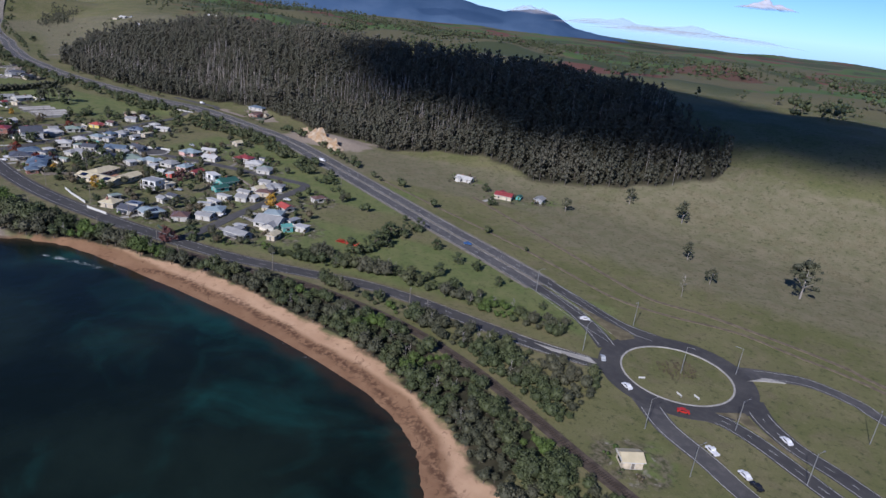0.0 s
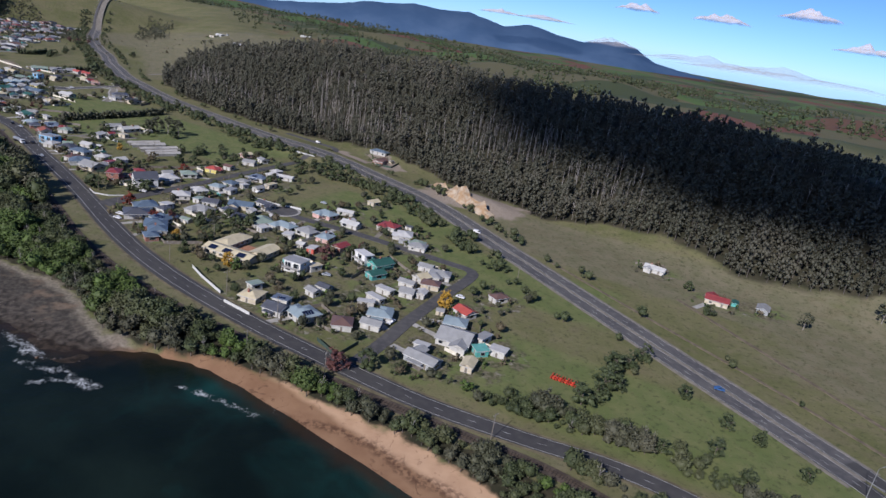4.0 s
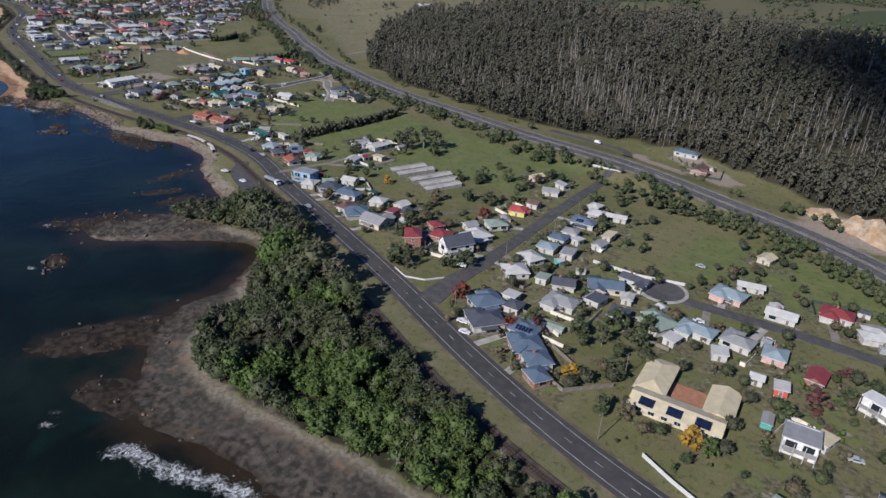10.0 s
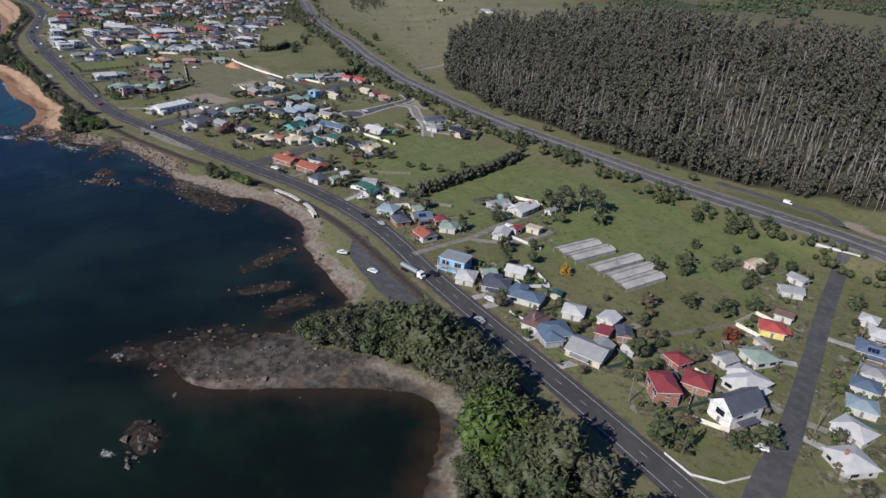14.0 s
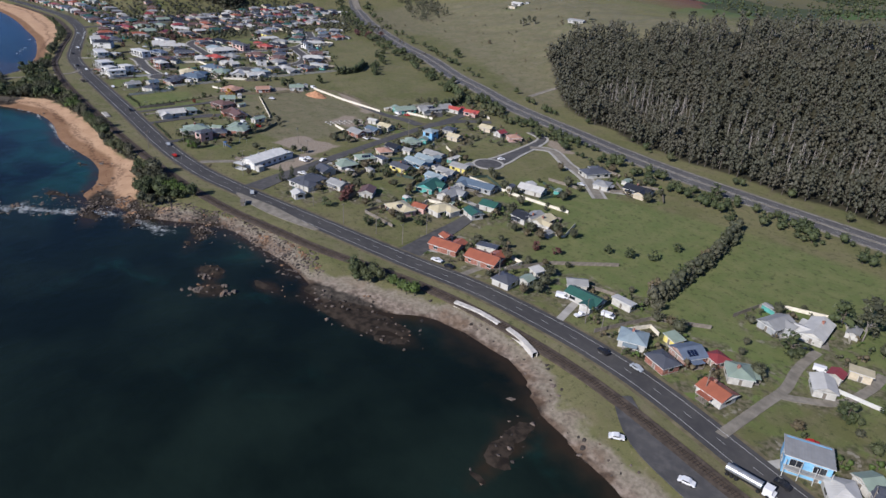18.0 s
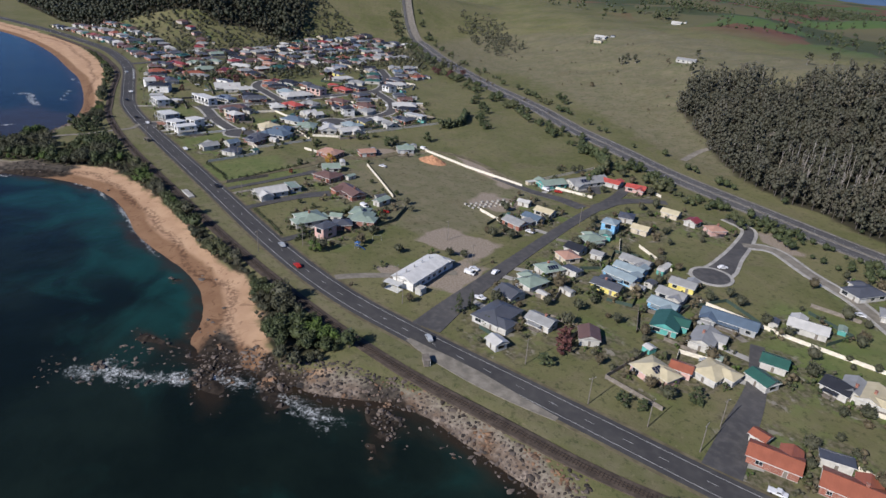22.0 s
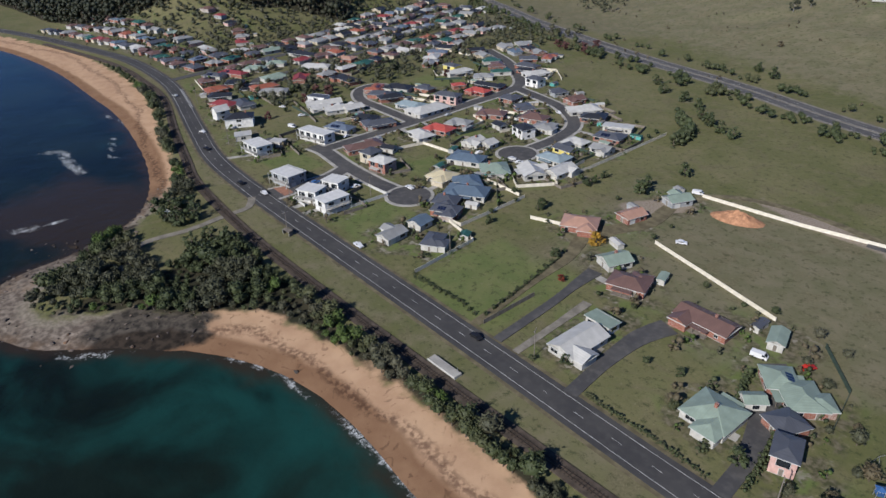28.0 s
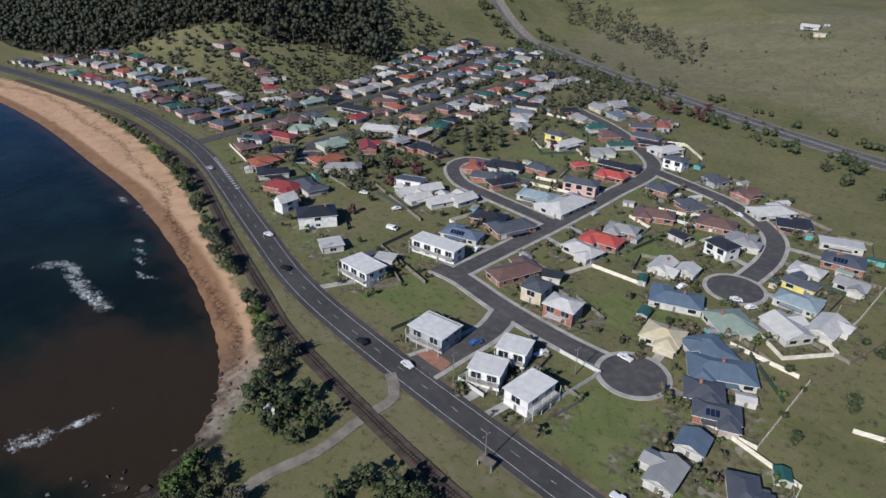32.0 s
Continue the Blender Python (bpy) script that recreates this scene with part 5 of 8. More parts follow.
house(-387.4, 302.0, 15, 11.2, 8.4, "h", "E", "w")
house(-371.1, 298.8, 41, 8.7, 10.4, "h", "W", "w")
house(-356.8, 294.9, 16, 7.4, 7.4, "h", "T", "w")
house(-425.5, 235.6, 79, 11.7, 10.4, "h", "T", "w")
house(-450.7, 229.7, 6, 6.7, 7.4, "f", "D", "w")
house(-443.6, 240.9, 25, 4.0, 4.4, "g", "W", "w")
house(-438.1, 228.2, 20, 6.8, 8.4, "h", "D", "w")
house(-457.2, 217.0, 16, 12.4, 8.4, "h", "G", "w")
house(-455.8, 242.2, 41, 14.0, 8.4, "g", "B", "c")
house(-467.0, 228.8, 38, 9.0, 7.4, "g", "D", "w")
house(-451.4, 256.6, 11, 11.9, 5.4, "g", "D", "w")
house(-475.2, 224.9, 21, 4.6, 5.4, "f", "T", "w")
house(-471.9, 203.3, 18, 5.4, 5.4, "f", "W", "w")
house(-465.6, 198.6, 18, 5.8, 6.4, "h", "D", "w")
house(-474.5, 191.9, 76, 12.0, 9.4, "h", "B", "g")
house(-464.2, 182.3, 68, 12.5, 9.4, "h", "D", "w")
house(-451.4, 190.2, 19, 10.2, 8.4, "h", "B", "w")
house(-443.4, 183.0, 62, 10.9, 9.4, "h", "B", "b")
house(-435.7, 180.1, 64, 8.7, 8.4, "h", "B", "w")
house(-429.1, 173.4, 75, 6.2, 7.4, "h", "B", "b")
# cross street
house(-536.2, 201.3, 54, 7.1, 10.4, "h", "E", "b", 2)
house(-532.5, 215.5, 24, 8.2, 8.4, "h", "E", "b")
house(-543.1, 220.4, 78, 5.8, 6.4, "h", "E", "b")
house(-517.4, 212.0, 78, 13.6, 8.4, "g", "D", "w", 2)
house(-522.7, 228.9, 84, 12.7, 9.4, "h", "W", "w")
house(-528.1, 246.9, 68, 9.4, 8.4, "h", "T", "w")
house(-533.9, 234.9, 78, 5.8, 5.4, "g", "G", "w")
house(-535.0, 269.1, 32, 8.2, 8.4, "h", "R", "y")
house(-536.8, 282.8, 17, 6.1, 5.4, "g", "M", "w")
house(-545.1, 305.1, 37, 8.8, 6.4, "g", "G", "w")
house(-548.2, 318.9, -7, 7.2, 5.4, "g", "G", "w")
house(-566.5, 315.8, 85, 7.6, 5.4, "g", "Y", "p")
house(-515.9, 309.0, 10, 5.9, 6.4, "h", "W", "w")
house(-508.2, 301.4, 22, 9.0, 7.4, "h", "W", "w")
house(-505.1, 286.2, 22, 12.1, 7.4, "h", "S", "w")
house(-499.8, 306.2, 30, 10.2, 4.4, "g", "W", "w")
house(-500.5, 271.5, 23, 7.1, 6.4, "h", "G", "w")
house(-499.1, 261.3, 17, 8.0, 7.4, "h", "B", "w")
house(-495.4, 249.1, 24, 8.3, 7.4, "h", "L", "w")
house(-491.9, 234.5, -8, 9.6, 7.9, "h", "W", "w")
house(-486.9, 219.9, 61, 9.9, 9.4, "h", "W", "w")
house(-487.0, 284.3, 16, 4.0, 8.4, "f", "Y", "c")
house(-483.0, 271.8, 9, 4.9, 6.4, "g", "G", "w")
house(-492.0, 266.8, -1, 4.0, 4.4, "f", "W", "w")
house(-485.4, 252.4, 25, 5.5, 7.4, "f", "G", "w")
house(-586.7, 196.2, 20, 6.9, 9.4, "h", "M", "w")
house(-579.0, 197.1, 65, 11.5, 9.4, "h", "B", "g")
house(-563.7, 198.7, 16, 12.6, 10.4, "g", "G", "c")
house(-568.2, 212.2, 21, 4.5, 6.4, "f", "E", "b")
house(-563.5, 217.7, 43, 4.9, 6.4, "g", "D", "b")
house(-573.0, 221.1, 10, 6.3, 6.4, "g", "W", "w")
house(-584.0, 213.9, 33, 7.5, 7.4, "h", "W", "w")
house(-601.8, 205.9, 26, 13.5, 7.4, "h", "B", "w")
house(-615.1, 202.6, 38, 10.6, 8.4, "h", "D", "g")
house(-623.7, 206.2, 63, 5.6, 5.4, "g", "T", "w")
house(-626.4, 196.5, 37, 7.2, 8.4, "h", "W", "w")
house(-637.1, 199.4, 27, 11.1, 8.4, "f", "G", "l", 2)
house(-619.1, 217.9, 29, 7.9, 6.4, "g", "W", "w")
# shore road
house(-728.1, 215.0, 7, 13.7, 6.4, "g", "N", "w")
house(-737.2, 220.6, 48, 7.2, 5.4, "g", "G", "w")
house(-717.7, 224.8, 4, 8.1, 3.2, "f", "W", "w")
house(-700.4, 208.2, 30, 8.8, 8.4, "h", "L", "w")
house(-692.3, 220.0, 73, 4.0, 5.4, "f", "T", "y")
house(-686.7, 205.6, 77, 6.8, 8.4, "h", "D", "b")
house(-684.6, 216.7, 70, 8.5, 8.4, "g", "S", "b")
house(-677.3, 222.2, 75, 5.5, 5.4, "h", "E", "b")
house(-667.5, 206.1, -6, 8.9, 7.4, "g", "O", "w")
house(-669.0, 221.4, 39, 7.4, 8.4, "h", "T", "w")
house(-677.3, 261.0, 79, 10.6, 7.4, "g", "G", "g")
house(-666.5, 269.2, -80, 15.1, 7.4, "g", "W", "w")
house(-650.0, 237.9, 32, 6.4, 8.4, "g", "W", "w")
house(-650.1, 247.2, 6, 4.0, 4.4, "g", "E", "w")
house(-645.9, 255.4, 21, 6.4, 4.4, "f", "Y", "c")
house(-790.7, 197.1, 21, 13.3, 7.4, "g", "O", "b")
house(-797.8, 202.4, 90, 4.0, 4.4, "g", "O", "w")
house(-773.0, 203.3, 19, 13.9, 8.4, "g", "O", "b")
house(-780.5, 211.4, 28, 8.1, 4.4, "f", "D", "w")
house(-754.7, 198.5, 13, 7.5, 7.4, "h", "D", "w")
house(-750.0, 205.6, 10, 4.0, 4.4, "g", "T", "w")
house(-753.1, 214.3, 79, 4.0, 4.4, "f", "W", "w")
# hall street
house(-796.4, 248.1, -88, 7.7, 8.4, "g", "K", "w")
house(-793.3, 251.8, -77, 10.5, 6.4, "g", "G", "w")
house(-788.0, 252.9, -80, 11.5, 6.4, "g", "Y", "w")
house(-815.6, 243.7, 20, 8.1, 7.4, "g", "N", "w")
house(-812.6, 230.2, 78, 6.2, 8.4, "g", "N", "w")
house(-824.5, 219.8, -87, 11.3, 8.4, "h", "Y", "w")
house(-831.1, 212.2, 22, 6.7, 5.4, "g", "O", "p")
house(-836.3, 203.2, 85, 10.1, 9.4, "h", "Y", "p")
house(-820.9, 278.2, 20, 13.5, 7.4, "g", "W", "w")
house(-790.1, 328.4, 11, 13.9, 8.4, "g", "K", "c")
house(-806.5, 317.9, 24, 8.0, 8.4, "h", "G", "w")
house(-822.3, 329.6, 71, 15.3, 9.4, "h", "D", "w")
house(-890.3, 182.1, -77, 16.0, 11.4, "h", "D", "w")
house(-900.2, 197.2, 4, 8.8, 8.4, "g", "D", "w")
house(-902.6, 211.6, -89, 10.7, 8.4, "h", "T", "w")
house(-907.9, 227.2, 79, 9.9, 8.4, "h", "T", "w")
house(-912.8, 243.6, 76, 7.7, 8.4, "h", "A", "c")
house(-901.5, 234.6, 6, 6.9, 4.4, "f", "D", "w")
house(-916.6, 253.0, 11, 8.1, 7.4, "g", "K", "w")
house(-920.3, 268.2, 80, 10.6, 7.4, "h", "T", "w")
house(-925.4, 287.5, 21, 7.0, 7.4, "h", "L", "l", 2)
house(-920.3, 277.9, 38, 5.2, 5.4, "g", "T", "t")
house(-930.9, 307.4, 31, 7.2, 8.4, "h", "D", "w")
house(-916.3, 300.5, 17, 8.1, 6.4, "g", "Y", "c")
house(-906.8, 257.2, 19, 5.2, 4.4, "g", "G", "w")
house(-892.7, 266.7, 11, 13.1, 6.4, "g", "G", "w")
house(-889.2, 258.0, 12, 12.7, 6.4, "g", "L", "l")
house(-886.9, 249.3, 7, 13.9, 6.4, "g", "L", "l")
house(-883.9, 236.8, 15, 11.9, 6.4, "g", "D", "y")
house(-867.9, 266.5, 17, 10.3, 6.4, "g", "G", "y")
house(-864.9, 254.4, 13, 11.0, 6.4, "g", "G", "w")
house(-861.2, 244.0, 11, 10.8, 6.4, "g", "L", "l")
house(-852.2, 233.2, 24, 9.5, 12.4, "g", "N", "t")
house(-837.9, 235.8, 19, 8.1, 12.4, "g", "G", "w")
house(-840.3, 256.3, 19, 20.1, 7.9, "g", "B", "g")
house(-861.9, 200.9, 45, 6.9, 8.4, "g", "M", "w")
house(-878.1, 193.1, 13, 10.0, 6.4, "g", "G", "w")
house(-876.1, 169.5, 86, 5.0, 5.4, "g", "W", "w")
house(-922.3, 333.9, 15, 8.9, 6.4, "g", "Y", "c")
house(-908.7, 333.8, 5, 6.3, 6.4, "g", "E", "w")
house(-896.3, 334.9, 64, 8.4, 7.4, "h", "A", "p")
house(-954.0, 249.4, 5, 11.3, 7.4, "g", "G", "b")
house(-954.1, 261.6, 8, 9.8, 6.4, "g", "B", "w")
house(-957.3, 273.5, 15, 9.6, 6.4, "g", "Y", "w")
house(-973.3, 273.5, 23, 6.3, 3.4, "g", "W", "w")
house(-972.9, 344.5, 17, 12.0, 6.4, "g", "R", "w")
house(-958.6, 350.4, 26, 11.0, 6.4, "g", "R", "p")
house(-988.8, 310.0, 77, 15.4, 8.4, "g", "T", "t")
house(-981.5, 332.2, 81, 26.5, 10.4, "g", "G", "w")
# orchard row
house(-1050.9, 161.0, 89, 16.4, 9.4, "g", "W", "w")
house(-1052.6, 174.9, -2, 9.2, 5.4, "f", "T", "w")
house(-1060.2, 199.6, 17, 13.0, 9.4, "h", "M", "b")
house(-1073.2, 208.8, 69, 9.9, 8.4, "g", "T", "w")
house(-1100.7, 222.8, 30, 14.0, 10.4, "h", "A", "b")
house(-1090.8, 243.7, 76, 9.8, 7.4, "g", "A", "b")
house(-1086.1, 270.5, 67, 10.4, 7.4, "g", "T", "g")
house(-1030.7, 198.7, -1, 17.7, 8.4, "g", "M", "b")
house(-1011.6, 206.3, 16, 4.4, 8.4, "g", "T", "w")
house(-1002.7, 188.4, 40, 8.2, 9.4, "h", "T", "b")
house(-995.4, 185.5, -47, 11.8, 9.4, "h", "T", "b")
house(-1007.8, 163.4, 88, 12.1, 12.4, "h", "T", "w")
house(-1003.4, 175.4, -44, 4.3, 5.4, "g", "T", "w")
house(-988.8, 161.9, 17, 5.7, 8.4, "h", "D", "p", 2)
house(-993.8, 173.3, 66, 8.3, 7.4, "h", "D", "b")
# estate
house(-1303.0, 170.3, 67, 8.7, 8.4, "f", "W", "w")
house(-1275.9, 166.5, 3, 14.5, 9.4, "f", "W", "w", 2)
house(-1278.5, 179.2, 32, 7.3, 6.4, "f", "W", "w")
house(-1270.3, 199.7, 13, 20.5, 7.9, "f", "W", "w", 2)
house(-1273.7, 217.1, 19, 16.7, 8.4, "h", "S", "w")
house(-1227.6, 158.8, 10, 13.2, 10.4, "f", "W", "g", 2)
house(-1203.6, 170.3, 22, 9.2, 8.4, "f", "W", "w", 2)
house(-1202.4, 156.9, 25, 9.6, 8.4, "f", "W", "w", 2)
house(-1187.9, 158.7, 1, 8.5, 12.4, "f", "W", "w", 2)
house(-1237.8, 209.5, 75, 19.8, 9.4, "h", "M", "b")
house(-1222.1, 203.4, 10, 8.1, 8.4, "h", "D", "c", 2)
house(-1208.3, 200.8, 11, 11.0, 8.4, "h", "W", "b", 2)
house(-1226.2, 217.9, 26, 6.9, 5.4, "g", "K", "w")
house(-1231.0, 244.0, -3, 15.0, 8.4, "h", "W", "w")
house(-1230.8, 257.7, 9, 15.8, 9.4, "h", "R", "b")
house(-1202.0, 256.6, -85, 11.1, 7.4, "g", "W", "w")
house(-1193.5, 260.2, 7, 7.1, 7.4, "g", "W", "w")
house(-1185.8, 237.4, 24, 17.7, 10.4, "h", "B", "w")
house(-1166.7, 238.2, 54, 13.1, 11.4, "h", "T", "w")
house(-1177.4, 214.0, 13, 12.3, 10.4, "h", "Y", "c")
house(-1151.6, 248.5, -31, 13.6, 10.4, "g", "W", "w")
house(-1142.5, 259.2, 89, 14.2, 8.4, "g", "W", "w")
house(-1155.4, 268.5, 3, 14.4, 8.4, "h", "L", "w")
house(-1159.5, 282.5, -0, 11.3, 6.4, "g", "D", "y")
house(-1161.8, 295.4, 1, 11.2, 7.9, "h", "W", "w")
house(-1146.4, 296.6, 3, 10.7, 7.4, "g", "G", "w")
house(-1154.8, 313.6, 12, 14.8, 9.4, "h", "D", "b")
house(-1161.2, 330.2, 23, 16.1, 7.4, "f", "W", "w")
house(-1181.8, 334.3, 25, 13.9, 9.4, "h", "K", "b")
house(-1195.2, 341.7, 58, 19.5, 10.4, "h", "W", "w")
house(-1205.7, 309.4, 16, 15.6, 10.4, "h", "M", "b")
house(-1192.4, 286.0, -14, 10.5, 8.4, "h", "K", "w", 2)
house(-1210.8, 285.7, -10, 7.4, 5.4, "g", "K", "w")
house(-1162.6, 218.4, -32, 14.2, 9.4, "h", "B", "w")
house(-1155.9, 210.4, 31, 19.0, 11.4, "h", "B", "w")
house(-1154.8, 197.3, 29, 10.6, 9.4, "h", "D", "b")
house(-1148.1, 191.4, 27, 12.1, 7.4, "h", "D", "b")
house(-1146.2, 160.8, 7, 6.9, 10.4, "g", "G", "w")
house(-1146.9, 175.8, 10, 7.1, 7.4, "g", "B", "w")
house(-1130.6, 169.7, 30, 6.9, 10.4, "h", "D", "w")
house(-1329.7, 236.6, 26, 12.8, 7.4, "f", "D", "w", 2)
house(-1322.3, 235.9, 72, 21.7, 8.4, "g", "W", "g")
house(-1315.6, 229.0, 79, 11.6, 7.4, "g", "W", "w")
house(-1306.0, 234.8, 73, 14.0, 8.4, "g", "W", "w")
house(-1300.8, 243.9, 85, 11.8, 8.4, "g", "W", "w")
house(-1277.6, 238.2, 23, 14.7, 9.4, "h", "K", "b")
house(-1264.1, 238.1, 73, 18.4, 9.4, "h", "D", "b")
house(-1278.9, 273.9, 18, 18.3, 9.4, "h", "L", "w")
house(-1263.7, 276.0, -90, 25.0, 13.4, "h", "W", "w")
house(-1317.1, 293.0, 22, 18.4, 10.4, "h", "K", "w")
house(-1302.3, 303.6, 10, 12.8, 7.4, "h", "D", "b")
house(-1313.2, 274.4, 32, 15.5, 9.4, "h", "D", "b")
house(-1302.4, 274.8, 71, 15.8, 8.4, "h", "K", "b")
house(-1271.3, 298.2, 20, 16.3, 8.4, "h", "D", "p", 2)
house(-1270.8, 325.4, 8, 15.2, 8.4, "h", "R", "b")
house(-1291.3, 325.0, 65, 8.8, 6.4, "h", "R", "b")
house(-1276.3, 339.2, 11, 21.9, 7.4, "h", "K", "b")
house(-1295.9, 353.3, 42, 13.5, 8.4, "h", "G", "w")
house(-1318.7, 349.4, 82, 20.7, 8.4, "h", "W", "w")
house(-1327.8, 350.9, 5, 11.6, 7.4, "h", "D", "y", 2)
house(-1244.1, 327.6, 6, 11.0, 9.4, "h", "D", "b")
house(-1229.6, 297.7, 26, 16.8, 9.4, "h", "M", "b")
house(-1230.8, 272.9, 17, 13.0, 8.4, "h", "G", "b")
house(-1223.5, 319.9, -25, 12.9, 9.4, "h", "D", "b")
house(-1273.1, 384.6, 75, 17.6, 9.4, "h", "W", "w")
house(-1281.7, 388.0, 24, 20.6, 5.4, "h", "K", "b")
house(-1257.1, 365.9, 1, 11.2, 8.4, "h", "D", "w", 2)
house(-1293.5, 396.6, 12, 17.2, 8.4, "h", "D", "b")
house(-1363.2, 279.4, -2, 24.4, 9.4, "h", "K", "b")
# west end
house(-1408.4, 199.0, 83, 15.1, 9.4, "h", "O", "b")
house(-1369.7, 188.5, 23, 17.5, 10.4, "h", "E", "b")
house(-1327.5, 179.8, 61, 16.3, 11.4, "h", "K", "w", 2)
house(-1348.3, 176.9, -87, 8.5, 6.4, "g", "W", "w", 2)
house(-1389.5, 194.1, 64, 15.0, 8.4, "h", "K", "w")
house(-1362.1, 197.4, -7, 17.9, 8.4, "h", "D", "w")
house(-1387.5, 226.9, 89, 17.7, 9.4, "h", "O", "b")
house(-1407.8, 244.7, 86, 18.4, 10.4, "h", "T", "w")
house(-1442.6, 228.5, 20, 23.6, 8.4, "h", "E", "b")
house(-1444.4, 247.6, 37, 15.6, 8.4, "h", "T", "w")
house(-1447.0, 267.2, 45, 13.7, 8.4, "h", "T", "w")
house(-1447.4, 214.4, 31, 16.0, 8.4, "h", "D", "w")
house(-1373.6, 226.6, 52, 19.1, 7.4, "h", "G", "w")
house(-1412.9, 283.1, 41, 22.7, 9.4, "h", "W", "w")
house(-1458.0, 299.0, 17, 30.4, 9.4, "h", "K", "w")
house(-1460.6, 325.8, 41, 17.4, 8.4, "h", "M", "b")
house(-1417.8, 313.9, 26, 15.2, 8.4, "h", "A", "b")

# far houses in rows along the western streets
far_pick = random.Random(21)


NET = [smooth_line(q[0], 12) for q in STREETS.values()]
COAST_NET = smooth_line(COAST_ROAD, 12)


def lone(x, y, gap):
    return all(math.hypot(x - h[0], y - h[1]) > gap for h in HOUSES)


def house_row(pts, offset, pitch, x_min=-2500, x_max=0, y_min=-100):
    line = smooth_line(pts, 2.0)
    run = np.concatenate([[0], np.cumsum(np.linalg.norm(np.diff(line, axis=0), axis=1))])
    for d in np.arange(pitch * 0.5, run[-1], pitch):
        i = min(int(np.searchsorted(run, d)), len(line) - 2)
        t = (line[i + 1] - line[i]) / np.linalg.norm(line[i + 1] - line[i])
        x, y = line[i] + np.array((-t[1], t[0])) * (offset + far_pick.uniform(-1.5, 1.5))
        if not (x_min < x < x_max and y > y_min) or not lone(x, y, 15):
            continue
        rd = min(away(np.array([x]), np.array([y]), q)[0][0] for q in NET)
        if rd < 8 or away(np.array([x]), np.array([y]), COAST_NET)[0][0] < 14:
            continue
        ang = math.degrees(math.atan2(t[1], t[0])) + far_pick.choice((0, 0, 90)) + far_pick.uniform(-4, 4)
        house(round(x, 1), round(y, 1), ang, far_pick.uniform(10.5, 16), far_pick.uniform(7, 9.2), far_pick.choice("hhhhg"), far_pick.choice("DDGGMMKKSGTOEBNGDWM"), far_pick.choice("bbbwwcgp"))


for street, offs in (("west_street", (14, -14, 36, -36)), ("west_back_street", (14, -14, -34))):
    for o in offs:
        house_row(STREETS[street][0], o, 17.5, y_min=205)
house_row(COAST_ROAD, -22, 17, -1780, -1410)
house_row(COAST_ROAD, -42, 18, -1780, -1490)
house_row(COAST_ROAD, -62, 19, -1770, -1500)
house_row([(-1500, 290), (-1540, 280), (-1590, 300), (-1640, 290)], 0, 19)
house_row([(-1505, 250), (-1560, 245), (-1620, 250)], 0, 18)
house_row([(-1390, 300), (-1395, 350), (-1400, 410)], 0, 18)
house_row([(-1350, 345), (-1385, 390), (-1400, 440)], 0, 18)
house_row([(-1330, 395), (-1300, 425), (-1350, 450)], 0, 18)
house_row([(-1540, 380), (-1560, 420), (-1575, 470)], 0, 24)
house_row(STREETS["estate_crescent"][0], 13, 19)
house_row(STREETS["estate_crescent"][0], -13, 19)
house_row(STREETS["estate_loop"][0], -13, 19, -1400, -1280)
house_row(STREETS["estate_avenue"][0], 13, 19, y_min=330)
house_row(STREETS["estate_avenue"][0], -13, 19, y_min=330)

house(-521, 419, -77, 13.5, 6.9, "g", "M", "b")
house(-543, 439, 16, 16.0, 7.5, "h", "B", "w")
# the three houses in the paddock below the wood, and the farms on the hill
house(-257, 402, 8, 12, 6, "g", "W", "w")
house(-214, 388, 16, 12, 8, "g", "E", "c")
house(-193, 402, 100, 8, 6, "g", "G", "g")
house(-38.5, 171, 40, 6.4, 5.6, "g", "Y", "c")
house(-1330, 742, 10, 16, 8, "g", "W", "w")
house(-1151, 672, 16, 20, 8, "g", "G", "w")
house(-1385, 985, 10, 16, 8, "g", "W", "w")
house(-1312, 716, 20, 10, 6, "f", "Y", "c")


def big_building(name, x, y, rot, wings, roof, wall, label, category):
    """A large public building of several wings. wings: rows of cx, cy, turned, length, width, height, hipped."""
    ob = thing(name, x, y, rot, label, category)
    for cx, cy, turned, L, W, H, hip in wings:
        w, t = Shape(), Shape()
        a, b = (W / 2, L / 2) if turned else (L / 2, W / 2)
        w.box(cx - a, cx + a, cy - b, cy + b, -0.5, H, 0, False)
        roof_shape(t, L, W, H, 0.30, hip, 0.7, cx, cy, turned)
        if not hip:
            gable_ends(w, L, W, H, 0.30, 0.7, cx, cy, turned)
        part("wall", w, WALL[wall], ob)
        part("roof", t, [ROOF[roof], TRIM], ob)
        for side in (0, 180):
            for i in range(int(L / 4)):
                u = (i + 0.5) * 4 - L / 2 + 1
                m = pose(cx, cy, 0, 0, 0, (90 if turned else 0) + side) @ pose(u, -W / 2, 1.0)
                f = part("window", WIN[(1.8, 1.25)][0], None, ob, "", m)
                part("pane", WIN[(1.8, 1.25)][1], None, f)
        part("door", DOOR_MESH, None, ob, "panelled timber door", pose(cx, cy, 0, 0, 0, 270 if turned else 180) @ pose(-L / 2 + 1.2, -W / 2, 0.1))
    HOUSES.append((x, y, rot, 30, 20))
    return ob


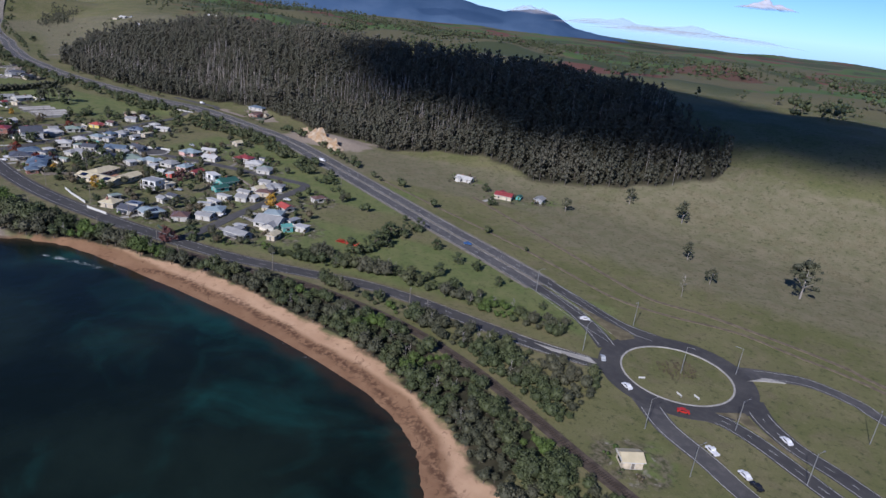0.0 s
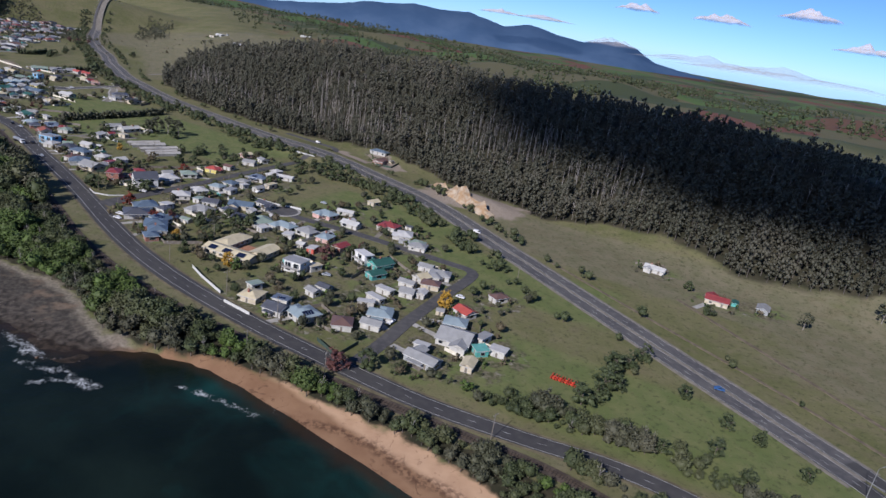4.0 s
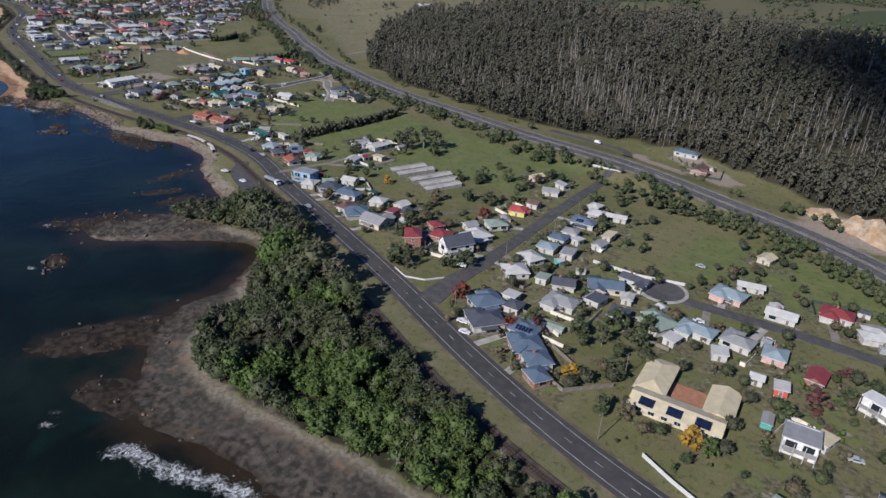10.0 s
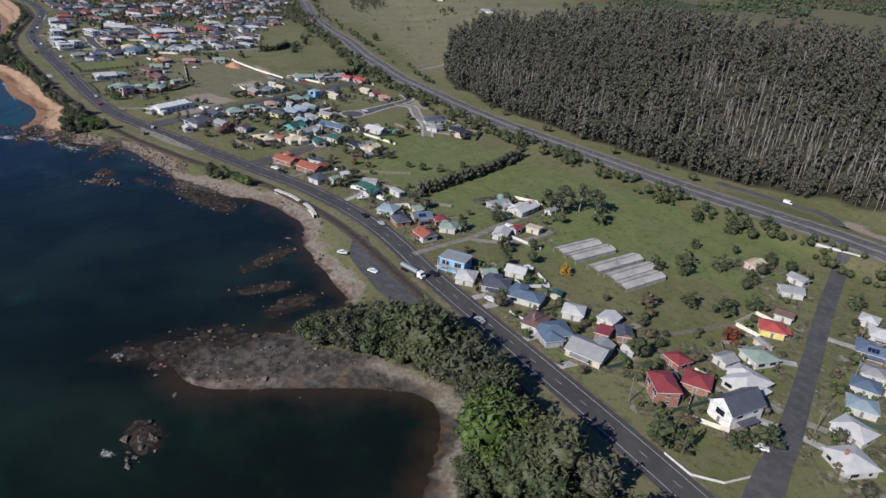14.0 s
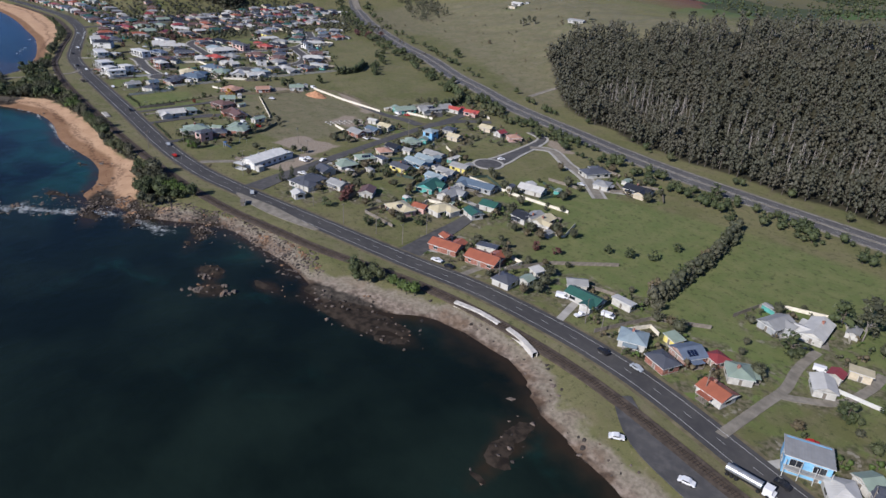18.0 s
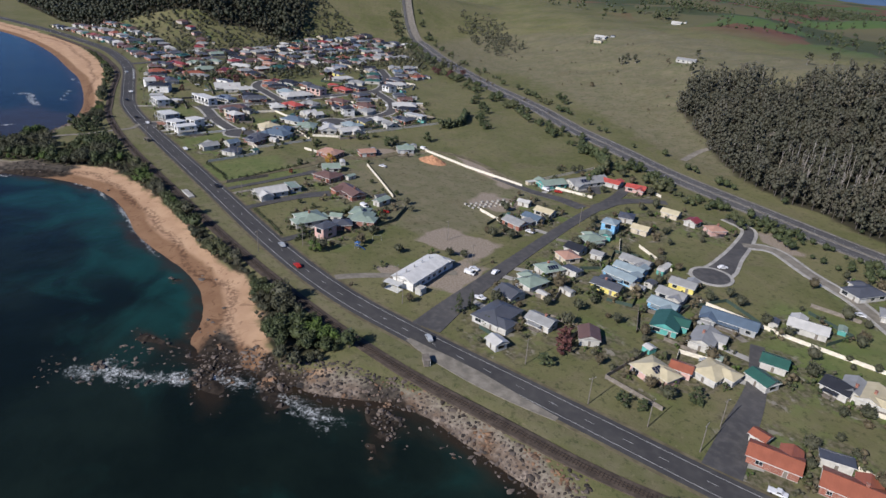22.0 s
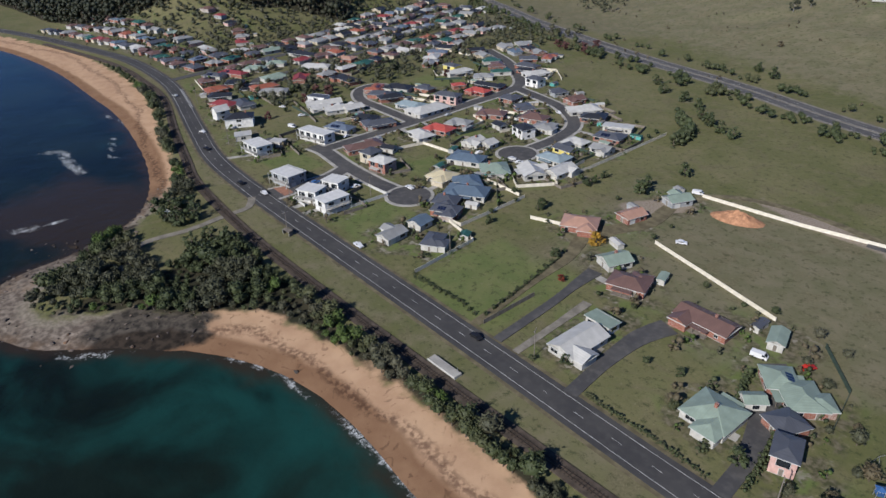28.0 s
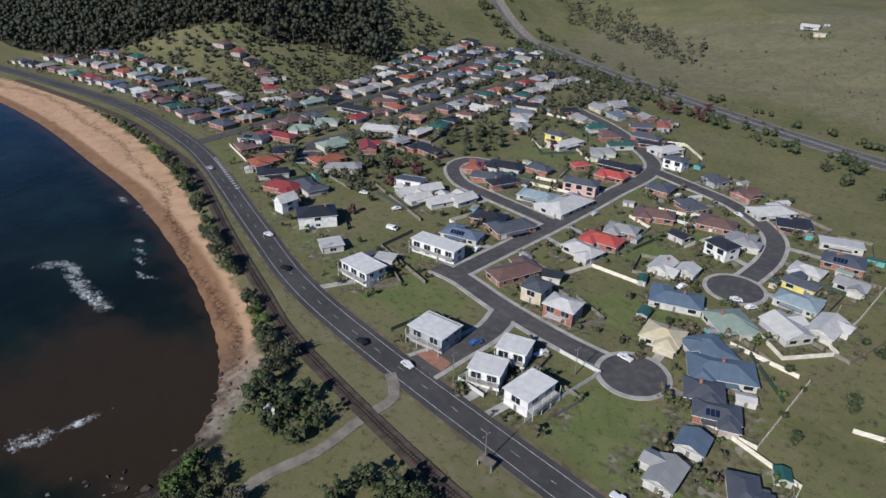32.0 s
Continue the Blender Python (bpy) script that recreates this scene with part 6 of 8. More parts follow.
school = big_building("care_home", -394, 204, 19, [(0, -9, False, 27, 9, 3.2, False), (-10, 5, True, 19, 9, 3.2, True), (11, 3, True, 15, 8, 3.2, False)], "Y", "c", "cream-roofed building of three wings round a courtyard", "building")
for k in range(3):
    s = Shape()
    px = -11 + k * 8.5
    s.face(((px, -13.4, 3.42), (px + 4.6, -13.4, 3.42), (px + 4.6, -10.2, 4.38), (px, -10.2, 4.38)))
    part("solar_array", s, SOLAR, school, "dark blue solar panels")
part("courtyard", Shape().box(-5, 7, -4, 9, 0.02, 0.14), plain("terracotta_paving", lin(0.34, 0.17, 0.10), 0.9), school, "terracotta courtyard paving")
hall = big_building("community_hall", -932.5, 176.5, 110, [(0, 0, False, 24.5, 10, 4.2, False), (14.4, -0.6, True, 9, 5, 3.1, False)], "H", "h", "white community hall with a long white gabled roof", "hall")
for k in range(4):
    part("roof_vent", Shape().tube(-9 + k * 5.5, 0.9, 5.8, 6.6, 0.28, 0.28).tube(-9 + k * 5.5, 0.9, 6.6, 6.9, 0.42, 0.1), GALV, hall, "round roof vent")
part("porch", Shape().box(-17, -13.5, -1, 6, -0.3, 0.25).box(-17, -16.8, -1, -0.8, 0.2, 3).box(-17, -16.8, 5.8, 6, 0.2, 3).box(-17.2, -13.5, -1.2, 6.2, 3, 3.15), TRIM, hall, "white entrance porch")
part("side_room", Shape().box(-13, -9.5, -9.5, -6.5, -0.3, 2.8), WALL["w"], hall)

for gx0, gy0, gl in ((-622, 260, 24), (-614.5, 260, 25), (-602, 262, 28), (-593, 261, 26), (-586, 258, 24)):
    ob = thing("growing_shed", gx0, gy0, 84, "long low grey plastic-roofed growing shed", "greenhouse", "row of growing sheds")
    w, t = Shape(), Shape()
    for e in (-1, 1):
        w.box(-gl / 2, gl / 2, e * 3.3 - 0.08, e * 3.3 + 0.08, -0.3, 1.8)
    w.box(gl / 2 - 0.1, gl / 2, -3.3, 3.3, -0.3, 2.0)
    roof_shape(t, gl, 6.6, 1.9, 0.28, False, 0.15, fascia=0.08)
    part("wall", w, CONCRETE, ob)
    part("roof", t, [CONCRETE, GREY_TIMBER], ob)
    part("ridge_cap", Shape().box(-gl / 2, gl / 2, -0.2, 0.2, 2.82, 2.92), GREY_TIMBER, ob)

# driveways from the houses to their streets
for k, (hx, hy, hr, hl, hw) in enumerate(list(HOUSES)):
    if hl * hw < 75 or hx < -1320:
        continue
    best = None
    for q in NET + [COAST_NET]:
        dd = np.hypot(q[:, 0] - hx, q[:, 1] - hy)
        i = int(np.argmin(dd))
        if best is None or dd[i] < best[0]:
            best = (dd[i], q[i])
    if not 9 < best[0] < 26:
        continue
    v = np.array((best[1][0] - hx, best[1][1] - hy)) / best[0]
    side = np.array((-v[1], v[0])) * (2.5 if k % 2 else -2.5)
    a, b = np.array((hx, hy)) + v * (0.35 * min(hl, hw)) + side, np.array((hx, hy)) + v * (best[0] - 3.2) + side
    ribbon("driveway", [tuple(a), tuple((a + b) / 2), tuple(b)], 3.0, CONCRETE if k % 3 else GRAVEL, 0.07 + 0.004 * (k % 5), "pale concrete driveway between house and street" if k % 3 else "grey gravel driveway between house and street", "driveway")

# sheds behind the houses, and fences round the plots
lot = random.Random(5)
for hx, hy, hr, hl, hw in list(HOUSES):
    if hl * hw < 70 or hl > 28:
        continue
    c, s = math.cos(radians(hr)), math.sin(radians(hr))
    if lot.random() < (0.75 if hx > -1300 else 0.25):
        u, v = lot.choice((-1, 1)) * (hl / 2 + lot.uniform(2, 5)), (1 if (c > 0) else -1) * lot.uniform(hw / 2 + 2, hw / 2 + 8)
        x, y = hx + u * c - v * s, hy + u * s + v * c
        rd = min(away(np.array([x]), np.array([y]), q)[0][0] for q in NET)
        if rd > 7.5 and lone(x, y, 8) and y > np.interp(x, [p[0] for p in COAST_ROAD][::-1], [p[1] for p in COAST_ROAD][::-1]) + 10:
            shed(x, y, hr + lot.choice((0, 90)), lot.uniform(3, 6.5), lot.uniform(2.6, 4.2), lot.choice("GGWTDN"), lot.choice("wwgct"))


def fence(pts, mat, high, label, panel=3.4):
    """A boundary fence of sheet or paling panels between posts."""
    (x0, y0) = pts[0]
    ob = thing("fence", x0, y0, 0, label, "fence", "boundary fences")
    base = near_z(x0, y0)
    for (ax, ay), (bx, by) in zip(pts[:-1], pts[1:]):
        d = math.hypot(bx - ax, by - ay)
        n = max(1, round(d / panel))
        turn = math.degrees(math.atan2(by - ay, bx - ax))
        key = (round(d / n, 1), high, mat.name)
        if key not in PANELS:
            w = d / n
            s = Shape().box(0.06, w - 0.06, -0.03, 0.03, 0.05, high)
            s.box(0.06, w - 0.06, -0.06, 0.06, high - 0.06, high + 0.02)
            PANELS[key] = (s.mesh("panel", [mat]), Shape().box(-0.08, 0.08, -0.08, 0.08, -0.4, high + 0.1).mesh("post", [mat]))
        for i in range(n):
            fx, fy = ax + (bx - ax) * i / n, ay + (by - ay) * i / n
            m = pose(fx - x0, fy - y0, near_z(fx, fy) - base, 0, 0, turn)
            part("panel", PANELS[key][0], None, ob, "", m)
            part("post", PANELS[key][1], None, ob, "", m)
    return ob


PANELS = {}
CREAM, WHITE, TIMBER, GREEN = (CREAM_FENCE, 1.6, "cream sheet-metal boundary fence"), (TRIM, 1.5, "white rendered boundary wall"), (GREY_TIMBER, 1.7, "weathered grey timber paling fence"), (DARK_FENCE, 1.6, "dark green sheet fence")
fence([(-387, 173), (-376, 171), (-356, 169)], *WHITE)
fence([(-348, 166), (-332, 168)], *WHITE)
fence([(-520, 180), (-511, 179), (-504, 184), (-501, 192)], TRIM, 0.8, "low white garden wall at the corner")
fence([(-475, 258), (-454, 264), (-438, 274)], *WHITE)
fence([(-599, 195), (-586, 196)], TRIM, 0.8, "low white garden wall by the road")
fence([(-857, 262), (-821, 267), (-791, 274)], *CREAM)
fence([(-1072, 233), (-1044, 225), (-1017, 217)], *CREAM)
fence([(-1082, 284), (-1040, 287), (-997, 294)], *CREAM)
fence([(-1147, 188), (-1122, 183), (-1119, 151)], *CREAM)
fence([(-1183, 151), (-1181, 184), (-1196, 183.5)], *WHITE)
fence([(-1208, 158), (-1208, 150), (-1197.5, 150)], *WHITE)
fence([(-1136, 227), (-1135, 188), (-1150, 187)], *CREAM)
fence([(-1120, 214), (-1106, 219)], *CREAM)
fence([(-1138, 342), (-1137, 275), (-1139, 251)], *CREAM)
fence([(-1349, 227), (-1298, 215)], *TIMBER)
fence([(-1449, 200), (-1389, 188)], *CREAM)
fence([(-1161, 228), (-1139, 227)], *CREAM)
fence([(-1001, 215), (-988, 199), (-985, 180)], *GREEN)
fence([(-1000, 361), (-1000, 304), (-980, 311), (-963, 317)], *CREAM)
fence([(-979, 247), (-957, 246), (-948, 251)], *CREAM)
fence([(-1079, 148), (-1079, 172)], *TIMBER)
fence([(-905, 285), (-880, 276)], *CREAM)
fence([(-830, 300), (-812, 304)], *TIMBER)
fence([(-765, 200), (-757, 226), (-740, 250)], *TIMBER)
fence([(-712, 202), (-706, 226), (-690, 240)], *TIMBER)
fence([(-655, 240), (-630, 244)], *WHITE)
fence([(-612, 208), (-604, 222), (-615, 226)], *WHITE)
fence([(-556, 230), (-545, 262)], *TIMBER)
fence([(-466, 176), (-462, 200), (-440, 206)], *TIMBER)
fence([(-436, 178), (-420, 176), (-412, 192)], *TIMBER)
fence([(-330, 262), (-352, 268), (-340, 230)], *TIMBER)
fence([(-300, 178), (-286, 176), (-289, 190)], *GREEN)
fence([(-276, 228), (-250, 236)], *CREAM)
fence([(-1226, 222), (-1222, 238), (-1200, 240)], *CREAM)
fence([(-1238, 290), (-1225, 286), (-1222, 268)], *CREAM)
fence([(-1190, 216), (-1188, 232)], *TIMBER)
fence([(-1292, 205), (-1290, 186), (-1256, 180)], *TIMBER)
fence([(-1235, 300), (-1205, 304)], *WHITE)
fence([(-880, 200), (-868, 204), (-862, 186)], *TIMBER)
fence([(-845, 216), (-843, 188), (-822, 190)], *TIMBER)

# back fences of the house plots, each one run round two or three sides
LOT_FENCE = ((GREY_TIMBER, 1.6, "weathered grey timber paling fence behind a house"), (CREAM_FENCE, 1.6, "cream sheet fence behind a house"), (GREY_TIMBER, 1.5, "weathered grey timber paling fence behind a house"),
             (DARK_FENCE, 1.5, "dark green sheet fence behind a house"))
fr = random.Random(31)
NET_PTS = np.vstack([smooth_line(q[0], 3) for q in STREETS.values()] + [smooth_line(COAST_ROAD, 3)])
SITES = np.array([h[:2] for h in HOUSES])
for hx, hy, hr, hl, hw in list(HOUSES):
    if hl * hw < 66 or hl > 28 or hx < -1400 or -1140 < hx < -960 or fr.random() < 0.22:
        continue
    q = min(NET + [COAST_NET], key=lambda n: np.min(np.hypot(n[:, 0] - hx, n[:, 1] - hy)))
    i = int(np.argmin(np.hypot(q[:, 0] - hx, q[:, 1] - hy)))
    u = np.array((hx - q[i][0], hy - q[i][1]))
    if np.linalg.norm(u) > 60:
        continue
    u /= np.linalg.norm(u)
    w = np.array((-u[1], u[0]))
    back, sd = max(hl, hw) * 0.5 + fr.uniform(4, 8), hl * 0.5 + fr.uniform(2, 3.5)
    c = np.array((hx, hy))
    runs = [c - w * sd - u * fr.uniform(-2, 3), c - w * sd + u * back, c + w * sd + u * back, c + w * sd - u * fr.uniform(-2, 3)]
    if fr.random() < 0.5:
        runs = runs[:3]
    elif fr.random() < 0.5:
        runs = runs[1:]
    fmat, fh, flab = fr.choice(LOT_FENCE)
    spots = [a + (b - a) * j / 8 for a, b in zip(runs[:-1], runs[1:]) for j in range(8)] + [runs[-1]]
    best, cur = [], []
    for p in spots:
        if np.min(np.hypot(*(NET_PTS - p).T)) > 7.5 and np.min(np.hypot(*(SITES - p).T)) > 5.5:
            cur = cur + [p]
            best = cur if len(cur) > len(best) else best
        else:
            cur = []
    if len(best) < 5:
        continue
    best = np.array(best)
    t = np.gradient(best, axis=0)
    t /= np.linalg.norm(t, axis=1)[:, None]
    o = np.stack([-t[:, 1], t[:, 0]], 1) * 0.06
    zz = upland(best[:, 0], best[:, 1])
    m = len(best)
    v = np.vstack([np.column_stack([best - o, zz - 0.1]), np.column_stack([best - o, zz + fh]), np.column_stack([best + o, zz + fh]), np.column_stack([best + o, zz - 0.1])])
    j = np.arange(m - 1)
    f = np.vstack([np.stack([j + m * q, j + 1 + m * q, j + 1 + m * (q + 1), j + m * (q + 1)], 1) for q in range(3)])
    tagged(mesh_object("paling_fence", v, f[:, ::-1], [fmat]), flab, "fence", "back fences")

# ---------------------------------------------------------------- trees
PHI = (1 + 5 ** 0.5) / 2
ICO_V = np.array([(-1, PHI, 0), (1, PHI, 0), (-1, -PHI, 0), (1, -PHI, 0), (0, -1, PHI), (0, 1, PHI), (0, -1, -PHI), (0, 1, -PHI), (PHI, 0, -1), (PHI, 0, 1), (-PHI, 0, -1), (-PHI, 0, 1)]) / math.hypot(1, PHI)
ICO_F = np.array([(0, 11, 5), (0, 5, 1), (0, 1, 7), (0, 7, 10), (0, 10, 11), (1, 5, 9), (5, 11, 4), (11, 10, 2), (10, 7, 6), (7, 1, 8),
                  (3, 9, 4), (3, 4, 2), (3, 2, 6), (3, 6, 8), (3, 8, 9), (4, 9, 5), (2, 4, 11), (6, 2, 10), (8, 6, 7), (9, 8, 1)])


OCT_V = np.array([(1, 0, 0), (-1, 0, 0), (0, 1, 0), (0, -1, 0), (0, 0, 1), (0, 0, -1)], float)
OCT_F = np.array([(0, 2, 4), (2, 1, 4), (1, 3, 4), (3, 0, 4), (2, 0, 5), (1, 2, 5), (3, 1, 5), (0, 3, 5)])


def tuft_shape(r, size, tall):
    """An uneven eight-sided leaf tuft, turned at random."""
    a = r.uniform(0, 6.28)
    v = OCT_V * (1 + r.uniform(-0.35, 0.35, (6, 1))) * size * np.array((1, 1, tall))
    return np.column_stack([v[:, 0] * math.cos(a) - v[:, 1] * math.sin(a), v[:, 0] * math.sin(a) + v[:, 1] * math.cos(a), v[:, 2] + 0.3 * v[:, 0]])


def limb(r, a, b, r0, r1, n=5):
    """A tapered round limb from a to b."""
    a, b = np.array(a, float), np.array(b, float)
    d = (b - a) / np.linalg.norm(b - a)
    u = np.cross(d, (0.3, 0.9, 0.2))
    u /= np.linalg.norm(u)
    w = np.cross(d, u)
    ang = np.linspace(0, 2 * np.pi, n, endpoint=False)
    ring = np.cos(ang)[:, None] * u + np.sin(ang)[:, None] * w
    v = np.vstack([a + ring * r0, b + ring * r1])
    i = np.arange(n)
    j = (i + 1) % n
    return v, np.vstack([np.stack([i, j, n + j], 1), np.stack([i, n + j, n + i], 1)])


def tree_arrays(seed, height, spread, trunk, clumps, leaves, lean=0.0, flat=0.7, limbs=4, size=0.34):
    """Vertices, triangles and material slots (0 leaves, 1 bark) of one tree: a tapered trunk, limbs, and a broken crown of clumps and loose leaf sprays."""
    r = np.random.RandomState(seed)
    V, F, M, k = [], [], [], 0

    def put(v, f, m):
        nonlocal k
        V.append(v)
        F.append(f + k)
        M.append(np.full(len(f), m))
        k += len(v)

    top = np.array((lean * height, 0, height * 0.8))
    put(*limb(r, (0, 0, -0.4), top, height * 0.022 + 0.05, 0.05), 1)
    base = height * trunk
    for q in range(limbs):
        a = r.uniform(0, 2 * np.pi)
        s = r.uniform(0.35, 0.75)
        p = top * s
        e = p + np.array((math.cos(a) * spread * 0.65, math.sin(a) * spread * 0.65, height * r.uniform(0.12, 0.28)))
        put(*limb(r, p, e, height * 0.012 + 0.03, 0.03, 4), 1)
    for q in range(clumps):
        a, rad = r.uniform(0, 2 * np.pi), math.sqrt(r.uniform(0, 1))
        zz = r.uniform(0, 1)
        bulge = math.sin(math.pi * min(1, 0.22 + 0.72 * zz)) ** 0.7
        c = np.array((math.cos(a) * rad * spread * bulge + lean * height * zz, math.sin(a) * rad * spread * bulge, base + zz * (height - base) * 0.94))
        s = spread * size * r.uniform(0.55, 1.25)
        v = ICO_V * (1 + r.uniform(-0.38, 0.38, (12, 1))) * s * 0.78 * np.array((1, 1, flat * r.uniform(0.7, 1.2)))
        rot = r.uniform(0, 2 * np.pi)
        v = np.column_stack([v[:, 0] * math.cos(rot) - v[:, 1] * math.sin(rot), v[:, 0] * math.sin(rot) + v[:, 1] * math.cos(rot), v[:, 2]])
        put(v + c, ICO_F, 0)
        for _ in range(leaves):
            d = r.normal(size=3)
            d /= np.linalg.norm(d)
            p = c + d * s * r.uniform(0.55, 1.2)
            e1, e2 = r.normal(size=3), r.normal(size=3)
            put(np.array([p, p + e1 * s * 0.36, p + e2 * s * 0.36]), np.array([[0, 1, 2]]), 0)
    return np.vstack(V), np.vstack(F), np.concatenate(M)


def crown_arrays(seed, height, spread, tufts, leaves, tuft=0.27):
    """A wind-rounded tree: a short trunk, a dark heart and a dome of many small leaf tufts with loose sprays."""
    r = np.random.RandomState(seed)
    V, F, M, k = [], [], [], 0

    def put(v, f, m):
        nonlocal k
        V.append(v)
        F.append(f + k)
        M.append(np.full(len(f), m))
        k += len(v)

    mid = height * 0.55
    put(*limb(r, (0, 0, -0.4), (0, 0, mid), height * 0.03 + 0.04, 0.05), 1)
    put(ICO_V * np.array((spread * 0.72, spread * 0.72, height * 0.36)) * (1 + r.uniform(-0.15, 0.15, (12, 1))) + np.array((0, 0, mid)), ICO_F, 0)
    for q in range(tufts):
        a, u = 2.4 * q + r.uniform(-0.4, 0.4), -0.25 + 1.22 * (q + r.uniform(0.1, 0.9)) / tufts
        u = min(u, 0.98)
        w = math.sqrt(1 - u * u) * r.uniform(0.72, 1.08)
        c = np.array((math.cos(a) * w * spread * 0.82, math.sin(a) * w * spread * 0.82, mid + u * height * 0.40 * r.uniform(0.85, 1.15)))
        s = spread * tuft * r.uniform(0.7, 1.3)
        put(tuft_shape(r, s * 0.72, 0.7) + c, OCT_F, 0)
        for _ in range(leaves):
            d = r.normal(size=3)
            d[2] = abs(d[2])
            d /= np.linalg.norm(d)
            p = c + d * s * r.uniform(0.4, 1.15)
            e1, e2 = r.normal(size=3), r.normal(size=3)
            put(np.array([p, p + e1 * s * 0.42, p + e2 * s * 0.42]), np.array([[0, 1, 2]]), 0)
    return np.vstack(V), np.vstack(F), np.concatenate(M)


def bare_arrays(seed, height, spread, limbs=7, stem=0.011):
    """A dead tree: trunk and forked bare limbs."""
    r = np.random.RandomState(seed)
    V, F, k = [], [], 0
    parts = [((0, 0, -0.4), (r.uniform(-0.6, 0.6), r.uniform(-0.6, 0.6), height), height * stem, 0.05)]
    for q in range(limbs):
        s, a = r.uniform(0.35, 0.9), r.uniform(0, 2 * np.pi)
        p = np.array(parts[0][1]) * s
        e = p + np.array((math.cos(a) * spread * (1.1 - s), math.sin(a) * spread * (1.1 - s), height * 0.2))
        parts.append((tuple(p), tuple(e), height * 0.009, 0.03))
    for a, b, r0, r1 in parts:
        v, f = limb(r, a, b, r0, r1, 4)
        V.append(v)
        F.append(f + k)
        k += len(v)
    return np.vstack(V), np.vstack(F), np.ones(k and sum(len(f) for f in F), int)


def scatter(name, kinds, places, mats, label, category, smooth=True):
    """Many trees of a few kinds as one mesh of kind stuff. places: rows of x, y, z, size, turn, kind."""
    V, F, M, k = [], [], [], 0
    for x, y, z, s, a, q in places:
        v, f, m = kinds[int(q)]
        c, d = math.cos(a) * s, math.sin(a) * s
        V.append(np.column_stack([v[:, 0] * c - v[:, 1] * d + x, v[:, 0] * d + v[:, 1] * c + y, v[:, 2] * s + z]))
        F.append(f + k)
        M.append(m)
        k += len(v)
    return tagged(mesh_object(name, np.vstack(V), np.vstack(F), mats, np.concatenate(M), smooth=smooth), label, category, kind="stuff")


def strew(n, x0, x1, y0, y1, accept, seed, gap, tries=6):
    """Random places in a stretch of the plan that pass a test, no two nearer than gap."""
    r = np.random.RandomState(seed)
    x, y = r.uniform(x0, x1, n * tries), r.uniform(y0, y1, n * tries)
    ok = accept(x, y)
    cells, out = {}, []
    for px, py in zip(x[ok], y[ok]):
        c = (int(px // gap), int(py // gap))
        if any(math.hypot(px - q[0], py - q[1]) < gap for dx in (-1, 0, 1) for dy in (-1, 0, 1) for q in cells.get((c[0] + dx, c[1] + dy), ())):
            continue
        cells.setdefault(c, []).append((px, py))
        out.append((px, py))
        if len(out) >= n:
            break
    return np.array(out)


def rows_for(p, seed, lo, hi, kinds, z=None):
    r = np.random.RandomState(seed)
    n = len(p)
    zz = upland(p[:, 0], p[:, 1]) if z is None else np.full(n, z)
    return np.column_stack([p, zz, r.uniform(lo, hi, n), r.uniform(0, 6.28, n), r.randint(0, kinds, n)])


def in_forest(x, y):
    return forest_depth(x, y) > 0


def gum_arrays(seed, height, spread, clumps=17, sprays=4):
    """A slender forest gum: a tall bare stem and a narrow broken crown high up on it."""
    r = np.random.RandomState(seed)
    V, F, M, k = [], [], [], 0

    def put(v, f, m):
        nonlocal k
        V.append(v)
        F.append(f + k)
        M.append(np.full(len(f), m))
        k += len(v)

    lean = r.uniform(-0.05, 0.05, 2) * height
    put(*limb(r, (0, 0, -0.6), (lean[0], lean[1], height * 0.93), 0.30, 0.06, 4), 1)
    for q in range(clumps):
        u = 0.22 + 0.76 * (q + r.uniform(0, 1)) / clumps
        a, w = r.uniform(0, 6.28), r.uniform(0.1, 1.0) * (1.15 - 0.75 * abs(u - 0.6))
        c = np.array((lean[0] * u + math.cos(a) * spread * 0.8 * w, lean[1] * u + math.sin(a) * spread * 0.8 * w, height * u))
        t = spread * r.uniform(0.26, 0.46)
        put(tuft_shape(r, t * 0.8, r.uniform(0.9, 1.7)) + c, OCT_F, 0)
        for _ in range(sprays):
            d = r.normal(size=3)
            p = c + d / np.linalg.norm(d) * t * r.uniform(0.6, 1.3)
            put(np.array([p, p + r.normal(size=3) * t * 0.5, p + r.normal(size=3) * t * 0.5]), np.array([[0, 1, 2]]), 0)
    return np.vstack(V), np.vstack(F), np.concatenate(M)


GUMS = [gum_arrays(20 + i, 14 + 1.1 * (i % 5), 3.1 + 0.35 * (i % 3)) for i in range(9)]
FAR_GUMS = [tree_arrays(120 + i, 13, 4.2, 0.2, 8, 3, limbs=0, flat=0.95, size=0.46) for i in range(5)]
BARES = [bare_arrays(50 + i, 16 + 1.3 * i, 2.2, 8) for i in range(5)]
forest = strew(5600, -1115, -70, 395, 705, in_forest, 3, 4.1, 14)
keep = forest[(forest[:, 1] < 560) | (np.arange(len(forest)) % 2 == 0)]
stand = np.zeros(len(keep))
for args in ((-455, 500, 52, 30, 10), (-625, 472, 70, 28, 0), (-345, 480, 28, 22, 0), (-890, 458, 45, 18, -10), (-760, 445, 40, 14, 0), (-700, 520, 40, 16, 0)):
    stand = np.maximum(stand, soft_patch(keep[:, 0], keep[:, 1], *args, 0.5))
grey = (np.random.RandomState(6).uniform(0, 1, len(keep)) < 0.02 + 0.62 * stand) & (keep[:, 1] < 610)
back = keep[:, 1] > 570
scatter("forest_crest", GUMS, rows_for(keep[~grey & back], 44, 0.65, 1.2, 9), [LEAF["forest"], BARK_PALE], "crest of the dark eucalypt forest", "forest")
